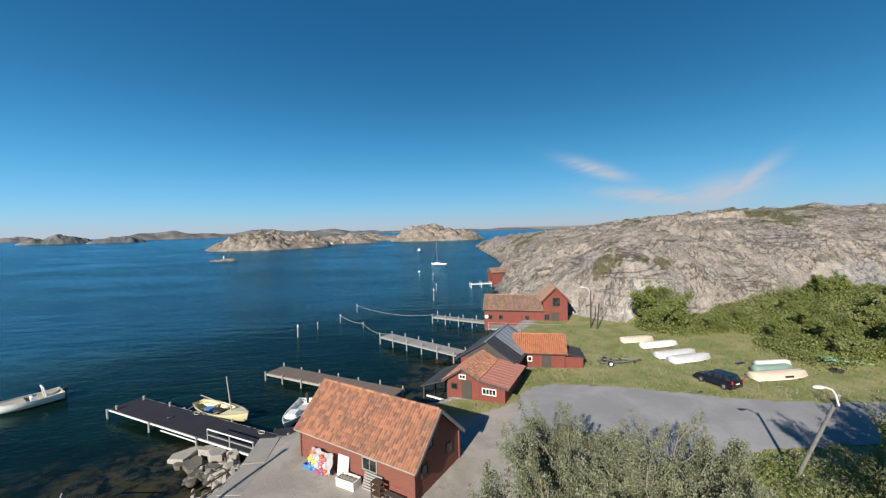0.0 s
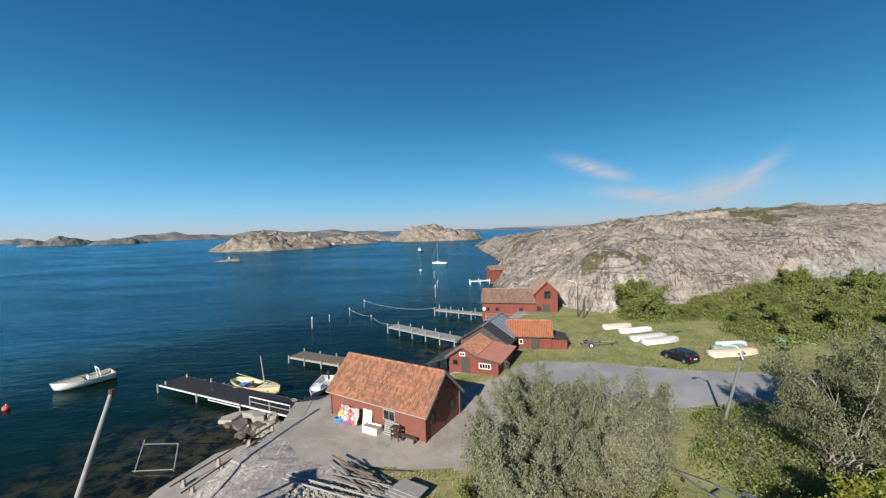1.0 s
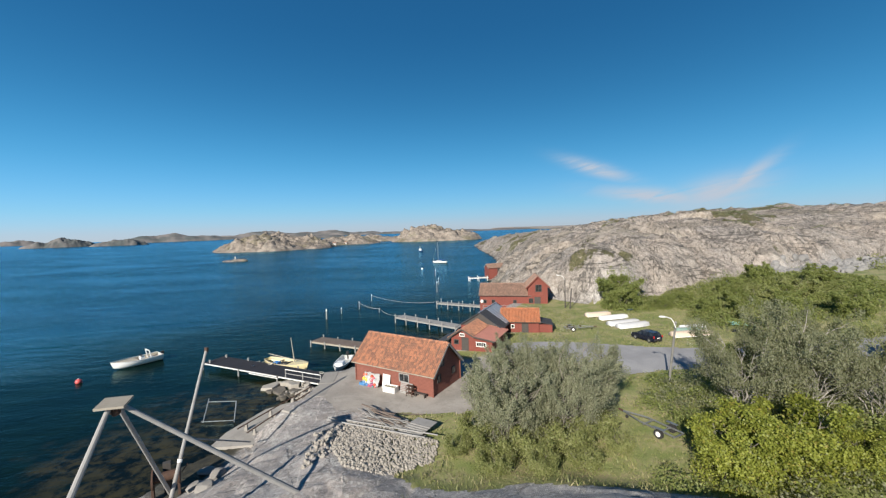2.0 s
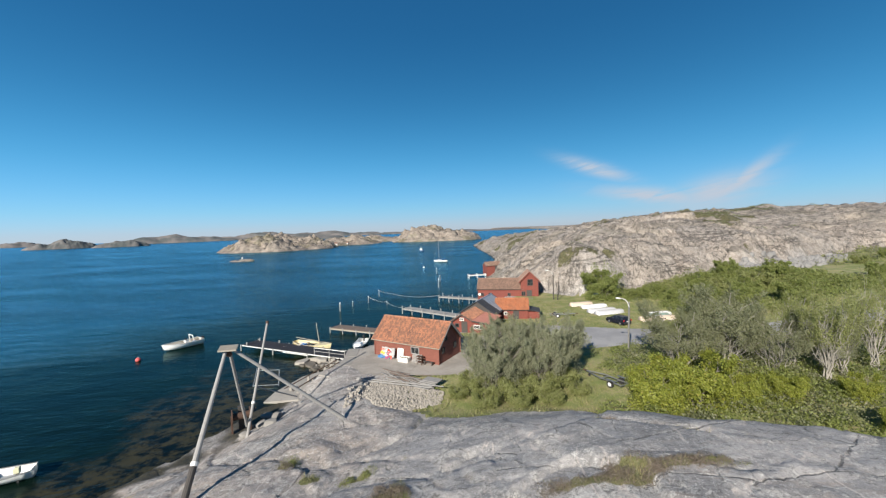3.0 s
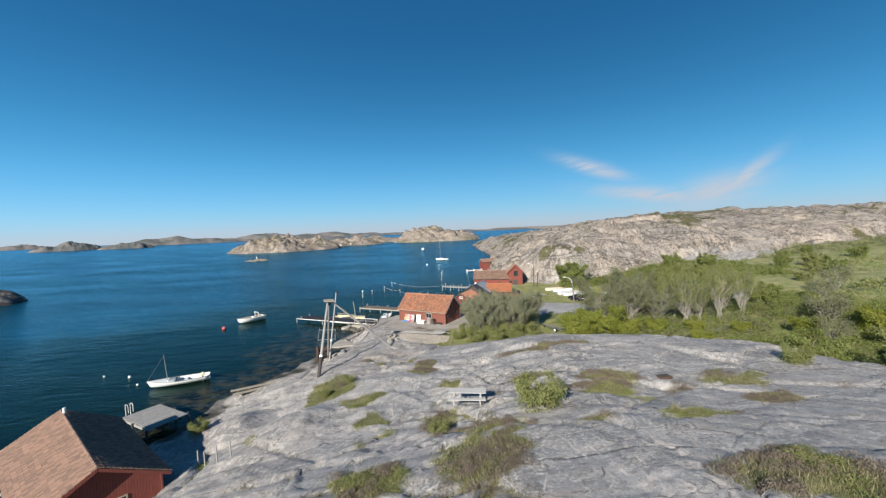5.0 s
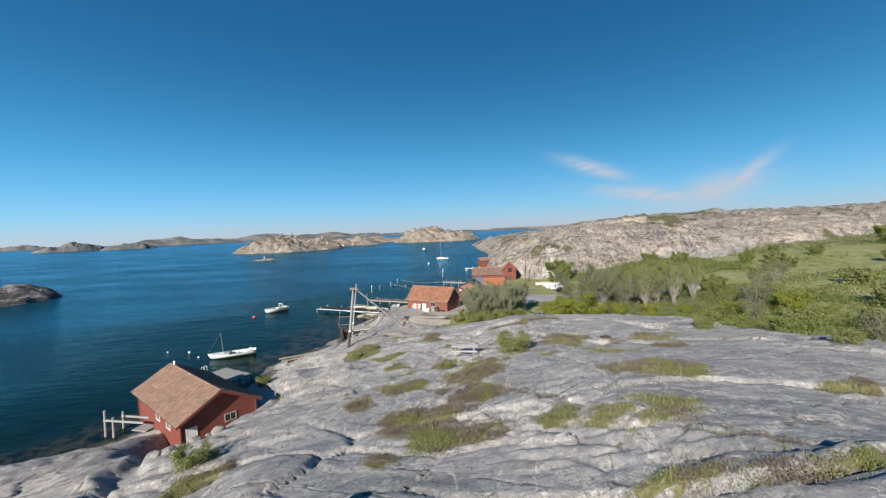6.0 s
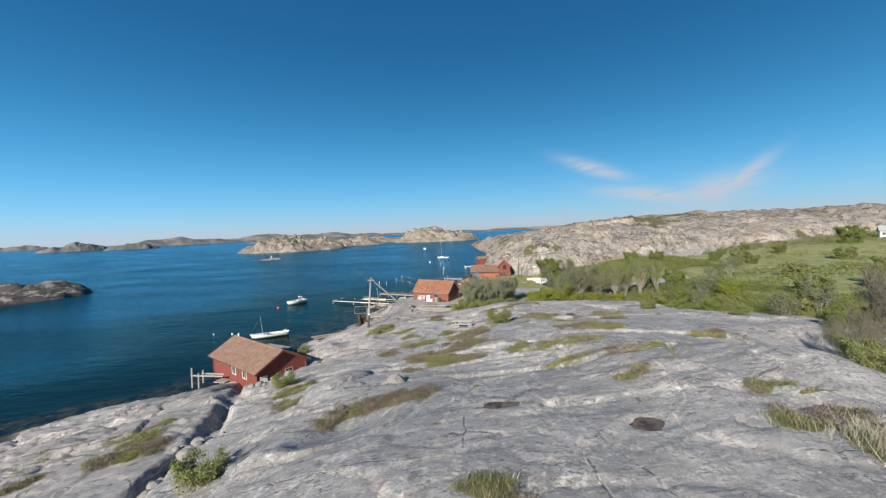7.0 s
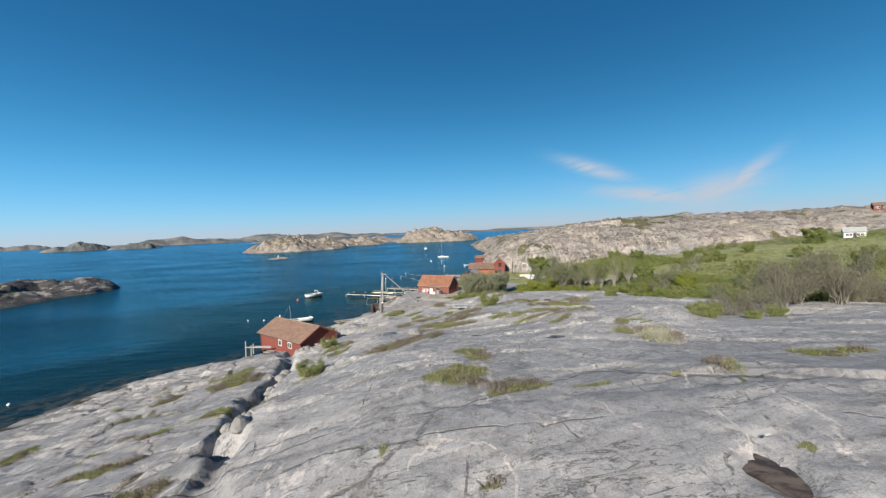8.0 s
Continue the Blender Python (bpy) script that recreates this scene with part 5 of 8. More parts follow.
# ---- jetties ----
def jetty(label, x, y, z, turn, length, width, deck, edge, post, posts, plank=0.14, deep=2.6, tall=0.55, sides=(-1, 1), name="jetty", edge_deep=0.24):
    """A plank deck on piles, from its shore end along its own +x."""
    j = thing(name, label, "jetty", pose(x, y, z, 0, 0, turn))
    bm = fresh()
    rng = random.Random(int(length * 10))
    n = int(length / plank)
    for i in range(n):
        e = rng.uniform(-0.03, 0.03)
        dz = rng.uniform(-0.008, 0.008)
        box(bm, i * plank + 0.006, -width / 2 + e, -0.05 + dz, (i + 1) * plank - 0.006, width / 2 + e, dz)
    tagged(part("planks", bm, deck, j), kind="stuff")
    for s in (-1, 1):
        part("edge_beam", box(fresh(), 0, s * width / 2 - 0.06 + s * 0.07, -0.06 - edge_deep, length, s * width / 2 + 0.06 + s * 0.07, -0.06), edge, j)
        part("stringer", box(fresh(), 0, s * width * 0.3 - 0.07, -0.33, length - 0.1, s * width * 0.3 + 0.07, -0.06), WOOD_DARK, j)
    for i in range(posts):
        u = length * (i + 0.5) / posts if posts > 1 else length * 0.5
        u = 0.35 + (length - 0.5) * i / max(1, posts - 1)
        for s in sides:
            v = s * (width / 2 + 0.20)
            part("post", pole(fresh(), (u, v, -deep), (u + rng.uniform(-0.06, 0.06), v + rng.uniform(-0.05, 0.05), tall + rng.uniform(-0.15, 0.15)), 0.11, 0.10), post, j)
    return j


j = jetty("dark jetty with white edge beams and a handrail beside the quay", -14.8, 33.0, 0.95, 154.5, 22.6, 3.1, WOOD_TAR, WHITE, WOOD_GREY, 4, 0.16, 2.4, 0.12, edge_deep=0.11)
for k, (a, b) in enumerate((((0.6, 1.55, 1.0), (6.4, 1.55, 1.0)), ((0.6, 1.55, 0.5), (6.4, 1.55, 0.5)), ((7.4, 2.0, -0.15), (12.6, 2.0, -0.15)))):
    part("rail", beam(fresh(), a, b, 0.09, 0.07), WHITE if k != 1 else WOOD_GREY, j)
for u in (0.6, 3.5, 6.4):
    part("rail_post", box(fresh(), u - 0.05, 1.5, -0.05, u + 0.05, 1.6, 1.0), WOOD_GREY, j)
for u, v in ((21.6, -1.3), (21.6, 1.3), (17.0, -1.4)):
    part("bollard", pole(fresh(), (u, v, -0.02), (u, v, 0.42), 0.11, 0.13), WOOD_GREY, j)
for u, v in ((12.5, -1.35), (3.0, -1.2)):
    bm = fresh()
    for q in range(9):
        a0, a1_ = q * 0.7, (q + 1) * 0.7
        r = 0.28 + 0.02 * q
        pole(bm, (u + r * math.cos(a0), v + 0.6 * r * math.sin(a0), 0.03 + 0.006 * q), (u + r * math.cos(a1_), v + 0.6 * r * math.sin(a1_), 0.036 + 0.006 * q), 0.03, 0.03, 5)
    part("rope_coil", bm, ROPE, j, "coil of pale mooring rope")

jetty("dark tarred landing between the jetty and the boathouse", -9.6, 36.4, 0.88, 197.0, 6.4, 3.2, WOOD_TAR, WOOD_DARK, WOOD_DARK, 2, 0.16, 2.4, 0.0)
jetty("brown plank jetty with pale edge beams behind the boathouse", -5.5, 43.4, 0.95, 153.0, 19.6, 2.7, WOOD_BROWN, WOOD_PALE, WOOD_GREY, 7, 0.16, 2.6, 0.28)
jetty("grey weathered jetty on tall piles", 2.2, 56.4, 1.25, 139.0, 16.5, 2.3, WOOD_GREY, WOOD_GREY, WOOD_GREY, 6, 0.16, 3.0, 0.5)
jetty("narrow grey jetty on piles reaching from the platform", 8.4, 74.2, 1.35, 148.5, 12.4, 1.6, WOOD_GREY, WOOD_GREY, WOOD_GREY, 5, 0.16, 3.2, 0.7)
jetty("small pale jetty at the headland boathouse", 15.2, 128.2, 1.3, 190.0, 7.0, 1.5, WOOD_GREY, WHITE, WHITE, 3, 0.2, 3.0, 0.4)
p = jetty("plank platform with a handrail in front of the long boathouse", 7.6, 69.2, 1.75, -13.5, 12.2, 2.4, WOOD_GREY, WOOD_GREY, WOOD_DARK, 5, 0.16, 3.2, 0.0, (-1,), "platform")
part("rail", beam(fresh(), (0.1, -1.3, 1.0), (12.0, -1.3, 1.0), 0.07, 0.05), WOOD_GREY, p)
part("rail", beam(fresh(), (0.1, -1.3, 0.55), (12.0, -1.3, 0.55), 0.06, 0.04), WOOD_GREY, p)
for u in (0.1, 3.0, 6.0, 9.0, 12.0):
    part("rail_post", box(fresh(), u - 0.05, -1.36, -0.2, u + 0.05, -1.26, 1.05), WOOD_GREY, p)
p = jetty("grey plank landing with a white ladder beside the cottage", -30.9, -8.7, 1.2, 150.0, 6.0, 3.6, WOOD_GREY, WOOD_GREY, WOOD_DARK, 3, 0.16, 2.4, 0.0)
for v in (0.5, 0.95):
    pts = [Vector((6.9 + 0.32 * math.cos(q), v, 0.55 + 0.32 * math.sin(q))) for q in [math.pi * k / 8 for k in range(9)]]
    bm = pole(fresh(), (6.58, v, 0), (6.58, v, 0.56), 0.03)
    pole(bm, (7.22, v, -1.6), (7.22, v, 0.56), 0.03)
    for a, b in zip(pts, pts[1:]):
        pole(bm, a, b, 0.03)
    part("ladder_rail", bm, WHITE, p, "white bent ladder rail")
j = thing("jetty", "small landing of squared timbers below the cottage", "jetty", pose(-34.4, -21.3, 1.5, 0, 0, 165))
for v in (-0.9, 0.9):
    part("beam", beam(fresh(), (-1.2, v, 0.4 if v > 0 else 0.0), (4.2, v, 0.2 if v > 0 else -0.15), 0.14, 0.18), WOOD_GREY, j)
for u, v, top in ((4.1, -0.9, 0.35), (4.1, 0.9, 1.25), (3.0, 0.9, 0.6), (0.3, -0.9, 0.4)):
    part("post", pole(fresh(), (u, v, -2.4), (u - 0.1, v, top), 0.13, 0.11), WOOD_GREY, j)
part("deck", box(fresh(), -1.2, -0.8, -0.62, 0.6, 0.8, -0.53), WOOD_GREY, j)

# mooring stakes, marks and lines
STAKES = ((-27.0, 71.9, 2.3, 0.16), (-25.1, 77.4, 1.5, 0.09), (-21.9, 82.2, 1.9, 0.08), (-20.7, 92.8, 1.9, 0.08), (-3.0, 104.9, 3.4, 0.10), (-2.6, 121.1, 2.4, 0.09), (-4.2, 146.6, 2.8, 0.10), (-16.2, 77.5, 1.2, 0.07))
for x, y, h, r in STAKES:
    st = thing("mooring_stake", "pale wooden mooring stake standing in the sea", "stake", pose(x, y, 0), "mooring stakes")
    part("shaft", pole(fresh(), (0, 0, -3.5), (0.03 * h, 0, h * 0.8), r, r * 0.9), WOOD_GREY, st)
    part("cap", pole(fresh(), (0.03 * h, 0, h * 0.8), (0.04 * h, 0, h), r * 0.95, r * 0.5), WHITE, st, "white-painted top")


def line(name, label, a, b, sag, r=0.035, mat=ROPE):
    a, b = Vector(a), Vector(b)
    bm = fresh()
    pts = [a.lerp(b, k / 14) - Vector((0, 0, sag * 4 * (k / 14) * (1 - k / 14))) for k in range(15)]
    for p0, p1 in zip(pts, pts[1:]):
        pole(bm, p0, p1, r, r, 5)
    return tagged(part(name, bm, mat), label, "rope")


ROPES = "pale mooring rope sagging between the stakes"
line("mooring_rope", ROPES, (-20.6, 92.8, 1.6), (-2.2, 81.0, 1.5), 1.0, 0.02)
line("mooring_rope", ROPES, (-21.8, 82.2, 1.6), (-16.2, 77.5, 0.9), 0.4, 0.02)
line("mooring_rope", ROPES, (-16.2, 77.5, 0.9), (-10.0, 67.5, 1.4), 0.7, 0.02)
line("mooring_rope", "pale mooring rope from the dark jetty to the cream boat", (-27.6, 38.4, 1.2), (-27.3, 43.0, 0.8), 0.25, 0.035)

for x, y, r, m, lab in ((-50.5, 37.4, 0.40, "red", "round red mooring buoy afloat"), (-48.6, 8.6, 0.22, "white", "round white mooring buoy afloat"), (-45.0, 5.4, 0.16, "white", "round white mooring buoy afloat"),
                        (-53.0, 9.4, 0.14, "white", "round white mooring buoy afloat"), (-11.1, 176.9, 0.5, "white", "round white mooring buoy afloat"), (-61.6, -38.1, 0.22, "white", "round white mooring buoy afloat")):
    mat = paint(m + "_buoy_plastic", (0.62, 0.10, 0.095) if m == "red" else (0.8, 0.8, 0.78), 0.35, 0.15)
    b = thing("mooring_buoy", lab, "buoy", pose(x, y, 0), "mooring buoys")
    part("float", ball(fresh(), (0, 0, r * 0.45), r, 0.92), mat, b, shade=True)
    bm = pole(fresh(), (0, 0, r * 1.25), (0, 0, r * 1.6), r * 0.13)
    part("eye", bm, WHITE, b)


# ---- boats ----
def hull_rings(length, beam_, deep, sheer, n=17, k=9, bow=0.75, stern=0.75, keel=0.0, rocker=0.12, full=0.75):
    """Cross-sections of a hull from stern to bow; x ahead."""
    rings = []
    for i in range(n):
        s = i / (n - 1)
        w = beam_ / 2 * (1 - max(0, (s - 0.42) / 0.58) ** (1.6 + bow)) * (1 - (1 - stern) * max(0, (0.42 - s) / 0.42) ** 1.8)
        w = max(w, 0.012)
        z1 = deep + sheer * (max(0, s - 0.35) / 0.65) ** 2 + sheer * 0.35 * (max(0, 0.35 - s) / 0.35) ** 2
        z0 = -keel + rocker * max(0, (s - 0.6) / 0.4) ** 2.2 * deep * 2.2
        z0 = min(z0, z1 - 0.05)
        x = -length / 2 + length * s
        ring = []
        for q in range(k):
            a = q / (k - 1)
            ring.append((x + 0.10 * length * max(0, s - 0.85) / 0.15 * (a - 1) * 0.6, w * a ** 0.01 * (math.sin(a * math.pi / 2) ** full), z0 + (z1 - z0) * (1 - math.cos(a * math.pi / 2)) ** 0.8))
        rings.append(ring)
    return rings


def loft(bm, rings, mirror=True, flip=False):
    """Skins both sides of the rings, closing the stern."""
    for s in (1, -1) if mirror else (1,):
        vs = [[bm.verts.new((x, s * y, z)) for x, y, z in r] for r in rings]
        for a, b in zip(vs, vs[1:]):
            for i in range(len(a) - 1):
                bm.faces.new((a[i], b[i], b[i + 1], a[i + 1]))
        if s == 1:
            first = vs[0]
        else:
            bm.faces.new(first + vs[0][::-1])
    bmesh.ops.remove_doubles(bm, verts=bm.verts, dist=0.004)
    return bm


def hull(boat, length, beam_, deep, sheer, material, wall=0.05, rim=None, lining=None, **kw):
    rings = hull_rings(length, beam_, deep, sheer, **kw)
    outer = part("hull", loft(fresh(), rings), material, boat, shade=True)
    inner = [[(x, max(0.004, y - wall), max(z, 0.18)) for x, y, z in r] for r in rings[:-1]]
    part("inner_hull", loft(fresh(), inner), lining or material, boat, shade=True)
    top = [r[-1] for r in rings]
    for s in (1, -1):
        bm = fresh()
        for a, b in zip(top, top[1:]):
            beam(bm, (a[0], s * a[1], a[2] + 0.01), (b[0], s * b[1], b[2] + 0.01), 0.09, 0.05)
        part("gunwale", bm, rim or material, boat)
    return rings


def outboard(boat, x, y, z, material):
    bm = box(fresh(), x - 0.42, y - 0.17, z + 0.25, x + 0.02, y + 0.17, z + 0.75, 0.06)
    eng = part("outboard_motor", bm, material, boat, "outboard motor on the transom")
    part("shaft", box(fresh(), x - 0.26, y - 0.06, z - 0.7, x - 0.12, y + 0.06, z + 0.26), RUBBER, eng)


# cream double-ended wooden boat
b = thing("wooden_boat", "cream wooden boat with a short mast moored at the dark jetty", "boat", pose(-23.6, 40.9, 0.0, 0, 0, -27.0))
hull(b, 8.2, 2.6, 0.78, 0.45, CREAM, 0.08, WOOD_PALE, bow=0.5, stern=0.45)
part("sole", box(fresh(), -3.0, -0.75, 0.20, 2.6, 0.75, 0.26), WOOD_BROWN, b)
for u in (-1.9, -0.2):
    part("thwart", box(fresh(), u - 0.16, -1.05, 0.55, u + 0.16, 1.05, 0.61), WOOD_PALE, b)
bm = fresh()
rings = hull_rings(8.2, 2.55, 0.78, 0.45, bow=0.5, stern=0.45)
for s in (1, -1):
    edge = [(r[-1][0], s * r[-1][1], r[-1][2]) for r in rings[10:]]
    vs = [bm.verts.new(q) for q in edge]
    mid = [bm.verts.new((q[0], 0, q[2] + 0.06)) for q in edge]
    for i in range(len(vs) - 1):
        bm.faces.new((vs[i], vs[i + 1], mid[i + 1], mid[i]))
part("foredeck", bm, CREAM, b)
part("mast", pole(fresh(), (1.55, 0, 0.2), (0.95, 0.0, 4.4), 0.075, 0.05), WOOD_PALE, b)
part("boom", pole(fresh(), (1.45, 0.1, 1.25), (-4.4, 0.5, 1.35), 0.07, 0.05), WOOD_PALE, b)
part("engine_box", box(fresh(), -0.9, -0.35, 0.26, 0.3, 0.35, 0.72, 0.03), RUBBER, b, "black engine box")
part("fish_box", box(fresh(), -2.5, -0.5, 0.26, -1.6, 0.25, 0.62, 0.02), paint("blue_plastic", (0.06, 0.22, 0.55), 0.45, 0.2), b, "blue plastic fish box")
part("tiller", beam(fresh(), (-3.7, 0, 0.85), (-2.6, 0.2, 0.95), 0.05), WOOD_PALE, b)

# open white motor boat at its buoy
b = thing("motor_boat", "white open motor boat with a windscreen hoop riding at its mooring", "boat", pose(-47.9, 44.3, 0.0, 0, 0, 234.0))
BUFF = worn("buff_deck", (0.48, 0.43, 0.34), (0.36, 0.32, 0.25), 0.7)
hull(b, 6.3, 2.75, 0.95, 0.26, GELCOAT, 0.16, WHITE, BUFF, bow=0.9, stern=0.95, full=0.5)
part("deck", box(fresh(), -2.9, -1.0, 0.20, 0.6, 1.0, 0.46), BUFF, b)
part("console", box(fresh(), -1.0, -0.40, 0.34, -0.4, 0.40, 1.15, 0.05), GELCOAT, b)
part("windscreen", box(fresh(), -0.62, -0.42, 1.15, -0.58, 0.42, 1.60), GLASS, b)
bm = fresh()
for s in (-1, 1):
    pole(bm, (-1.7, s * 0.90, 0.55), (-1.45, s * 0.75, 1.95), 0.075)
pole(bm, (-1.45, -0.75, 1.95), (-1.45, 0.75, 1.95), 0.075)
part("hoop", bm, WHITE, b, "white hoop")
part("seat", box(fresh(), -2.3, -0.7, 0.27, -1.7, 0.7, 0.72, 0.05), GELCOAT, b)
bm = fresh()
rings = hull_rings(6.3, 2.45, 0.95, 0.26, bow=0.9, stern=0.95, full=0.5)
for s in (1, -1):
    edge = [(r[-1][0], s * r[-1][1], r[-1][2] - 0.04) for r in rings[8:]]
    vs, mid = [bm.verts.new(q) for q in edge], [bm.verts.new((q[0], 0, q[2] + 0.03)) for q in edge]
    for i in range(len(vs) - 1):
        bm.faces.new((vs[i], vs[i + 1], mid[i + 1], mid[i]))
part("foredeck", bm, BUFF, b, "buff foredeck")
outboard(b, -3.2, 0, 0.55, RUBBER)

# white sailing dinghy with an outboard
b = thing("sailing_boat", "small white sailing boat with a short mast at its mooring", "boat", pose(-39.1, 5.2, 0.0, 0, 0, 203.5))
hull(b, 7.3, 2.35, 0.72, 0.30, GELCOAT, 0.10, WOOD_GREY, bow=0.6, stern=0.6)
bm = fresh()
rings = hull_rings(7.3, 2.25, 0.72, 0.30, bow=0.6, stern=0.6)
for s in (1, -1):
    edge = [(r[-1][0], s * r[-1][1], r[-1][2]) for r in rings[9:]]
    vs, mid = [bm.verts.new(q) for q in edge], [bm.verts.new((q[0], 0, q[2] + 0.05)) for q in edge]
    for i in range(len(vs) - 1):
        bm.faces.new((vs[i], vs[i + 1], mid[i + 1], mid[i]))
part("foredeck", bm, GELCOAT, b)
part("cockpit", box(fresh(), -2.6, -0.6, 0.20, 0.2, 0.6, 0.27), worn("grey_cockpit", (0.30, 0.32, 0.33), (0.22, 0.23, 0.24), 0.6), b)
part("thwart", box(fresh(), -1.0, -0.9, 0.48, -0.6, 0.9, 0.55), GELCOAT, b)
part("spray_hood", box(fresh(), 0.2, -0.62, 0.5, 1.2, 0.62, 0.98, 0.12), worn("grey_canvas", (0.20, 0.24, 0.27), (0.14, 0.16, 0.18), 0.9), b, "grey canvas hood")
part("mast", pole(fresh(), (1.3, 0, 0.5), (1.55, 0, 4.3), 0.055, 0.04), STEEL, b)
part("stay", pole(fresh(), (1.55, 0, 4.2), (3.75, 0, 0.8), 0.014, 0.014, 5), STEEL, b)
outboard(b, -2.7, 0.55, 0.55, paint("cream_motor_cover", (0.60, 0.58, 0.40), 0.4, 0.2))

# white boat on the slip beside the large boathouse
b = thing("motor_boat", "white small boat moored at the boathouse corner", "boat", pose(-15.6, 40.3, 0.0, 0, 0, 268.0))
hull(b, 6.2, 2.0, 0.65, 0.25, GELCOAT, 0.10, GELCOAT, bow=0.7, stern=0.85)
part("cuddy", box(fresh(), 0.2, -0.6, 0.5, 1.7, 0.6, 1.05, 0.15), GELCOAT, b)
part("sole", box(fresh(), -2.4, -0.7, 0.18, 0.3, 0.7, 0.25), worn("pale_deck", (0.5, 0.5, 0.48), (0.4, 0.4, 0.38), 0.6), b)
outboard(b, -2.8, 0, 0.6, RUBBER)

# yacht and a cabin boat further out
b = thing("sailing_yacht", "white sailing yacht with a tall bare mast at anchor", "boat", pose(-2.7, 208.0, 0.0, 0, 0, 160.0))
hull(b, 8.5, 2.8, 0.95, 0.3, GELCOAT, 0.3, GELCOAT, bow=0.7, stern=0.7)
part("cabin", box(fresh(), -0.8, -0.9, 0.7, 2.2, 0.9, 1.45, 0.2), GELCOAT, b)
part("mast", pole(fresh(), (0.9, 0, 1.0), (0.9, 0, 12.2), 0.10, 0.07), STEEL, b)
part("boom", pole(fresh(), (0.85, 0, 2.0), (-3.0, 0, 2.0), 0.13, 0.10), paint("blue_sail_cover", (0.03, 0.06, 0.18), 0.8, 0.2), b, "boom with its furled blue cover")
part("stay", pole(fresh(), (0.9, 0, 12.0), (4.2, 0, 1.2), 0.03, 0.03, 5), STEEL, b)
b = thing("cabin_boat", "small white and blue cabin boat under way offshore", "boat", pose(-20.6, 337.0, 0.0, 0, 0, 120.0))
hull(b, 7.0, 2.6, 0.9, 0.4, paint("blue_hull", (0.05, 0.12, 0.3), 0.35, 0.1), 0.3, WHITE)
part("wheelhouse", box(fresh(), -0.6, -0.8, 0.8, 1.4, 0.8, 2.6, 0.12), WHITE, b)
part("mast", pole(fresh(), (0.4, 0, 2.6), (0.4, 0, 4.6), 0.05), WHITE, b)

# overturned skiffs along the lawn
def skiff(label, x, y, turn, length, beam_, material, stripe=None, roll=180):
    z = gz(x, y)
    s = thing("skiff", label, "boat", pose(x, y, z + 0.78, roll, 0, turn), "overturned skiffs")
    rings = hull_rings(length, beam_, 0.62, 0.14, n=13, k=8, bow=0.6, stern=0.8)
    part("hull", loft(fresh(), rings), material, s, shade=True)
    part("keel", beam(fresh(), (-length * 0.47, 0, -0.02), (length * 0.36, 0, -0.02), 0.06, 0.08), WOOD_GREY, s)
    top = [r[-1] for r in rings]
    for sg in (1, -1):
        bm = fresh()
        for a, b in zip(top, top[1:]):
            beam(bm, (a[0], sg * a[1], a[2]), (b[0], sg * b[1], b[2]), 0.07, 0.06)
        part("gunwale", bm, stripe or WOOD_GREY, s)
    for u in (-length * 0.25, length * 0.2):
        bm = beam(fresh(), (u, -beam_ * 0.55, 0.70), (u, beam_ * 0.55, 0.70), 0.10, 0.10)
        part("trestle", bm, WOOD_DARK, s)
    return s


PEACH = paint("faded_peach_paint", (0.60, 0.48, 0.38), 0.6, 0.3)
GREYB = paint("grey_boat_paint", (0.50, 0.50, 0.51), 0.55, 0.3)
GREENB = paint("faded_green_paint", (0.19, 0.28, 0.24), 0.6, 0.3)
skiff("overturned skiff with faded peach bottom paint on the lawn", 26.9, 55.3, 8, 5.0, 1.6, PEACH, WHITE)
skiff("overturned white skiff on the lawn", 28.6, 52.7, 12, 5.6, 1.6, GELCOAT)
skiff("overturned grey-bottomed skiff on the lawn", 28.6, 48.9, 13, 6.0, 1.7, GREYB, WHITE)
skiff("overturned pale grey skiff with white sides on the lawn", 29.3, 47.1, 14, 6.0, 1.7, GREYB, GELCOAT)
skiff("overturned white skiff beside the rough grass", 37.0, 44.3, 4, 4.2, 1.5, GELCOAT)
skiff("overturned green skiff beside the rough grass", 35.8, 43.0, 4, 4.6, 1.5, GREENB)
sk = skiff("overturned skiff with a peach bottom and white sides", 35.0, 41.2, 6, 6.6, 1.9, PEACH, GELCOAT)
bm = fresh()
for i in range(4):
    box(bm, -0.3 + 0.25 * i, 0.90, 0.28, -0.12 + 0.25 * i, 0.965, 0.46)
part("lettering_bars", bm, RUBBER, sk, "dark unreadable lettering on the side")

# dinghy pulled apart on the rocks
w = thing("boat_wreck", "broken white boat skeleton lying along the shore rocks", "boat", pose(-25.3, 0.3, 0.95, 0, 4, 40))
for v, h in ((-0.55, 0.0), (0.55, 0.12)):
    part("side_plank", beam(fresh(), (-3.6, v, h), (3.6, v * 0.5, h + 0.15), 0.05, 0.24), WOOD_PALE, w)
for i in range(5):
    part("rib", beam(fresh(), (-3.0 + 1.3 * i, -0.55, -0.1), (-2.8 + 1.3 * i, 0.5, 0.0), 0.07, 0.05), WOOD_PALE, w)
part("bottom_board", box(fresh(), -3.2, -0.38, -0.16, 1.4, 0.36, -0.12), WOOD_GREY, w)


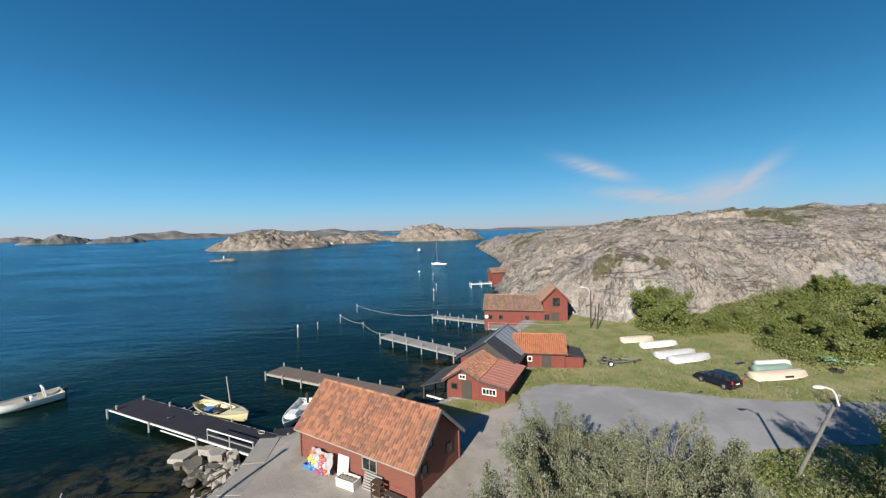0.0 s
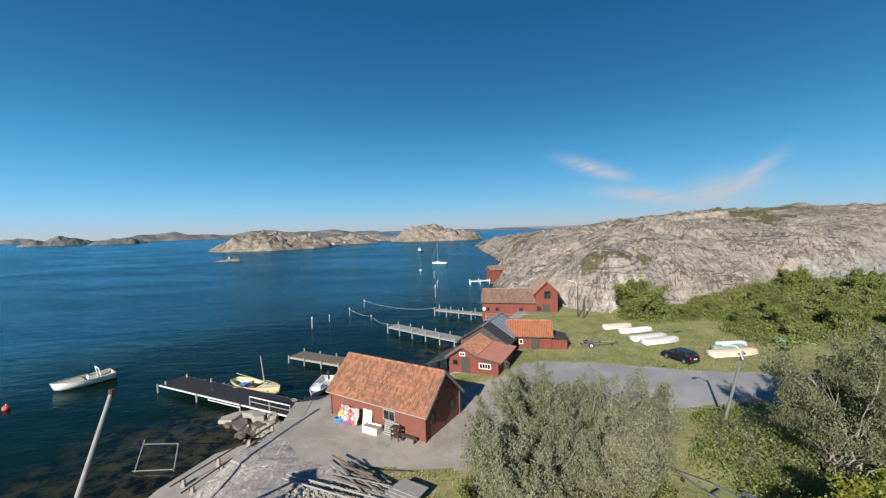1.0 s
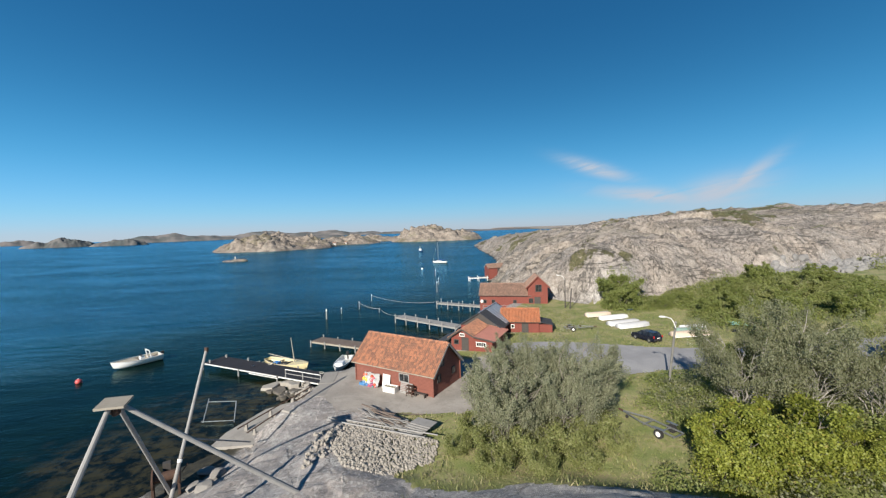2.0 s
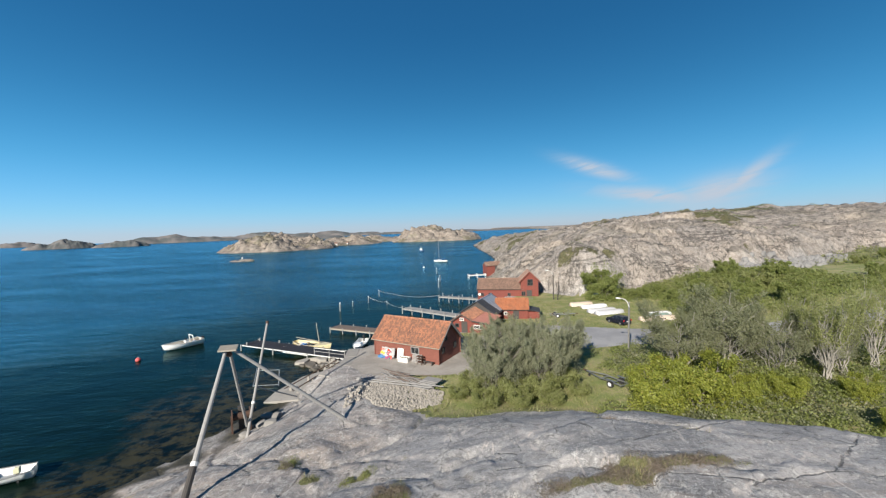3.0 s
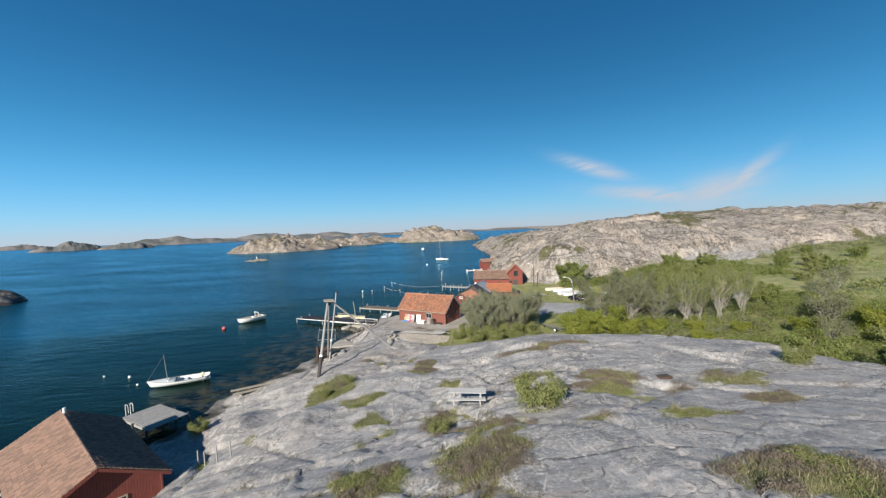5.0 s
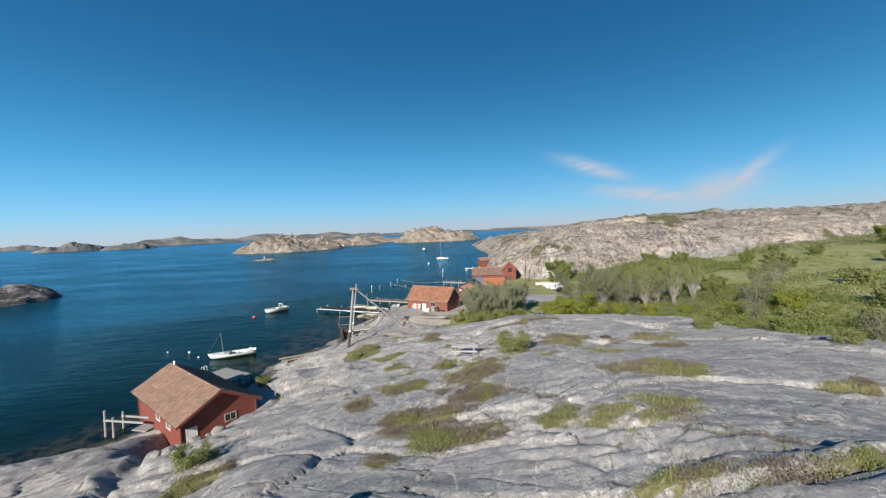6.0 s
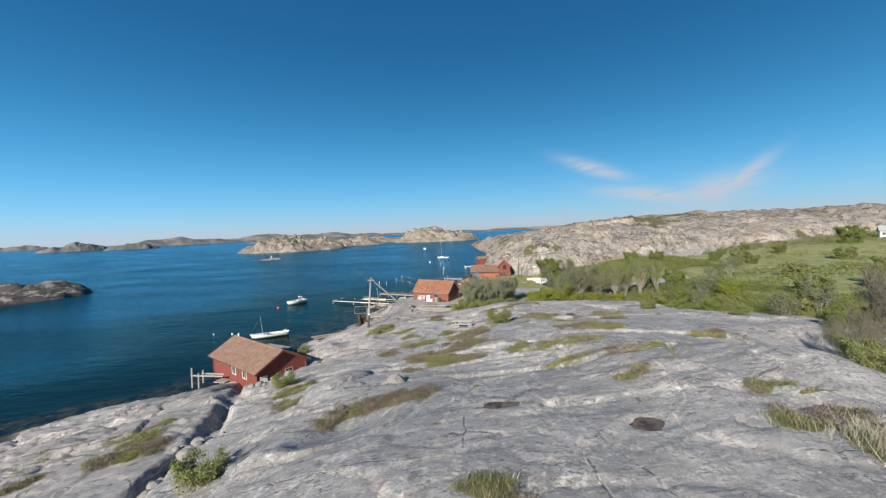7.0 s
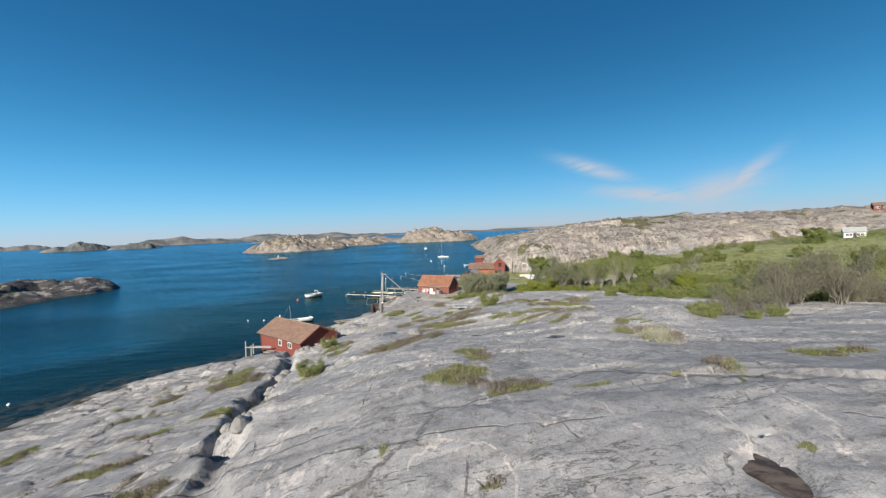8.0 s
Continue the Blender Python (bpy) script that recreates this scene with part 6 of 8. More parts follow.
# ---- the derrick on the rocks ----
d = thing("derrick", "weathered timber tripod derrick with a square top plate", "derrick", pose(0, 0, 0))
TOP = Vector((-17.7, 4.3, 10.75))
FEET = ((-17.4, -2.6, gz(-17.4, -2.6) - 0.15), (-10.2, 8.6, gz(-10.2, 8.6) - 0.15), (-20.3, 11.4, 1.3))
for i, f in enumerate(FEET):
    f = Vector(f)
    tip = TOP + Vector(((-0.1, -0.15, 0), (0.35, 0.05, -0.05), (-0.05, 0.2, 0))[i])
    part("leg", pole(fresh(), f, tip, (0.20, 0.17, 0.13)[i], 0.12, 10), WOOD_GREY, d)
    if i < 1:
        part("shoe", pole(fresh(), f + (tip - f) * 0.0, f + (tip - f) * 0.25, 0.215, 0.21, 10), WOOD_DARK, d, "dark tarred foot of the leg")
        part("band", pole(fresh(), f + (tip - f) * 0.25, f + (tip - f) * 0.275, 0.222, 0.222, 10), WHITE, d, "pale band")
bm = box(fresh(), -0.62, -0.66, 0.0, 0.62, 0.66, 0.12)
bm.transform(Matrix.Translation(TOP + Vector((0, 0, 0.02))) @ pose(0, 0, 0, 2, 3, 20))
part("top_plate", bm, WOOD_PALE, d)
part("hook_block", ball(fresh(), TOP + Vector((0, 0.05, -0.35)), 0.24, 1.2), RUST, d)

ms = thing("derrick_mast", "leaning weathered derrick mast with an iron cap and thin stays", "derrick", pose(0, 0, 0))
F2, T2 = Vector((-19.9, 10.4, gz(-19.9, 10.4) - 0.2)), Vector((-19.7, 15.6, 10.25))
part("mast", pole(fresh(), F2, T2, 0.14, 0.10, 10), WOOD_GREY, ms)
part("band", pole(fresh(), F2.lerp(T2, 0.28), F2.lerp(T2, 0.30), 0.17, 0.17, 10), WHITE, ms)
part("cap", pole(fresh(), T2 - Vector((0, 0.05, 0.25)), T2 + Vector((0, 0.02, 0.12)), 0.14, 0.16, 8), RUST, ms, "rusty iron cap")
part("strut", pole(fresh(), F2.lerp(T2, 0.42), (-18.2, 18.6, 1.0), 0.06, 0.06, 6), WOOD_GREY, ms)

wn_ = thing("winch", "rusty iron winch with gear wheels at the foot of the mast", "winch", pose(-21.6, 12.9, 0.75, 0, 0, 30))
part("drum", pole(fresh(), (-0.8, 0, 0.9), (0.8, 0, 0.9), 0.34, 0.34, 14), RUST, wn_)
for s in (-0.85, 0.75):
    part("gear_wheel", pole(fresh(), (s, 0, 0.9), (s + 0.10, 0, 0.9), 0.72, 0.72, 20), RUST, wn_)
    part("bracket", box(fresh(), s - 0.08, -0.3, -0.6, s + 0.08, 0.3, 0.95), RUST, wn_)
part("crank", beam(fresh(), (0.95, 0, 0.9), (1.35, 0.1, 1.35), 0.06), RUST, wn_)
part("post", box(fresh(), -0.25, 0.5, -0.8, 0.25, 0.9, 1.6), WOOD_DARK, wn_)

# slipway rails and a bent frame standing in the shallows
fr = thing("iron_stand", "thin grey iron stand standing in the shallow water", "frame", pose(-24.4, 24.3, 0.0))
for a, b in (((-1.65, -0.2, -0.8), (-1.62, 1.6, 2.0)), ((1.7, -0.2, -0.8), (1.4, 1.3, 1.75)), ((-1.62, 1.45, 1.7), (1.4, 1.3, 1.75)), ((-1.64, 0.1, 0.2), (1.66, 0.1, 0.25))):
    part("tube", pole(fresh(), a, b, 0.05, 0.05, 6), STEEL, fr)
for k, off in enumerate((0.0, 1.3)):
    a = Vector((-20.6 + off, 21.0 - off * 0.6, 1.0))
    b_ = Vector((-15.6 + off * 0.2, 27.6 - off * 1.2, 2.32))
    r = thing("slip_rail", "rusty slipway rail bolted along the quay rock", "rail", pose(0, 0, 0), "slipway rails")
    part("rail", beam(fresh(), a, b_, 0.06, 0.10), RUST, r)
    for q in (0.1, 0.4, 0.7, 0.95):
        c = a.lerp(b_, q)
        part("bracket", box(fresh(), c.x - 0.15, c.y - 0.1, c.z - 0.7, c.x + 0.15, c.y + 0.1, c.z - 0.05), CONCRETE, r)

# quay blocks
rng = random.Random(5)


def boulder_mesh(seed, material, sub=2, hard=0.72, warp=0.05):
    r = random.Random(seed)
    bm = fresh()
    bmesh.ops.create_icosphere(bm, subdivisions=sub, radius=1.0)
    k = Vector((r.uniform(0.75, 1.2), r.uniform(0.6, 1.0), r.uniform(0.45, 0.75)))
    cuts = [Vector((r.uniform(-1, 1), r.uniform(-1, 1), r.uniform(-0.4, 1))).normalized() for _ in range(6)]
    for v in bm.verts:
        p = v.co.copy()
        for c in cuts:
            over = p.dot(c) - hard
            if over > 0:
                p -= c * over * 0.9
        p += warp * noise.noise_vector(p * 2.3 + Vector((seed, 0, 0)))
        v.co = Vector((p.x * k.x, p.y * k.y, p.z * k.z))
    me = bpy.data.meshes.new("boulder")
    bm.to_mesh(me)
    bm.free()
    me.materials.append(material)
    return me


STONES = [boulder_mesh(s, STONE) for s in range(7)]
DARK_STONES = [boulder_mesh(s + 20, STONE_DARK, 2, 0.46, 0.02) for s in range(7)]
SPLIT_STONES = [boulder_mesh(s + 40, RUBBLE, 2, 0.46, 0.02) for s in range(7)]


def boulder(x, y, size, label, group, name="boulder", z=None, meshes=STONES):
    ob = new(name, meshes[rng.randrange(7)])
    zz = gz(x, y) if z is None else z
    ob.matrix_world = pose(x, y, zz + size * 0.22, rng.uniform(-15, 15), rng.uniform(-15, 15), rng.uniform(0, 360)) @ Matrix.Diagonal((size, size, size, 1))
    return tagged(ob, label, "boulder", group)


for i in range(46):
    y = rng.choice((-68.5, -63.0, -58.0, -53.5, -50.0, -46.5)) + rng.gauss(0, 1.1)
    x = -21.3 - 0.30 * (y + 50) - 1.5 * float(grain(-21.5, y, 4, 15)) + rng.gauss(0, 0.55)
    boulder(x, y, rng.choice((0.16, 0.2, 0.26, 0.34, 0.45, 0.6)), "broken grey granite boulder lying in the cleft between slabs", "boulders in the cleft")
for i in range(9):
    boulder(rng.uniform(-24.5, -20.5), rng.uniform(-33.5, -30.0), rng.uniform(0.3, 0.6), "grey granite boulder below the cottage", "boulders below the cottage")
for i in range(110):
    k = rng.random()
    x, y = -16.2 - 4.2 * k + rng.gauss(0, 0.4), 28.6 + 2.6 * k + rng.gauss(0, 0.9)
    boulder(x, y, rng.uniform(0.2, 0.62), "broken brown-grey stone tipped against the quay", "stones at the quay", z=max(-0.1, 1.3 * (1 - k)) - 0.2, meshes=DARK_STONES if rng.random() < 0.25 + 0.6 * k else SPLIT_STONES)
for x, y, s in ((-20.4, 11.2, 0.7), (-19.6, 13.2, 0.9), (-18.8, 14.6, 0.8), (-18.6, 12.4, 0.7), (-20.2, 15.6, 0.7), (-6.9, -47.6, 0.7)):
    boulder(x, y, s, "large pale granite block at the water's edge", "shore blocks", z=max(0.0, gz(x, y)))

# quay edge: poured concrete in uneven bays, stepping down with the shore
for i, (x, y, zt, w_, l_, t_) in enumerate(((-14.5, 30.2, 2.27, 1.7, 3.6, 5), (-14.3, 26.6, 2.25, 1.7, 3.4, -1), (-15.3, 23.4, 2.15, 1.8, 3.4, -28))):
    q = thing("quay_slab", "cracked pale concrete slab along the quay edge", "slab", pose(x, y, zt, (0.5, 0.5, 2)[i], (0.5, 0.5, 1)[i], t_), "quay slabs")
    part("slab", box(fresh(), -w_ / 2, -l_ / 2, -2.4, w_ / 2, l_ / 2, 0.0, 0.06), CONCRETE, q)


# low concrete apron at the water's edge, and the flat ledge under the jetty
ap = thing("quay_apron", "low worn concrete apron sloping into the water", "slab", pose(0, 0, 0))
bm = fresh()
ring = ((-15.4, 26.4, 1.45), (-18.2, 26.6, 0.9), (-20.1, 25.8, 0.65), (-22.0, 21.6, 0.4), (-22.4, 19.4, 0.15), (-18.2, 19.0, 0.5))
up = [bm.verts.new(q) for q in ring]
dn = [bm.verts.new((q[0], q[1], -2.5)) for q in ring]
bm.faces.new(up)
for i in range(6):
    bm.faces.new((up[i], up[(i + 1) % 6], dn[(i + 1) % 6], dn[i]))
part("slab", bm, CONCRETE, ap)
for i, (x, y, r, h) in enumerate(((-22.7, 33.2, 1.5, 0.42), (-21.0, 33.8, 1.0, 0.62), (-21.0, 31.9, 1.1, 0.36), (-19.6, 33.0, 1.1, 0.72), (-18.9, 31.0, 0.8, 0.6), (-20.0, 30.6, 0.7, 0.3), (-17.8, 30.2, 0.7, 0.75), (-22.2, 32.1, 0.8, 0.3), (-18.0, 32.4, 0.7, 0.9))):
    rr = random.Random(70 + i)
    bm = fresh()
    ring = [(math.cos(q) * r * rr.uniform(0.75, 1.15), math.sin(q) * r * 0.72 * rr.uniform(0.7, 1.2)) for q in [2 * math.pi * (k + rr.uniform(-0.3, 0.3)) / 6 for k in range(6)]]
    up = [bm.verts.new((u, v, h + rr.uniform(-0.04, 0.04) + 0.05 * u - 0.07 * v)) for u, v in ring]
    dn = [bm.verts.new((u * 1.12, v * 1.15, -1.2)) for u, v in ring]
    bm.faces.new(up)
    for k in range(6):
        bm.faces.new((up[k], up[(k + 1) % 6], dn[(k + 1) % 6], dn[k]))
    bmesh.ops.bevel(bm, geom=[e for e in bm.edges if e.verts[0] in up and e.verts[1] in up], offset=0.05, segments=1, affect="EDGES")
    ob = part("ledge", bm, RUBBLE if i in (0, 1, 3, 6, 8) else STONE_DARK)
    ob.matrix_world = pose(x, y, 0, 0, 0, rr.uniform(0, 360))
    tagged(ob, "flat pale granite ledge below the jetty", "boulder", "ledges under the jetty")


# ---- heaps ----
def rubble(name, label, ring, n, lo, hi, seed, high, material=RUBBLE):
    """A heap of small stones, too many to count."""
    r = random.Random(seed)
    verts, faces = [], []
    base = fresh()
    bmesh.ops.create_icosphere(base, subdivisions=1, radius=1.0)
    bv = [v.co.copy() for v in base.verts]
    bf = [[v.index for v in f.verts] for f in base.faces]
    base.free()
    xs, ys = [p[0] for p in ring], [p[1] for p in ring]
    made = 0
    cx, cy = sum(xs) / len(xs), sum(ys) / len(ys)
    while made < n:
        x, y = r.uniform(min(xs), max(xs)), r.uniform(min(ys), max(ys))
        if not inside(np.array(x), np.array(y), ring):
            continue
        s = r.uniform(lo, hi) * r.uniform(0.6, 1.0)
        q = max(0, 1 - math.hypot((x - cx) / 4.5, (y - cy) / 3.5))
        z = gz(x, y) + high * q * r.uniform(0.55, 1.0) + s * 0.2
        m = pose(x, y, z, r.uniform(0, 360), r.uniform(0, 360), r.uniform(0, 360)) @ Matrix.Diagonal((s, s * r.uniform(0.6, 0.95), s * r.uniform(0.45, 0.8), 1))
        b0 = len(verts)
        for v in bv:
            verts.append(m @ (v * r.uniform(0.82, 1.12)))
        faces += [[b0 + i for i in f] for f in bf]
        made += 1
    return tagged(sheet(name, verts, faces, material), label, "stone heap", kind="stuff")


rubble("rubble_heap", "heap of broken pale granite rubble on the rock", [(-9.8, 19.4), (-4.2, 17.6), (-1.6, 15.2), (-1.8, 12.6), (-5.0, 10.6), (-8.2, 11.2), (-9.8, 14.0)], 3200, 0.09, 0.21, 3, 0.22)
rubble("rubble_heap", "loose pale stones along the slipway", [(-12.0, 17.0), (-9.6, 19.0), (-9.4, 13.0), (-11.0, 11.0)], 140, 0.12, 0.30, 4, 0.1)

rubble("scree", "scree of broken grey granite slabs below the hill", SCREE, 330, 0.5, 1.5, 6, 0.0, STONE_GREY)
rubble("scree", "fallen grey blocks in the bushes below the hill", [(58, 68), (66, 64), (72, 66), (68, 73)], 40, 0.4, 1.0, 7, 0.0, STONE_GREY)

pl = thing("timber_stack", "untidy stack of old grey planks and beams beside the rubble", "timber", pose(-6.2, 18.6, gz(-6.2, 18.6) + 0.15, 0, 0, -31))
for i in range(30):
    u, v = rng.gauss(0, 0.7), rng.gauss(0, 0.55)
    L_, a_ = rng.uniform(2.4, 5.8), radians(rng.gauss(0, 11))
    z = 0.08 + 0.75 * max(0, 1 - abs(v) / 1.3) * rng.random()
    dx, dy = math.cos(a_) * L_ / 2, math.sin(a_) * L_ / 2
    part("plank", beam(fresh(), (u - dx, v - dy, z + rng.uniform(-0.1, 0.1)), (u + dx, v + dy, z + rng.uniform(-0.1, 0.2)), rng.uniform(0.06, 0.15), rng.uniform(0.03, 0.06)), WOOD_GREY if i % 3 else WOOD_BROWN, pl)
for i in range(6):
    part("board", box(fresh(), 1.9 + 0.15 * i, -1.0 + 0.2 * i, 0.05 + 0.09 * i, 4.1 + 0.1 * i, 0.15 + 0.2 * i, 0.11 + 0.09 * i), WOOD_GREY, pl)
for k in range(2):
    pl2 = thing("long_pole", "long pale timber lying across the rubble", "timber", pose(0, 0, 0), "long poles")
    a = Vector((-11.6, 19.8 - 0.5 * k, gz(-11.6, 19.8) + 0.25))
    b_ = Vector((-1.6 - k, 14.9 - 0.3 * k, gz(-1.6, 14.9) + 0.75))
    part("shaft", pole(fresh(), a, b_, 0.065, 0.05), WOOD_GREY, pl2)

# ---- clutter against the boathouse wall ----
HW = pose(-5.16, 28.75, 2.2, 0, 0, -32.1)


def at_wall(u, out, z=0.0, turn=0.0):
    return HW @ pose(u, -2.7 - out, z, 0, 0, turn)


PLASTICS = {k: paint(k + "_plastic", c, 0.45, 0.2) for k, c in (("orange", (0.55, 0.11, 0.05)), ("pink", (0.55, 0.14, 0.17)), ("yellow", (0.75, 0.50, 0.06)), ("blue", (0.06, 0.19, 0.40)), ("magenta", (0.30, 0.07, 0.15)), ("clear_white", (0.62, 0.62, 0.62)), ("teal", (0.05, 0.32, 0.36)))}
bd = thing("tarpaulin", "crumpled white tarpaulin hung over a heap by the boathouse wall", "tarpaulin", at_wall(-2.5, 0.30))
bm = fresh()
fold = [[bm.verts.new((-1.15 + 0.23 * a, -0.10 - 0.055 * b + 0.07 * math.sin(a * 2.3 + b) + 0.05 * math.sin(b * 2.9 + a * 0.7), 1.42 - 0.15 * b - 0.05 * math.sin(a * 1.3) * (b == 0))) for a in range(11)] for b in range(9)]
for up, dn in zip(fold, fold[1:]):
    for a in range(10):
        bm.faces.new((up[a], up[a + 1], dn[a + 1], dn[a]))
bmesh.ops.solidify(bm, geom=bm.faces[:], thickness=0.02)
part("sheet", bm, PLASTICS["clear_white"], bd, shade=True)
SACKS = ((-3.55, 0.42, 1.05, 0.20, "orange"), (-3.25, 0.50, 1.18, 0.15, "orange"), (-3.5, 0.62, 0.72, 0.22, "yellow"), (-3.1, 0.66, 0.62, 0.20, "yellow"), (-3.4, 0.78, 0.22, 0.26, "blue"), (-2.9, 0.80, 0.20, 0.24, "blue"),
         (-2.35, 0.62, 1.12, 0.17, "orange"), (-2.1, 0.60, 0.98, 0.16, "pink"), (-2.3, 0.70, 0.70, 0.19, "pink"), (-1.95, 0.72, 0.66, 0.16, "clear_white"), (-2.2, 0.80, 0.30, 0.22, "magenta"), (-1.85, 0.78, 0.34, 0.18, "orange"),
         (-2.7, 0.66, 0.95, 0.20, "clear_white"), (-2.75, 0.76, 0.48, 0.20, "clear_white"))
for i, (u, out_, z, r, c) in enumerate(SACKS):
    bm = ball(fresh(), (0, 0, 0), r, 0.85, 2)
    for v in bm.verts:
        v.co *= 1 + 0.22 * noise.noise(v.co * 7 + Vector((i, 0, 0)))
    f = thing("sack", c.replace("_", " ") + " plastic sack in the heap by the boathouse wall", "sack", at_wall(u, out_, z, 37 * i), "plastic sacks")
    part("bag", bm, PLASTICS[c], f, shade=True)
    part("tie", pole(fresh(), (0, 0, r * 0.75), (0.02, 0, r * 1.1), r * 0.16, r * 0.24, 6), PLASTICS[c], f)
bb = thing("white_board", "plain white sheet leaning on the boathouse wall", "board", at_wall(-0.7, 0.30))
bm = box(fresh(), -0.5, -0.03, 0, 0.5, 0.03, 1.45)
bm.transform(pose(0, 0, 0, -9, 0, 0))
part("panel", bm, WHITE, bb)
for i in range(11):
    c = ("orange", "pink", "clear_white", "orange", "pink", "yellow", "teal")[i % 7]
    r = rng.uniform(0.08, 0.15)
    f = thing("float", c.replace("_", " ") + " plastic fishing float in the heap by the wall", "float", at_wall(rng.uniform(-3.8, -1.7), 0.55 + rng.uniform(0, 0.3), r), "fishing floats")
    part("ball", ball(fresh(), (0, 0, 0), r, 1.0, 2), PLASTICS[c], f, shade=True)
    part("eye", pole(fresh(), (0, 0, r * 0.9), (0, 0, r * 1.35), r * 0.2, r * 0.16, 6), RUBBER, f)
for i, (u, c, w_) in enumerate(((-3.6, "blue", 0.8), (-2.6, "magenta", 0.7))):
    f = thing("fish_box", c + " plastic fish box on the ground by the wall", "fish box", at_wall(u, 0.72), "fish boxes")
    bm = box(fresh(), -w_ / 2, -0.22, 0, w_ / 2, 0.22, 0.03)
    for a in ((-w_ / 2, -0.22, w_ / 2, -0.19), (-w_ / 2, 0.19, w_ / 2, 0.22), (-w_ / 2, -0.19, -w_ / 2 + 0.03, 0.19), (w_ / 2 - 0.03, -0.19, w_ / 2, 0.19)):
        box(bm, a[0], a[1], 0.03, a[2], a[3], 0.32)
    part("tub", bm, PLASTICS[c], f)
bx = thing("net_bin", "white open bin full of old nets beside the wall", "bin", at_wall(0.35, 0.75, 0, 4))
for a in ((-0.75, -0.4, 0.75, -0.34), (-0.75, 0.34, 0.75, 0.4), (-0.75, -0.34, -0.69, 0.34), (0.69, -0.34, 0.75, 0.34)):
    part("side", box(fresh(), a[0], a[1], 0, a[2], a[3], 0.6), WHITE, bx)
bm = fresh()
for i in range(9):
    ball(bm, (-0.5 + 0.125 * i, 0.1 * math.sin(i * 2.1), 0.45), 0.25, 0.6, 1)
part("nets", bm, worn("old_nets", (0.24, 0.22, 0.17), (0.14, 0.13, 0.10), 0.95, 8, 0.7), bx)
pa = thing("pallet", "grey wooden pallet leaning on the boathouse wall", "pallet", at_wall(2.1, 0.55))
for i in range(7):
    bm = box(fresh(), -0.75, -0.02, 0.04 + 0.16 * i, 0.75, 0.02, 0.15 + 0.16 * i)
    bm.transform(pose(0, 0, 0, -18, 0, 0))
    part("slat", bm, WOOD_GREY, pa)
rk = thing("iron_rack", "rusty iron rack standing beside the pallet", "rack", at_wall(2.9, 0.75))
for x_ in (-0.35, 0.35):
    for y_ in (-0.2, 0.2):
        part("leg", box(fresh(), x_ - 0.03, y_ - 0.03, 0, x_ + 0.03, y_ + 0.03, 1.1), RUST, rk)
for z_ in (0.3, 0.7, 1.07):
    part("shelf", box(fresh(), -0.38, -0.23, z_, 0.38, 0.23, z_ + 0.04), RUST, rk)
bn = thing("bench", "low dark bench by the boathouse corner", "bench", at_wall(4.0, 0.5))
part("seat", box(fresh(), -0.7, -0.18, 0.40, 0.7, 0.18, 0.46), WOOD_DARK, bn)
for x_ in (-0.55, 0.55):
    part("leg", box(fresh(), x_ - 0.05, -0.15, 0, x_ + 0.05, 0.15, 0.40), WOOD_DARK, bn)


# ---- picnic table ----
tx, ty = -0.7, -18.4
pt = thing("picnic_table", "weathered grey picnic table with two benches on the bare rock", "picnic table", pose(tx, ty, max(gz(tx + u, ty + v) for u in (-1.0, 0, 1.0) for v in (-0.8, 0, 0.8)) - 0.03, 0, 0, -8) @ Matrix.Diagonal((1.25, 1.15, 1.08, 1)))
for i in range(5):
    part("tabletop_plank", box(fresh(), -1.15, -0.42 + 0.17 * i, 0.72, 1.15, -0.26 + 0.17 * i, 0.765), WOOD_SILVER, pt)
for s in (-1, 1):
    for i in range(2):
        y0 = s * 0.78 - 0.15 + 0.16 * i
        part("bench_plank", box(fresh(), -1.15, y0, 0.43, 1.15, y0 + 0.145, 0.475), WOOD_SILVER, pt)
for u in (-0.8, 0.8):
    for s in (-1, 1):
        part("leg", beam(fresh(), (u, s * 0.72, 0.0), (u, s * 0.25, 0.72), 0.05, 0.12), WOOD_SILVER, pt)
    part("cross_beam", beam(fresh(), (u, -0.92, 0.40), (u, 0.92, 0.40), 0.05, 0.11), WOOD_SILVER, pt)
fh = (15.4, -17.1)
fp = thing("fire_pit", "rusty low iron fire pan sunk in the rock", "fire pit", pose(fh[0], fh[1], gz(*fh) + 0.02, 0, 0, 10))
part("rim", box(fresh(), -0.50, -0.36, -0.1, 0.50, 0.36, 0.14, 0.05), RUST, fp)
part("ash", box(fresh(), -0.40, -0.27, 0.10, 0.40, 0.27, 0.155), WOOD_DARK, fp)
for i, (x, y) in enumerate(((-20.6, -19.8), (-19.5, -20.1), (-18.4, -20.2), (-21.6, -19.0))):
    f = thing("fence_post", "thin grey post of the stair rail beside the cottage", "post", pose(x, y, gz(x, y)), "rail posts")
    part("shaft", pole(fresh(), (0, 0, -0.3), (0, 0, 1.15), 0.05), WOOD_GREY, f)

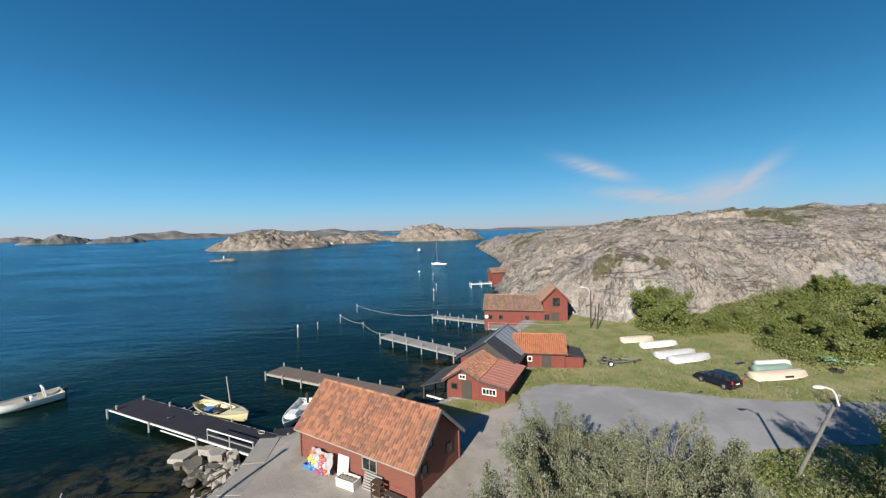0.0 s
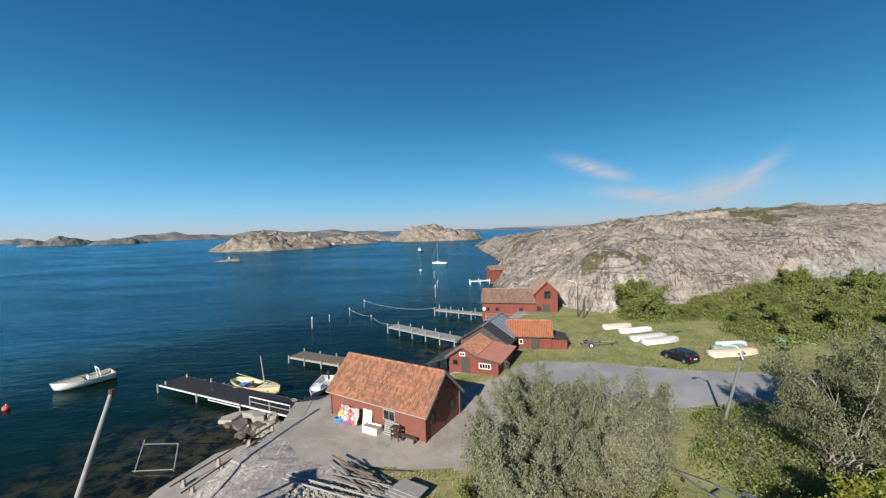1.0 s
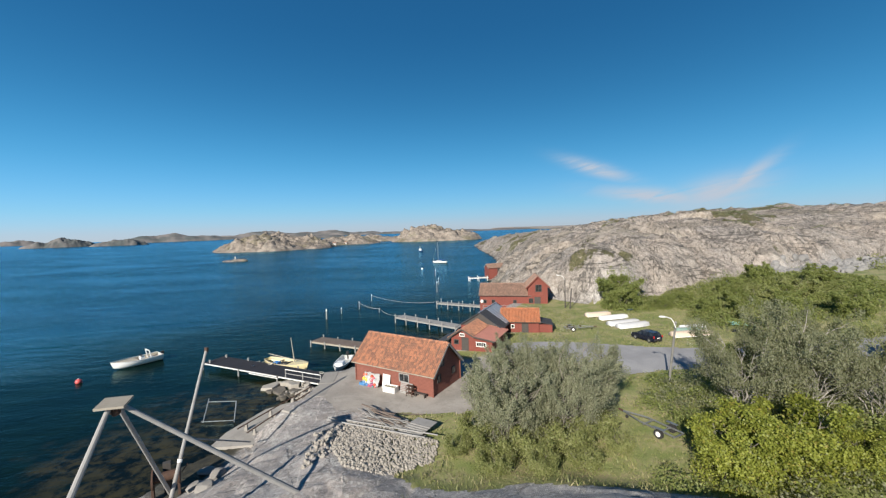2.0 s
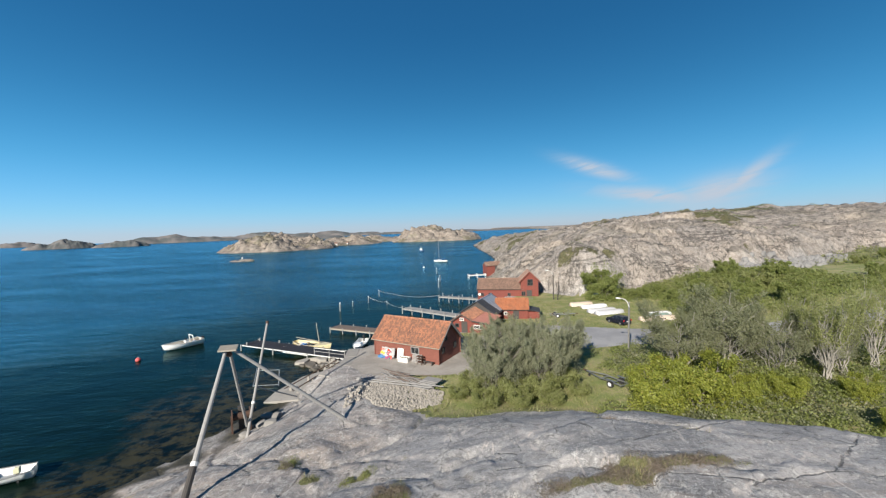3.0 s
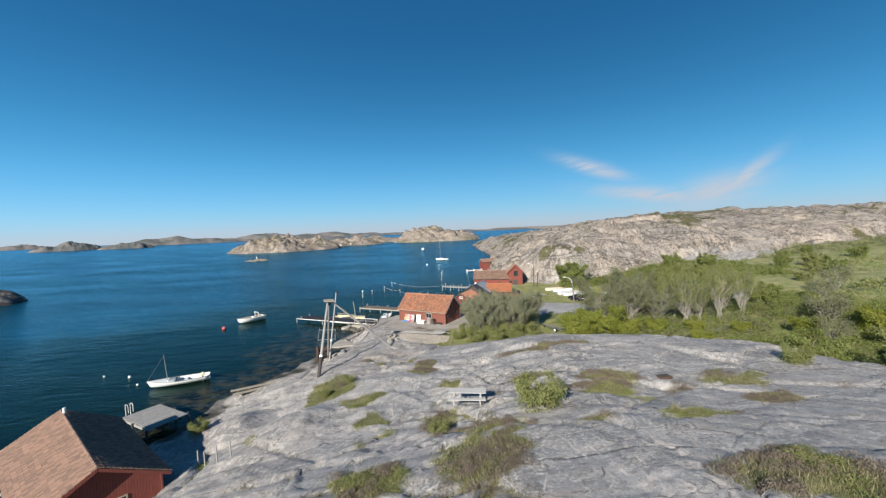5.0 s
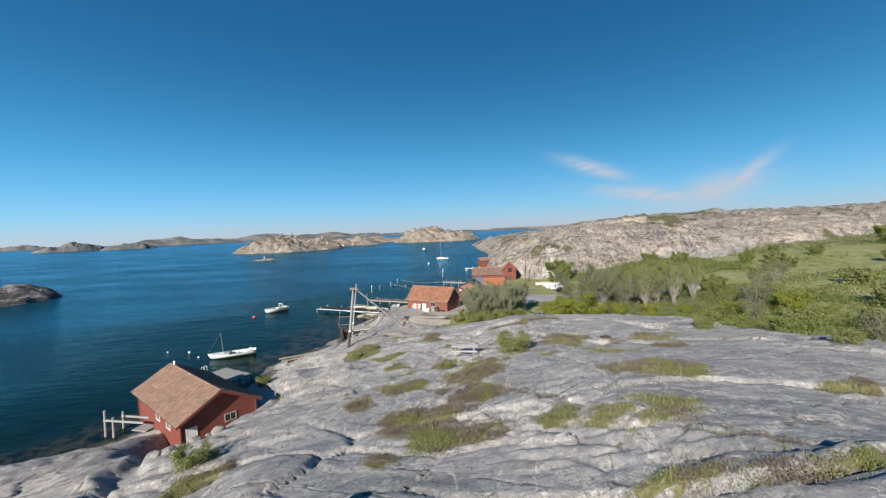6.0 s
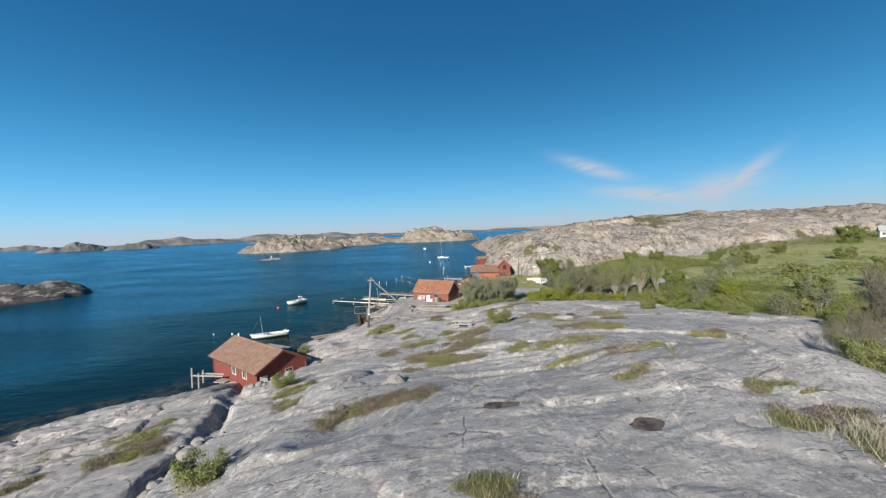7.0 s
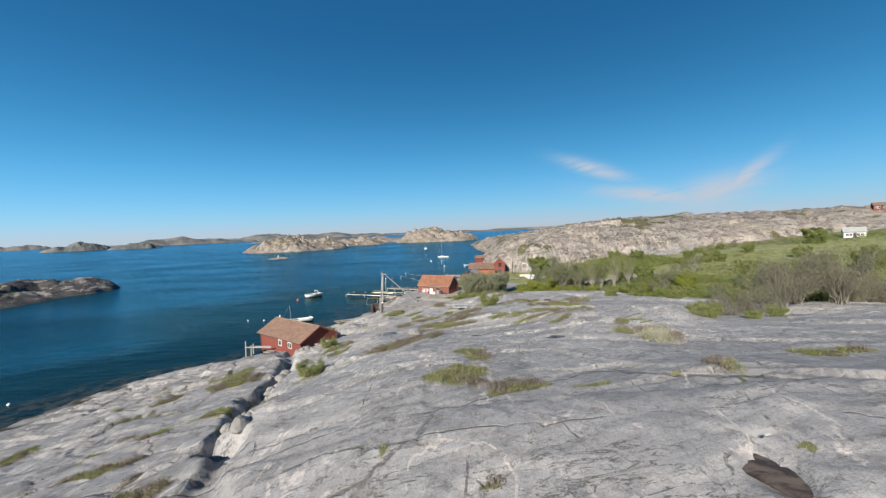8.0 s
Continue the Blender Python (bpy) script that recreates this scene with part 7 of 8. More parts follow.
# ---- street lamps ----
def street_lamp(label, x, y, height, reach, turn, lean, mat):
    z = gz(x, y)
    s = thing("street_lamp", label, "street lamp", pose(x, y, z, 0, 0, turn))
    top = Matrix.Rotation(radians(-turn), 3, "Z") @ Vector((lean[0], lean[1], height))
    part("post", pole(fresh(), (0, 0, -0.4), top, 0.125, 0.085, 10), mat, s)
    arm = fresh()
    pts = [top + Vector((0, 0, -0.55)), top + Vector((0, -0.25, 0.05)), top + Vector((0, -reach * 0.5, 0.35)), top + Vector((0, -reach, 0.55))]
    for a, b in zip(pts, pts[1:]):
        pole(arm, a, b, 0.045, 0.045, 7)
    part("arm", arm, WHITE, s, "pale bent steel arm")
    bm = ball(fresh(), (0, 0, 0), 1.0, 1.0, 2)
    bm.transform(Matrix.Translation(pts[-1] + Vector((0, -0.42, 0.05))) @ Matrix.Rotation(radians(-8), 4, "X") @ Matrix.Diagonal((0.14, 0.42, 0.10, 1)))
    hd = part("lamp_head", bm, WHITE, s, "white oval lamp head", True)
    part("lens", box(fresh(), -0.10, -0.30 + pts[-1].y - 0.42, pts[-1].z - 0.09, 0.10, 0.30 + pts[-1].y - 0.42, pts[-1].z - 0.05), GLASS, hd)
    return s


street_lamp("leaning grey wooden street lamp post with a white lamp head", 22.2, 24.9, 10.0 - gz(22.2, 24.9), 1.0, -76, (-2.05, -4.8), WOOD_GREY)
street_lamp("thin street lamp below the cliff", 23.4, 63.6, 6.0, 0.9, -90, (0, -0.1), WOOD_DARK)
sg = thing("utility_pole", "dark leaning wooden pole below the cliff", "pole", pose(24.0, 62.6, gz(24.0, 62.6)))
part("shaft", pole(fresh(), (0, 0, -0.4), (0.45, 0.2, 4.0), 0.12, 0.10), WOOD_DARK, sg)


# ---- the estate car on the grass ----
def car(label, x, y, turn):
    z = gz(x, y) + 0.02
    c = thing("car", label, "car", pose(x, y, z, 0, 0, turn) @ Matrix.Diagonal((0.82, 0.92, 0.95, 1)))
    prof = [(-2.30, 0.62, 0.86), (-2.18, 0.50, 0.90), (-1.2, 0.42, 0.90), (0.0, 0.42, 0.90), (1.3, 0.42, 0.88), (2.05, 0.48, 0.84), (2.32, 0.58, 0.70)]
    side = [(-2.33, 0.40), (-2.36, 0.75), (-2.30, 0.98), (-1.9, 1.0), (0.95, 0.98), (2.0, 0.90), (2.30, 0.74), (2.36, 0.45), (2.25, 0.25), (-2.25, 0.25)]

    def prism(pts, half, taper=0.0):
        bm = fresh()
        a = [bm.verts.new((px_, half - taper * (pz_ > 0.9), pz_)) for px_, pz_ in pts]
        b = [bm.verts.new((px_, -half + taper * (pz_ > 0.9), pz_)) for px_, pz_ in pts]
        bm.faces.new(a)
        bm.faces.new(b[::-1])
        for i in range(len(pts)):
            k = (i + 1) % len(pts)
            bm.faces.new((a[i], b[i], b[k], a[k]))
        return bm
    bm = prism(side, 0.90, 0.06)
    bmesh.ops.bevel(bm, geom=list(bm.edges), offset=0.05, segments=2, affect="EDGES")
    body = part("body", bm, NAVY, c, shade=False)
    cab = [(-2.22, 0.97), (-1.95, 1.40), (-1.6, 1.47), (0.1, 1.47), (0.45, 1.40), (1.15, 0.97)]
    bm = fresh()
    a = [bm.verts.new((u, 0.82 if v < 1.2 else 0.62, v)) for u, v in cab]
    b = [bm.verts.new((u, -0.82 if v < 1.2 else -0.62, v)) for u, v in cab]
    bm.faces.new(a)
    bm.faces.new(b[::-1])
    for i in range(len(cab)):
        k = (i + 1) % len(cab)
        bm.faces.new((a[i], b[i], b[k], a[k]))
    bmesh.ops.bevel(bm, geom=list(bm.edges), offset=0.04, segments=2, affect="EDGES")
    part("cabin", bm, GLASS, c, "dark tinted windows")
    bm = fresh()
    vs = [(-1.92, 0.60), (-1.6, 0.64), (0.1, 0.64), (0.42, 0.60)]
    up = [bm.verts.new((u, w, 1.485)) for u, w in vs] + [bm.verts.new((u, -w, 1.485)) for u, w in reversed(vs)]
    dn = [bm.verts.new((v.co.x * 1.02, v.co.y * 1.03, 1.43)) for v in up]
    bm.faces.new(up)
    bm.faces.new(dn[::-1])
    for i in range(8):
        k = (i + 1) % 8
        bm.faces.new((up[i], dn[i], dn[k], up[k]))
    part("roof", bm, NAVY, c)
    for s in (-1, 1):
        for u0, u1 in ((-2.15, -1.88), (0.43, 1.12), (-0.95, -0.80), (-0.22, -0.05)):
            z1 = 1.42
            top_u = {-2.15: -1.92, 0.43: 0.40, -0.95: -0.85, -0.22: -0.12}[u0]
            lo_u = {-2.15: -2.16, 0.43: 1.08, -0.95: -0.92, -0.22: -0.10}[u0]
            part("pillar", beam(fresh(), (lo_u, s * 0.83, 0.98), (top_u, s * 0.645, z1), 0.05, 0.09), NAVY, c)
        part("roof_rail", beam(fresh(), (-1.7, s * 0.60, 1.53), (0.0, s * 0.60, 1.53), 0.03, 0.03), RUBBER, c)
        part("tail_light", box(fresh(), -2.40, s * 0.84 - 0.08, 0.78, -2.25, s * 0.84 + 0.06, 1.12, 0.02), paint("red_lamp_glass", (0.45, 0.02, 0.02), 0.15, 0.05), c, "red tail light")
        part("headlight", box(fresh(), 2.16, s * 0.70 - 0.16, 0.62, 2.35, s * 0.70 + 0.14, 0.78, 0.03), GELCOAT, c)
        part("mirror", box(fresh(), 0.75, s * 0.90, 0.98, 0.92, s * 1.06, 1.12, 0.02), NAVY, c)
        for u in (-1.38, 1.40):
            t_ = part("wheel", pole(fresh(), (u, s * 0.70, 0.32), (u, s * 0.915, 0.32), 0.32, 0.32, 20), RUBBER, c)
            part("rim", pole(fresh(), (u, s * 0.90, 0.32), (u, s * 0.925, 0.32), 0.20, 0.18, 12), STEEL, t_)
    part("rear_bumper", box(fresh(), -2.44, -0.80, 0.38, -2.28, 0.80, 0.60, 0.05), RUBBER, c)
    part("number_plate", box(fresh(), -2.42, -0.26, 0.70, -2.36, 0.26, 0.81), WHITE, c, "plain white number plate")
    return c


car("dark blue estate car parked on the grass beside the road", 27.5, 39.8, 112)

# ---- trailers ----
def trailer(label, x, y, turn, scale=1.0, load=True):
    z = gz(x, y)
    t = thing("boat_trailer", label, "trailer", pose(x, y, z, 0, 0, turn) @ Matrix.Diagonal((scale, scale, scale, 1)))
    for s in (-1, 1):
        part("frame_rail", beam(fresh(), (-1.9, s * 0.5, 0.45), (0.8, s * 0.5, 0.48), 0.07, 0.10), STEEL, t)
        part("drawbar", beam(fresh(), (0.8, s * 0.5, 0.48), (2.6, 0.0, 0.45), 0.06, 0.09), STEEL, t)
        w = part("wheel", pole(fresh(), (-0.9, s * 0.66, 0.32), (-0.9, s * 0.86, 0.32), 0.32, 0.32, 18), RUBBER, t)
        part("rim", pole(fresh(), (-0.9, s * 0.85, 0.32), (-0.9, s * 0.875, 0.32), 0.19, 0.17, 12), GELCOAT, w)
        part("mudguard", beam(fresh(), (-1.3, s * 0.76, 0.70), (-0.5, s * 0.76, 0.70), 0.22, 0.03), STEEL, t)
    for u in (-1.85, -0.9, 0.4):
        part("cross_beam", beam(fresh(), (u, -0.62, 0.42), (u, 0.62, 0.42), 0.07, 0.07), STEEL, t)
    part("jockey_wheel", pole(fresh(), (2.2, -0.04, 0.12), (2.2, 0.04, 0.12), 0.12, 0.12, 12), RUBBER, t)
    part("coupling", box(fresh(), 2.5, -0.06, 0.40, 2.95, 0.06, 0.52, 0.02), RUST, t)
    if load:
        for i in range(3):
            part("roller", pole(fresh(), (-1.5 + i, -0.2, 0.58), (-1.5 + i, 0.2, 0.58), 0.09, 0.09, 10), RUST, t)
    return t


trailer("low boat trailer with rusty rollers on the lawn", 20.0, 46.4, 2, 1.05)
trailer("galvanised boat trailer half hidden behind the bushes", 15.6, 15.4, 118, 1.1, False)
tp = thing("tarpaulin", "crumpled mint-green tarpaulin on the ground", "tarpaulin", pose(45.0, 44.5, gz(45.0, 44.5), 0, 0, -25))
gs = np.linspace(-1, 1, 22)
TX, TY = np.meshgrid(gs * 2.1, gs * 1.2)
TZ = 0.16 + 0.28 * np.abs(fbm(TX, TY, 0.9, 3, 7)) * np.clip(1.3 - np.hypot(TX / 2.1, TY / 1.2), 0, 1)
tv = np.stack([TX + 0.12 * grain(TX, TY, 0.5, 3), TY + 0.12 * grain(TX, TY, 0.5, 4), TZ], -1).reshape(-1, 3)
tf_ = [(r * 22 + c, r * 22 + c + 1, (r + 1) * 22 + c + 1, (r + 1) * 22 + c) for r in range(21) for c in range(21)]
ob = sheet("cloth", tv, tf_, paint("mint_tarpaulin", (0.36, 0.62, 0.50), 0.5, 0.25), tp)
md = ob.modifiers.new("thickness", "SOLIDIFY")
md.thickness = 0.02
tyre = thing("tyre", "old black tyre lying on bare earth", "tyre", pose(41.6, 41.8, gz(41.6, 41.8)))
bm = fresh()
bmesh.ops.create_cone(bm, cap_ends=False, segments=20, radius1=0.55, radius2=0.55, depth=0.26, matrix=Matrix.Translation((0, 0, 0.14)))
bmesh.ops.solidify(bm, geom=list(bm.faces), thickness=0.2)
part("casing", bm, RUBBER, tyre)

# the white cottage far across the meadow, and another beyond it
for lab, x, y, t_, l_, dp in (("white cottage with a pale roof across the meadow", 172, 79, -38, 6.5, 4.2), ("red cottage with a white gable on the far slope", 262, 150, -35, 7.0, 5.0)):
    white = "white" == lab.split()[0]
    z = gz(x, y)
    house, front, east, west = boathouse(lab, x, y, z, t_, l_, dp, 2.6, 1.9, TILE_GREY if not white else tile_material("pale_roof", (0.45, 0.47, 0.46), (0.36, 0.38, 0.37), 0.2), WHITE if white else RED, 0.4, cols=26, sag=0.0, foot=1.5, name="cottage")
    house["category"] = "cottage"
    for u in (-4.2, -2.2, 2.0, 4.0):
        window(house, front, u * l_ / 12, 0.9, 0.9, 1.0, WHITE, 2)
    door(house, front, 0, 0, 0.95, 2.0, WOOD_DARK)

CREAM_WALL = paint("weathered_white_wall", (0.55, 0.53, 0.50), 0.7, 0.3)
# huts on the far island and the beacon on the skerry
for x, y, w_, h_ in ((-182, 556, 5, 0.9), (-160, 570, 4, 0.8), (-150, 600, 3, 0.8)):
    hut = thing("hut", "small white house on the far island", "house", pose(x, y, 3.0, 0, 0, rng.uniform(-30, 30)))
    part("wall", gable_body(fresh(), -w_ / 2, w_ / 2, -2.2, 2.2, -4, h_, h_ + 1.4), CREAM_WALL, hut)
    part("roof", slope_slab(slope_slab(fresh(), -w_ / 2 - 0.4, w_ / 2 + 0.4, -2.6, h_ - 0.2, 0, h_ + 1.5, 0.2), -w_ / 2 - 0.4, w_ / 2 + 0.4, 2.6, h_ - 0.2, 0, h_ + 1.5, 0.2), TILE_GREY, hut)
bc = thing("beacon", "small pale stone beacon on the skerry", "beacon", pose(-157, 284, 1.5))
part("cairn", pole(fresh(), (0, 0, -0.6), (0, 0, 1.9), 0.55, 0.35, 10), CREAM_WALL, bc)
part("cap", pole(fresh(), (0, 0, 1.9), (0, 0, 2.2), 0.42, 0.15, 10), WOOD_GREY, bc)

# rainwater pools on the rock
def pool_material():
    t = Tree("brown_rain_pool")
    n = t.noise(t.coords("world"), 1.3, 5, 0.7, 0.6)
    return t.done(t.mix(t.ramp(n, 0.40, 0.60), (0.052, 0.038, 0.030), (0.140, 0.108, 0.084)), 0.10, Specular_IOR_Level=0.18)


PUDDLE = pool_material()
SILT = worn("pale_dry_silt", (0.44, 0.42, 0.40), (0.33, 0.31, 0.29), 0.95, 2.0, 0.6, 30, 0.2, which="world")
laid("silt", [(4.9, -77.7), (5.6, -77.9), (6.6, -78.2), (6.0, -78.5), (5.5, -78.6), (5.1, -78.3)], SILT, 0.03, "pale dry silt beside the rain pool", "silt", 0.2)
for x, y, a, b_, t_ in PUDDLES:
    z = gz(x, y) + 0.10
    bm = fresh()
    hub = bm.verts.new((x, y, z))
    vs = [bm.verts.new((x + math.cos(q) * a * (1.0 + 0.06 * math.sin(2 * q + t_) + 0.10 * math.sin(5 * q + x)), y + math.sin(q) * b_ * (0.95 + 0.14 * math.sin(3 * q + y)), z)) for q in [2 * math.pi * k / 28 for k in range(28)]]
    for i in range(28):
        bm.faces.new((hub, vs[i], vs[(i + 1) % 28]))
    tagged(part("rain_pool", bm, PUDDLE), "shallow brown rainwater pool on the rock", "puddle", kind="structure")


# ---- plants ----
LEAF_SALLOW = foliage("sallow_leaves", (0.160, 0.172, 0.105), (0.295, 0.305, 0.205), (0.30, 0.27, 0.20), 0.18, 0.30)
LEAF_BRIGHT = foliage("bright_leaves", (0.15, 0.178, 0.026), (0.32, 0.345, 0.060), (0.28, 0.23, 0.05), 0.10, 0.35)
LEAF_DEEP = foliage("deep_green_leaves", (0.140, 0.175, 0.048), (0.29, 0.325, 0.105), (0.21, 0.19, 0.07), 0.12, 0.42)
LEAF_MID = foliage("mid_green_leaves", (0.165, 0.188, 0.060), (0.30, 0.316, 0.128), (0.26, 0.23, 0.12), 0.14, 0.38)
LEAF_GREY = foliage("sparse_grey_leaves", (0.145, 0.155, 0.085), (0.225, 0.235, 0.14), (0.22, 0.20, 0.14), 0.15, 0.35)
LEAF_RUST = foliage("grey_olive_buds", (0.125, 0.118, 0.080), (0.200, 0.192, 0.135), (0.17, 0.13, 0.10), 0.3, 0.15)
BLADES = foliage("grass_blades", (0.118, 0.132, 0.056), (0.215, 0.228, 0.110), (0.28, 0.24, 0.15), 0.26, 0.25)
BLADES_LAWN = foliage("lawn_blades", (0.16, 0.185, 0.062), (0.30, 0.310, 0.130), (0.36, 0.31, 0.17), 0.26, 0.40)
STRAW = foliage("straw_blades", (0.28, 0.24, 0.12), (0.48, 0.42, 0.25), (0.36, 0.30, 0.16), 0.2, 0.3)
PALE_STRAW = foliage("pale_straw_blades", (0.40, 0.37, 0.29), (0.56, 0.53, 0.44), (0.40, 0.39, 0.27), 0.2, 0.3)
LEAF_HEATHER = foliage("heather_twigs", (0.125, 0.100, 0.078), (0.235, 0.200, 0.165), (0.18, 0.13, 0.12), 0.3, 0.15)
FLOWERS = foliage("pale_umbels", (0.45, 0.45, 0.36), (0.62, 0.61, 0.52), (0.5, 0.48, 0.3), 0.1, 0.2)


def raw_mesh(name, verts, faces_size, material):
    """A mesh of loose polygons, faces_size corners each, in the order of the vertices."""
    v = np.asarray(verts, np.float32).reshape(-1, 3)
    n = len(v) // faces_size
    me = bpy.data.meshes.new(name)
    me.vertices.add(n * faces_size)
    me.vertices.foreach_set("co", v[:n * faces_size].ravel())
    me.loops.add(n * faces_size)
    me.loops.foreach_set("vertex_index", np.arange(n * faces_size, dtype=np.int32))
    me.polygons.add(n)
    me.polygons.foreach_set("loop_start", np.arange(n, dtype=np.int32) * faces_size)
    me.update(calc_edges=True)
    me.materials.append(material)
    return me


def leaf_quads(centres, size, rng, out=None, flat=0.35, slim=0.36, rise=0.0):
    """Pointed leaves round the centres; out: directions they tend to face."""
    n = len(centres)
    nrm = rng.normal(size=(n, 3))
    if out is not None:
        nrm = nrm * 0.75 + out
    nrm[:, 2] += flat
    nrm /= np.linalg.norm(nrm, axis=1)[:, None] + 1e-9
    if rise:
        nrm[:, 2] *= 0.35
        nrm /= np.linalg.norm(nrm, axis=1)[:, None] + 1e-9
    t = np.cross(nrm, rng.normal(size=(n, 3)) + (np.cross(nrm, np.array([0.0, 0.0, 1.0])) * -rise))
    t /= np.linalg.norm(t, axis=1)[:, None] + 1e-9
    b = np.cross(nrm, t)
    s = (size * rng.uniform(0.6, 1.3, n))[:, None]
    w = s * slim
    return np.stack([centres - t * s * 0.5, centres + b * w + nrm * s * 0.06, centres + t * s * 0.5, centres - b * w + nrm * s * 0.06], 1)


def tube(points, r0, r1, sides=6):
    """Vertices and faces of a bent tapering limb."""
    verts, faces = [], []
    n = len(points)
    for i, p in enumerate(points):
        d = (points[min(i + 1, n - 1)] - points[max(i - 1, 0)]).normalized()
        a = d.orthogonal().normalized()
        b = d.cross(a)
        r = r0 + (r1 - r0) * i / (n - 1)
        for k in range(sides):
            q = 2 * math.pi * k / sides
            verts.append(p + a * (r * math.cos(q)) + b * (r * math.sin(q)))
    for i in range(n - 1):
        for k in range(sides):
            m = (k + 1) % sides
            faces.append((i * sides + k, i * sides + m, (i + 1) * sides + m, (i + 1) * sides + k))
    return verts, faces


def shrub(name, label, category, high, wide, stems, leaves, size, leaf_mat, bark, seed, crown_from=0.25, bare=0.0, group="", upright=0.6, shoots=0.0, slim=0.36, tufts=0):
    """A many-stemmed shrub or small tree: stems, limbs and twigs under a ragged crown of leaf clumps."""
    r = random.Random(seed)
    rng = np.random.default_rng(seed)
    t = thing(name, label, category, None, group)
    tips, wood_v, wood_f = [], [], []
    twig_v, twig_f = [], []

    def add(store_v, store_f, pts, r0, r1, sides):
        v, f = tube(pts, r0, r1, sides)
        b = len(store_v)
        store_v += v
        store_f += [tuple(q + b for q in g) for g in f]
    for s in range(stems):
        az = 2 * math.pi * (s + r.uniform(-0.35, 0.35)) / stems
        base = Vector((0.10 * wide * math.cos(az) * r.random(), 0.10 * wide * math.sin(az) * r.random(), -0.3))
        reach = wide * 0.5 * r.uniform(0.45, 0.95)
        tip = Vector((reach * math.cos(az), reach * math.sin(az), high * r.uniform(0.66, 1.0) * (1 - 0.25 * (reach / (wide * 0.5)) ** 2)))
        pts = []
        for k in range(8):
            q = k / 7
            bend = Vector((r.gauss(0, 0.05), r.gauss(0, 0.05), 0)) * high * (0.5 if 0 < k < 7 else 0)
            pts.append(Vector((base.x + (tip.x - base.x) * q ** (1 + upright * 0.6), base.y + (tip.y - base.y) * q ** (1 + upright * 0.6), base.z + (tip.z - base.z) * q)) + bend)
        thick = (0.011 if bare < 0.5 else 0.0080) * high * r.uniform(0.8, 1.3)
        add(wood_v, wood_f, pts, thick, thick * 0.25, 6)
        tips.append(pts[-1])
        for k in range(9):
            at = r.uniform(0.25, 0.95)
            i = min(6, int(at * 7))
            p0 = pts[i].lerp(pts[i + 1], at * 7 - i)
            a2 = az + r.uniform(-1.5, 1.5)
            ln = high * r.uniform(0.12, 0.30) * (1.15 - at * 0.6)
            flare, climb = (1.0, 1.0) if bare < 0.5 or upright < 0.95 else (0.45, 1.7)
            p2 = p0 + Vector((math.cos(a2) * ln * flare, math.sin(a2) * ln * flare, ln * r.uniform(0.35, 1.1) * climb))
            pm = p0.lerp(p2, 0.5) + Vector((r.gauss(0, 0.05), r.gauss(0, 0.05), r.uniform(0, 0.1))) * ln
            add(wood_v, wood_f, [p0, pm, p2], thick * 0.38, thick * 0.12, 5)
            tips.append(p2)
            for _ in range(3):
                a3 = a2 + r.uniform(-1.2, 1.2)
                l3 = ln * r.uniform(0.35, 0.7)
                p3 = pm.lerp(p2, r.random()) + Vector((math.cos(a3) * l3 * flare, math.sin(a3) * l3 * flare, l3 * r.uniform(0.2, 1.1) * climb))
                add(twig_v, twig_f, [p2.lerp(pm, r.random()), p3], thick * 0.13, thick * 0.06, 4)
                tips.append(p3)
    sheet("trunk", wood_v, wood_f, bark, t, True)
    tagged(sheet("brushwood", twig_v, twig_f, bark, t, True), kind="stuff")
    tips = np.array([tuple(p) for p in tips])
    keep = tips[tips[:, 2] > high * crown_from]
    if tufts:
        keep = keep[rng.permutation(len(keep))[:tufts]]
    which = rng.integers(0, len(keep), leaves)
    pick = keep[which]
    spread = rng.normal(size=(leaves, 3)) * np.array([0.055, 0.055, 0.05]) * (high + wide) * 0.5
    c = pick + spread * (0.72 if tufts else 1.0)
    if shoots:
        # each clump is a plume along its own leaning shoot
        k = len(keep)
        lean = np.concatenate([(keep[:, :2] - tips[:, :2].mean(0)) / (wide * 0.5) * 0.55 + rng.normal(size=(k, 2)) * 0.22, np.ones((k, 1))], 1)
        lean *= (shoots * rng.uniform(0.55, 1.45, k))[:, None]
        along = rng.uniform(-0.35, 1.0, leaves)
        c = pick + lean[which] * along[:, None] + rng.normal(size=(leaves, 3)) * (0.15 * (1.15 - 0.75 * np.clip(along, 0, 1)) * (high / 6.0))[:, None]
    # leaves low down, round the foot
    if bare < 0.5:
        low = rng.random(leaves) < 0.10
        ang = rng.uniform(0, 2 * np.pi, leaves)
        c[low] = np.stack([np.cos(ang), np.sin(ang), np.zeros(leaves)], -1)[low] * (wide * 0.42 * np.sqrt(rng.random(leaves)))[low, None]
        c[low, 2] = np.abs(rng.normal(size=low.sum())) * high * 0.16
    out = c - np.array([0, 0, high * 0.4])
    out /= np.linalg.norm(out, axis=1)[:, None] + 1e-9
    me = raw_mesh("crown", leaf_quads(c, size, rng, out * 0.6, 0.35, slim, 2.0 if shoots else 0.0).reshape(-1, 3), 4, leaf_mat)
    ob = new("crown", me)
    ob.parent = t
    return t


def place(proto, spots, first=True):
    """Moves the first plant to the first spot and sets copies of it at the others: x, y, scale, turn."""
    for i, (x, y, s, a) in enumerate(spots):
        m = pose(x, y, gz(x, y) - 0.05, 0, 0, a)
        if i == 0:
            proto.matrix_world = m @ Matrix.Diagonal((s, s, s, 1))
        else:
            keep = proto.scale.copy()
            proto.scale = (1, 1, 1)
            copy_thing(proto, m @ Matrix.Diagonal((s, s, s, 1)))
            proto.scale = keep


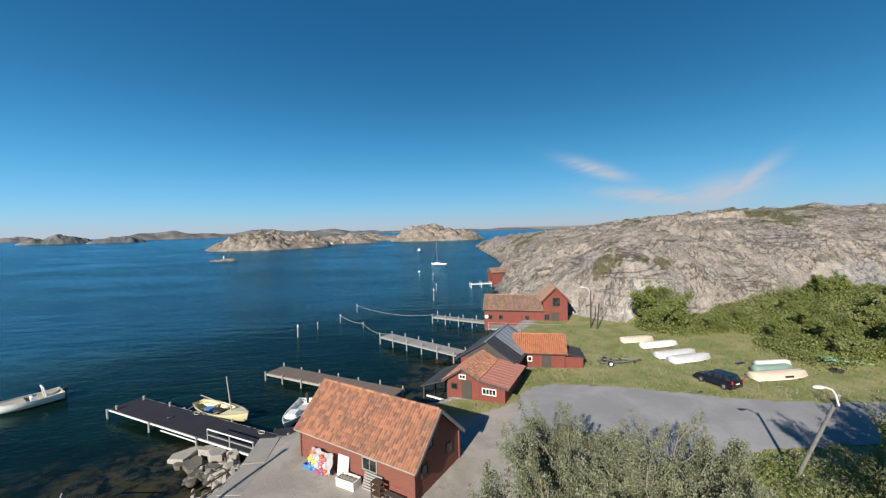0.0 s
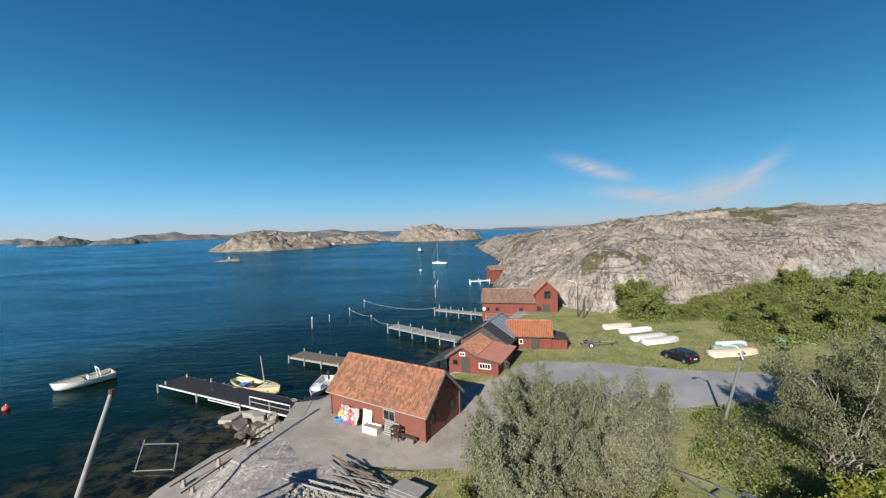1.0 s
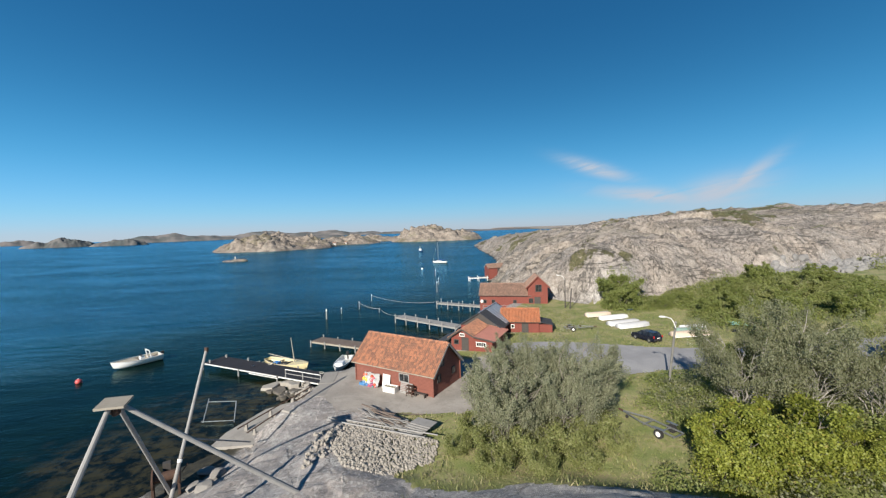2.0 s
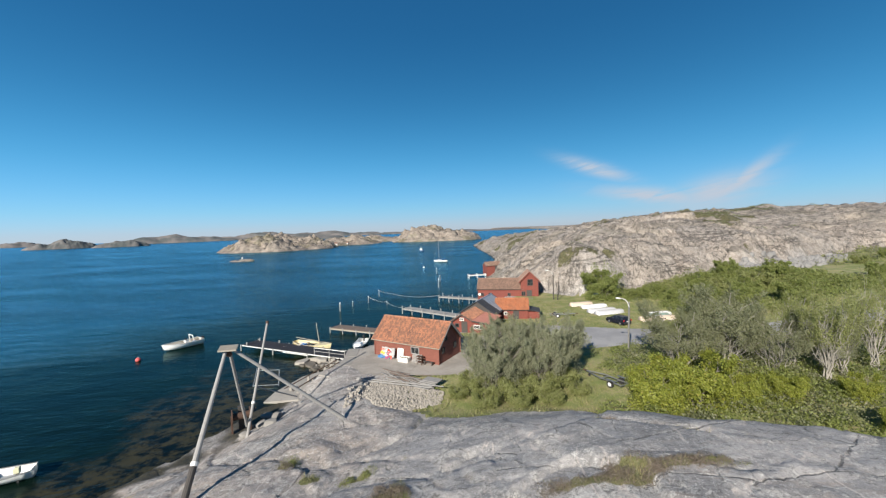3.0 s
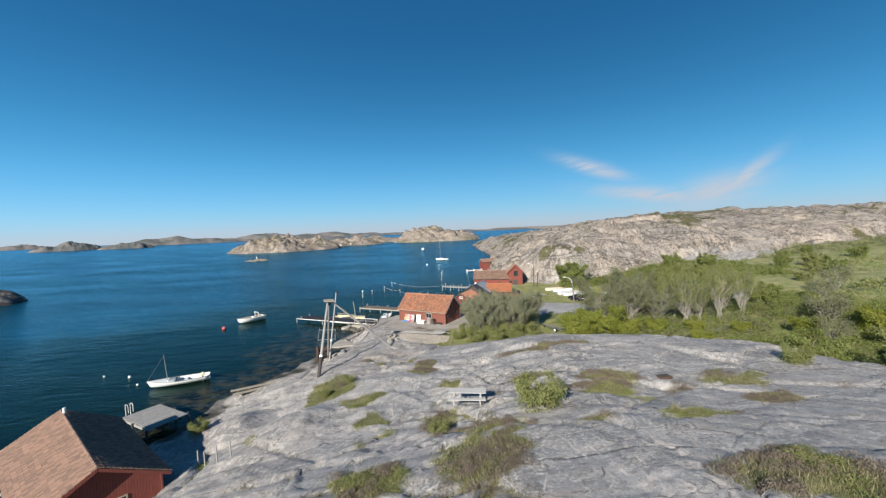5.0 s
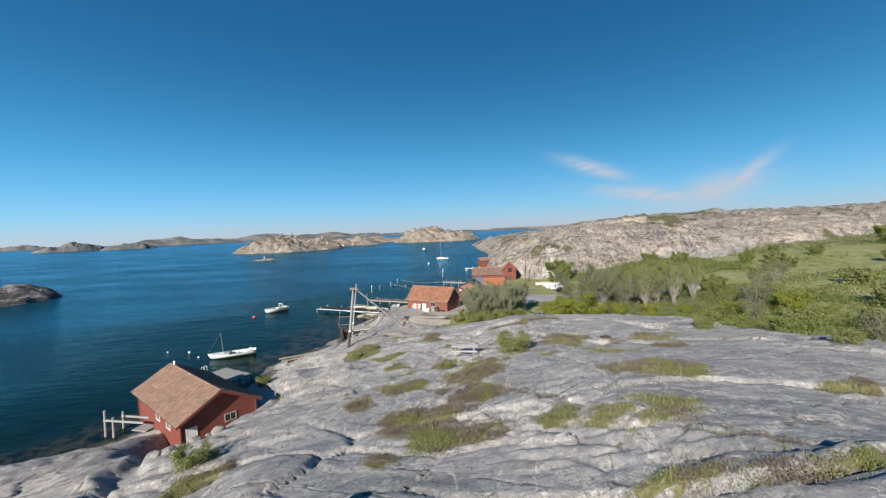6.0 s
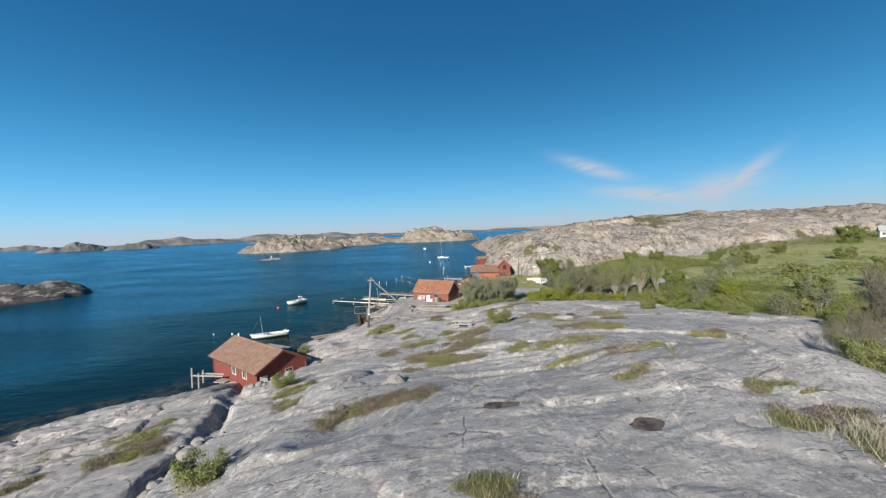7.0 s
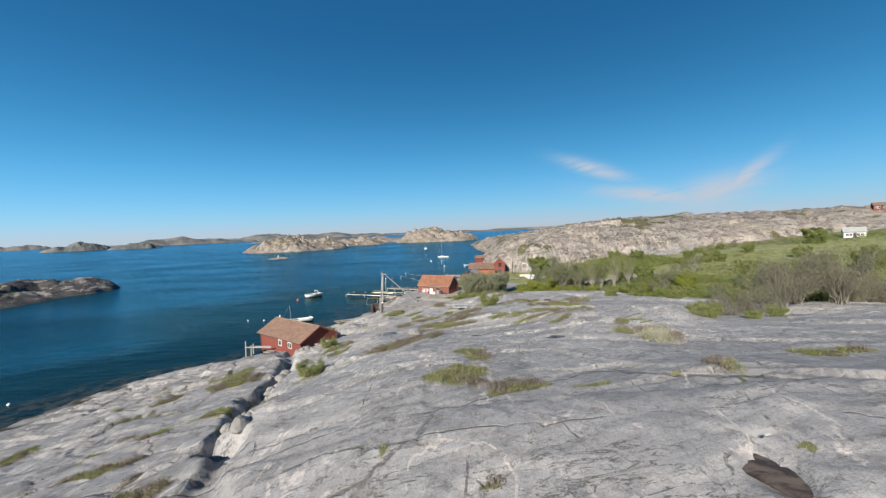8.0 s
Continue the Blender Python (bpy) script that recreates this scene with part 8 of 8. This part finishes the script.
SAL = "grey-green sallow shrub with pale stems beside the gravel"
place(shrub("sallow_shrub", SAL, "shrub", 6.5, 6.8, 18, 76000, 0.120, LEAF_SALLOW, BARK, 11, 0.08, group="sallow shrubs", shoots=0.62, slim=0.22, tufts=440), ((4.0, 14.6, 1.0, 0), (11.2, 18.6, 0.95, 140)))
place(shrub("sallow_shrub", SAL, "shrub", 6.7, 6.6, 18, 76000, 0.120, LEAF_SALLOW, BARK, 12, 0.08, group="sallow shrubs", shoots=0.62, slim=0.22, tufts=440), ((8.4, 15.6, 1.0, 60), (6.0, 20.4, 0.95, 200)))
place(shrub("low_bush", "low bright green bush at the edge of the rock", "shrub", 1.7, 3.0, 9, 7000, 0.10, LEAF_MID, BARK, 13, 0.05, group="low bushes"),
      ((2.2, 10.6, 1.0, 0), (2.6, 12.6, 1.3, 0), (5.4, 12.4, 1.4, 50), (8.2, 13.0, 1.4, 100), (10.6, 14.8, 1.3, 30), (1.4, 15.4, 1.2, 10), (5.4, 10.0, 0.9, 70), (8.6, 10.8, 0.9, 150), (-0.2, 13.4, 0.8, 30), (4.0, -22.0, 1.3, 20), (11.6, 12.6, 0.8, 10), (-2.9, -22.8, 0.55, 200), (-26.8, -10.6, 0.75, 90), (-19.4, -37.0, 0.85, 40), (-15.0, -57.6, 0.85, 20), (22.0, -51.8, 0.9, 80), (18.3, -56.1, 0.75, 150), (33.8, -26.2, 1.0, 140), (28.0, -15.0, 1.0, 60), (19.6, -55.6, 0.45, 80), (23.6, -55.2, 0.55, 150), (27.5, -53.0, 0.7, 30), (-14.6, -9.4, 0.5, 160), (-12.8, -6.4, 0.45, 60)))
place(shrub("green_bush", "bright yellow-green bush in front of the thicket", "shrub", 4.6, 5.6, 10, 28000, 0.155, LEAF_BRIGHT, BARK, 14, 0.05, group="bright bushes", tufts=150),
      ((17.0, 8.8, 0.95, 0), (20.6, 9.2, 1.12, 80), (24.6, 8.6, 0.72, 200), (28.0, 8.2, 0.55, 30), (33.0, 6.6, 0.5, 120), (38.0, 5.0, 0.42, 10), (44.0, 1.5, 0.6, 60), (30.4, 1.6, 0.45, 0), (50.5, -1.0, 0.8, 10)))
place(shrub("green_bush", "rounded leafy green bush at the edge of the lawn", "shrub", 4.4, 5.6, 10, 19000, 0.20, LEAF_DEEP, BARK, 15, 0.05, group="green bushes", tufts=150),
      ((48.0, 48.0, 0.8, 0), (44.5, 52.0, 0.62, 100), (52.0, 44.5, 0.9, 60), (50.5, 54.0, 0.7, 10), (40.5, 58.5, 0.6, 210), (56.0, 50.0, 0.8, 10), (45.5, 60.5, 0.5, 70), (34.6, -9.5, 0.85, 20), (39.5, -14.0, 0.9, 140), (28.5, 22.0, 1.0, 10), (33.5, 20.8, 1.0, 100), (58.0, 41.0, 0.9, 0), (37.0, -35.5, 0.5, 50), (33.4, 61.6, 1.45, 30), (54.0, 62.0, 0.5, 15), (148.0, 71.0, 1.5, 0)))
place(shrub("bare_tree", "grey half-bare tree with many pale stems in the thicket", "tree", 7.6, 6.6, 13, 24000, 0.13, LEAF_GREY, BARK_PALE, 16, 0.40, 0.8, "half-bare trees", upright=0.9, shoots=0.6, slim=0.26, tufts=260),
      ((23.5, 16.5, 1.02, 0), (27.6, 15.0, 0.98, 90), (31.6, 13.4, 0.80, 200), (29.5, 18.5, 1.15, 40), (36.2, 13.0, 0.72, 130)))
place(shrub("bare_tree", "pale-stemmed slender tree with a thin green crown", "tree", 7.4, 3.6, 9, 7500, 0.12, LEAF_MID, BARK_PALE, 17, 0.42, 0.9, "half-bare trees", upright=1.0, shoots=0.5, slim=0.26, tufts=150),
      ((34.2, 10.8, 1.08, 0), (37.2, 12.4, 1.0, 80), (40.8, 12.8, 1.12, 170), (44.6, 13.2, 1.06, 250), (35.2, 15.5, 1.05, 20)))
place(shrub("bare_shrub", "grey-green sparsely leaved shrub behind the rock edge", "shrub", 5.2, 5.6, 17, 13000, 0.17, LEAF_RUST, BARK, 18, 0.3, 0.9, "leafless shrubs", upright=0.8, shoots=0.7, slim=0.07),
      ((35.5, -41.0, 0.85, 0), (30.0, -43.5, 0.75, 80), (40.0, -39.0, 1.15, 170), (26.0, -47.5, 0.5, 30), (44.0, -36.5, 1.4, 0), (48.5, -38.0, 1.5, 60), (53.5, -35.5, 1.4, 130), (47.0, -32.0, 1.2, 200), (58.0, -36.5, 1.2, 20)))


def clumps(n, x0, x1, y0, y1, seed, lo, hi, ok):
    """Uneven spots for bushes within a stretch of land."""
    r = random.Random(seed)
    out = []
    while len(out) < n:
        x, y = r.uniform(x0, x1), r.uniform(y0, y1)
        if ok(x, y):
            out.append((x, y, r.uniform(lo, hi), r.uniform(0, 360)))
    return out


def open_land(x, y):
    return bool(y < curve(np.array(x), FOOT) - 2 and rockiness(np.array(x), np.array(y)) < 0.2 and not inside(np.array(x), np.array(y), SCREE) and not (25 < y < 43 and x < 64))


place(shrub("green_bush", "rounded mid-green bush in the rough meadow", "shrub", 3.6, 5.4, 10, 11000, 0.24, LEAF_MID, BARK, 41, 0.05, group="meadow bushes", tufts=130),
      clumps(26, 46, 120, -30, 80, 5, 0.6, 1.15, open_land))
place(shrub("green_bush", "dark green bush in the rough meadow", "shrub", 4.2, 4.8, 10, 11000, 0.23, LEAF_DEEP, BARK, 42, 0.05, group="meadow bushes", tufts=130),
      clumps(18, 46, 130, -30, 80, 6, 0.6, 1.15, open_land))
place(shrub("bare_tree", "small grey bare tree standing in the meadow", "tree", 5.2, 4.6, 10, 3000, 0.16, LEAF_GREY, BARK_PALE, 43, 0.5, 0.9, "half-bare trees", upright=0.9),
      clumps(9, 42, 80, -22, 22, 7, 0.7, 1.1, open_land))


def thicket(name, label, n, leaves, size, material, spot, seed, lo, hi, rad, slim=0.36):
    """Undergrowth: lumps of leaves over a stretch of ground, past counting. spot(x, y): the chance of growth."""
    rng = np.random.default_rng(seed)
    (x0, x1), (y0, y1), chance = spot
    xs, ys = rng.uniform(x0, x1, n * 30), rng.uniform(y0, y1, n * 30)
    ok = rng.random(n * 30) < chance(xs, ys)
    xs, ys = xs[ok][:n], ys[ok][:n]
    k = len(xs)
    h = rng.uniform(lo, hi, k) * (0.75 + 0.35 * grain(xs, ys, 9, 5))
    h = h * (1 - 0.6 * np.exp(-((xs - 38) / 9.0) ** 2 - ((ys - 7) / 6.0) ** 2))
    w = rng.uniform(0.6, 1.2, k) * rad
    i = np.repeat(np.arange(k), leaves)
    a, q = rng.uniform(0, 2 * np.pi, len(i)), rng.random(len(i)) ** 0.6
    up = rng.uniform(0, 1, len(i)) ** 0.7
    rr = np.sqrt(np.clip(1 - up ** 2, 0, 1)) * (0.75 + 0.25 * q) + 0.15 * rng.normal(size=len(i))
    cx, cy = xs[i] + np.cos(a) * rr * w[i], ys[i] + np.sin(a) * rr * w[i]
    c = np.stack([cx, cy, surface(cx, cy) + up * h[i] + 0.05 * rng.normal(size=len(i))], -1)
    out = np.stack([np.cos(a) * rr, np.sin(a) * rr, up], -1)
    ob = new(name, raw_mesh(name, leaf_quads(c, size, rng, out * 0.8, 0.35, slim, 1.0 if slim < 0.2 else 0.0).reshape(-1, 3), 4, material))
    return tagged(ob, label, "undergrowth", kind="stuff")


def wild(x, y):
    """Where the undergrowth stands."""
    k = rockiness(x, y) < 0.30
    v = (y - curve(x, FOOT)) < 1.0
    road_ = (y > 25.5) & (y < 41 + 0.0 * x) & (x < 66)
    lawn = (y >= 36) & (y < 58 + 0 * x) & (x < 39 + 0.25 * (y - 40))
    lawn |= (y > 55) & (x < 31) | (y > 34) & (x < 16)
    clearing = (x > 12.5) & (x < 16.8) & (y > 9) & (y < 26)
    yard = (x < 12.5)
    pocket = (np.hypot((x - 32) / 12.0, (y + 43) / 6.0) < 1)
    scree = inside(x, y, SCREE)
    k = k & ~scree
    return pocket * 0.0 + (1 - pocket) * (k & v & ~road_ & ~lawn & ~clearing & ~yard).astype(float)


def meadow(x, y):
    return smooth(-0.05, 0.25, fbm(x * 0.8, y * 1.2, 26, 2, 15))


thicket("undergrowth", "dense green undergrowth of brambles and young trees", 760, 210, 0.155, LEAF_DEEP, ((13, 62), (-40, 26), lambda x, y: wild(x, y) * 0.9), 21, 0.9, 2.2, 1.3)
thicket("undergrowth", "bright green undergrowth along the rock edge", 420, 110, 0.20, LEAF_BRIGHT, ((14, 62), (-40, 14), lambda x, y: wild(x, y) * smooth(0.02, 0.10, rockiness(x, y + 2.5)) * 0.95), 22, 0.7, 1.5, 1.1)
thicket("undergrowth", "grey brushwood under the bare trees", 300, 110, 0.17, LEAF_GREY, ((18, 50), (3, 25), lambda x, y: wild(x, y) * 0.9), 23, 1.0, 2.4, 1.3)
thicket("undergrowth", "dense green bushes below the cliff", 480, 110, 0.26, LEAF_DEEP, ((30, 80), (42, 84), lambda x, y: wild(x, y) * 0.9), 24, 0.7, 1.9, 1.6)
thicket("undergrowth", "lighter green bushes below the cliff", 330, 130, 0.24, LEAF_MID, ((36, 80), (44, 84), lambda x, y: wild(x, y) * 0.8), 25, 0.7, 1.7, 1.5)
thicket("undergrowth", "scrub on the far meadow", 700, 90, 0.34, LEAF_MID, ((62, 230), (-45, 108), lambda x, y: wild(x, y) * (0.25 + 0.75 * meadow(x, y))), 26, 0.7, 2.6, 2.6)
thicket("undergrowth", "low scrub bushes on the far meadow", 260, 100, 0.40, LEAF_DEEP, ((60, 220), (-45, 100), lambda x, y: wild(x, y) * meadow(x + 40, y)), 27, 0.8, 2.2, 2.6)
thicket("undergrowth", "heather and juniper in the clefts of the hill", 420, 60, 0.35, LEAF_GREY, ((24, 230), (76, 230), lambda x, y: (turf_at(x, y) > 0.30) * 0.9), 28, 0.3, 0.9, 1.9)
thicket("undergrowth", "dark scrub in the clefts of the hill", 160, 60, 0.35, LEAF_GREY, ((24, 230), (72, 200), lambda x, y: (turf_at(x, y) > 0.45) * 0.9), 29, 0.4, 1.2, 1.7)


def grass(name, label, n, material, spot, seed, lo, hi, wide):
    """Blades of grass past counting."""
    rng = np.random.default_rng(seed)
    (x0, x1), (y0, y1), chance = spot
    xs, ys = rng.uniform(x0, x1, n * 20), rng.uniform(y0, y1, n * 20)
    ok = rng.random(n * 20) < chance(xs, ys)
    xs, ys = xs[ok][:n], ys[ok][:n]
    k = len(xs)
    z = surface(xs, ys) - 0.02
    h = rng.uniform(lo, hi, k) * (0.7 + 0.5 * grain(xs, ys, 1.3, 9))
    a = rng.uniform(0, 2 * np.pi, k)
    lean = h * rng.uniform(0.1, 0.95, k)
    b = rng.uniform(0, 2 * np.pi, k)
    w = wide * rng.uniform(0.6, 1.4, k)
    p = np.stack([xs, ys, z], -1)
    side = np.stack([np.cos(a), np.sin(a), 0 * a], -1) * w[:, None]
    tip = p + np.stack([np.cos(b) * lean, np.sin(b) * lean, h], -1)
    ob = new(name, raw_mesh(name, np.stack([p - side, p + side, tip], 1).reshape(-1, 3), 3, material))
    return tagged(ob, label, "grass", kind="stuff")


def near_turf(x, y):
    return (rockiness(x, y) > 0.5) * smooth(0.30, 0.62, turf_at(x, y) + 0.25 * grain(x, y, 0.7, 3))


def flat_turf(x, y):
    keep = (rockiness(x, y) <= 0.5) & (turf_at(x, y) > 0.5) & ((y - curve(x, FOOT)) < 0)
    bare = inside(x, y, [(7.1, 38.6), (11.6, 40.9), (27.2, 36.3), (62.0, 33.0), (62.0, 27.5), (24.0, 28.0), (12.0, 26.0), (6.5, 22.5), (1.0, 19.6), (-7.4, 20.9), (-14, 25.5), (-15.6, 33.4), (2.0, 35.0)])
    return (keep & ~bare) * 0.9


grass("turf_grass", "long grass in the hollows of the rock", 62000, BLADES, ((-40, 30), (-84, 10), near_turf), 31, 0.08, 0.34, 0.013)
grass("turf_grass", "dry straw among the grass in the hollows", 13000, STRAW, ((-34, 30), (-84, 10), near_turf), 32, 0.20, 0.50, 0.013)
thicket("heather", "brown heather in the hollows of the rock", 900, 240, 0.12, LEAF_HEATHER, ((-40, 30), (-84, 10), lambda x, y: (rockiness(x, y) > 0.5) * smooth(0.25, 0.5, turf_at(x, y)) * smooth(-0.1, 0.3, fbm(x, y, 3.5, 2, 71))), 37, 0.12, 0.42, 0.55, 0.09)
thicket("heather", "low green crowberry and juniper in the hollows of the rock", 500, 220, 0.10, LEAF_MID, ((-40, 30), (-84, 10), lambda x, y: (rockiness(x, y) > 0.5) * smooth(0.30, 0.55, turf_at(x, y)) * smooth(0.0, 0.35, fbm(x + 50, y, 3.0, 2, 73))), 38, 0.10, 0.36, 0.5, 0.13)
grass("turf_grass", "fine grass in the hollows of the high rock", 60000, BLADES, ((-40, 22), (-82, -40), near_turf), 39, 0.07, 0.28, 0.009)
grass("lawn_grass", "rough grass on the flat land", 60000, BLADES_LAWN, ((-6, 66), (6, 62), flat_turf), 33, 0.12, 0.40, 0.035)
grass("lawn_grass", "dry straw in the rough grass", 12000, STRAW, ((-6, 66), (6, 62), flat_turf), 34, 0.15, 0.40, 0.03)
grass("reed_grass", "tall pale dry grass tuft on the rock", 1000, PALE_STRAW, ((8.0, 14.5), (-67, -59.5), lambda x, y: np.exp(-((x - 10.6) / 0.7) ** 2 - ((y + 63.6) / 1.3) ** 2)), 35, 0.35, 0.95, 0.009)
thicket("cow_parsley", "white flowering umbels in the rough grass", 90, 18, 0.075, FLOWERS, ((17, 46), (18, 50), lambda x, y: flat_turf(x, y) * (smooth(0.1, 0.4, fbm(x, y, 7, 2, 19)))), 36, 0.6, 1.1, 0.5)
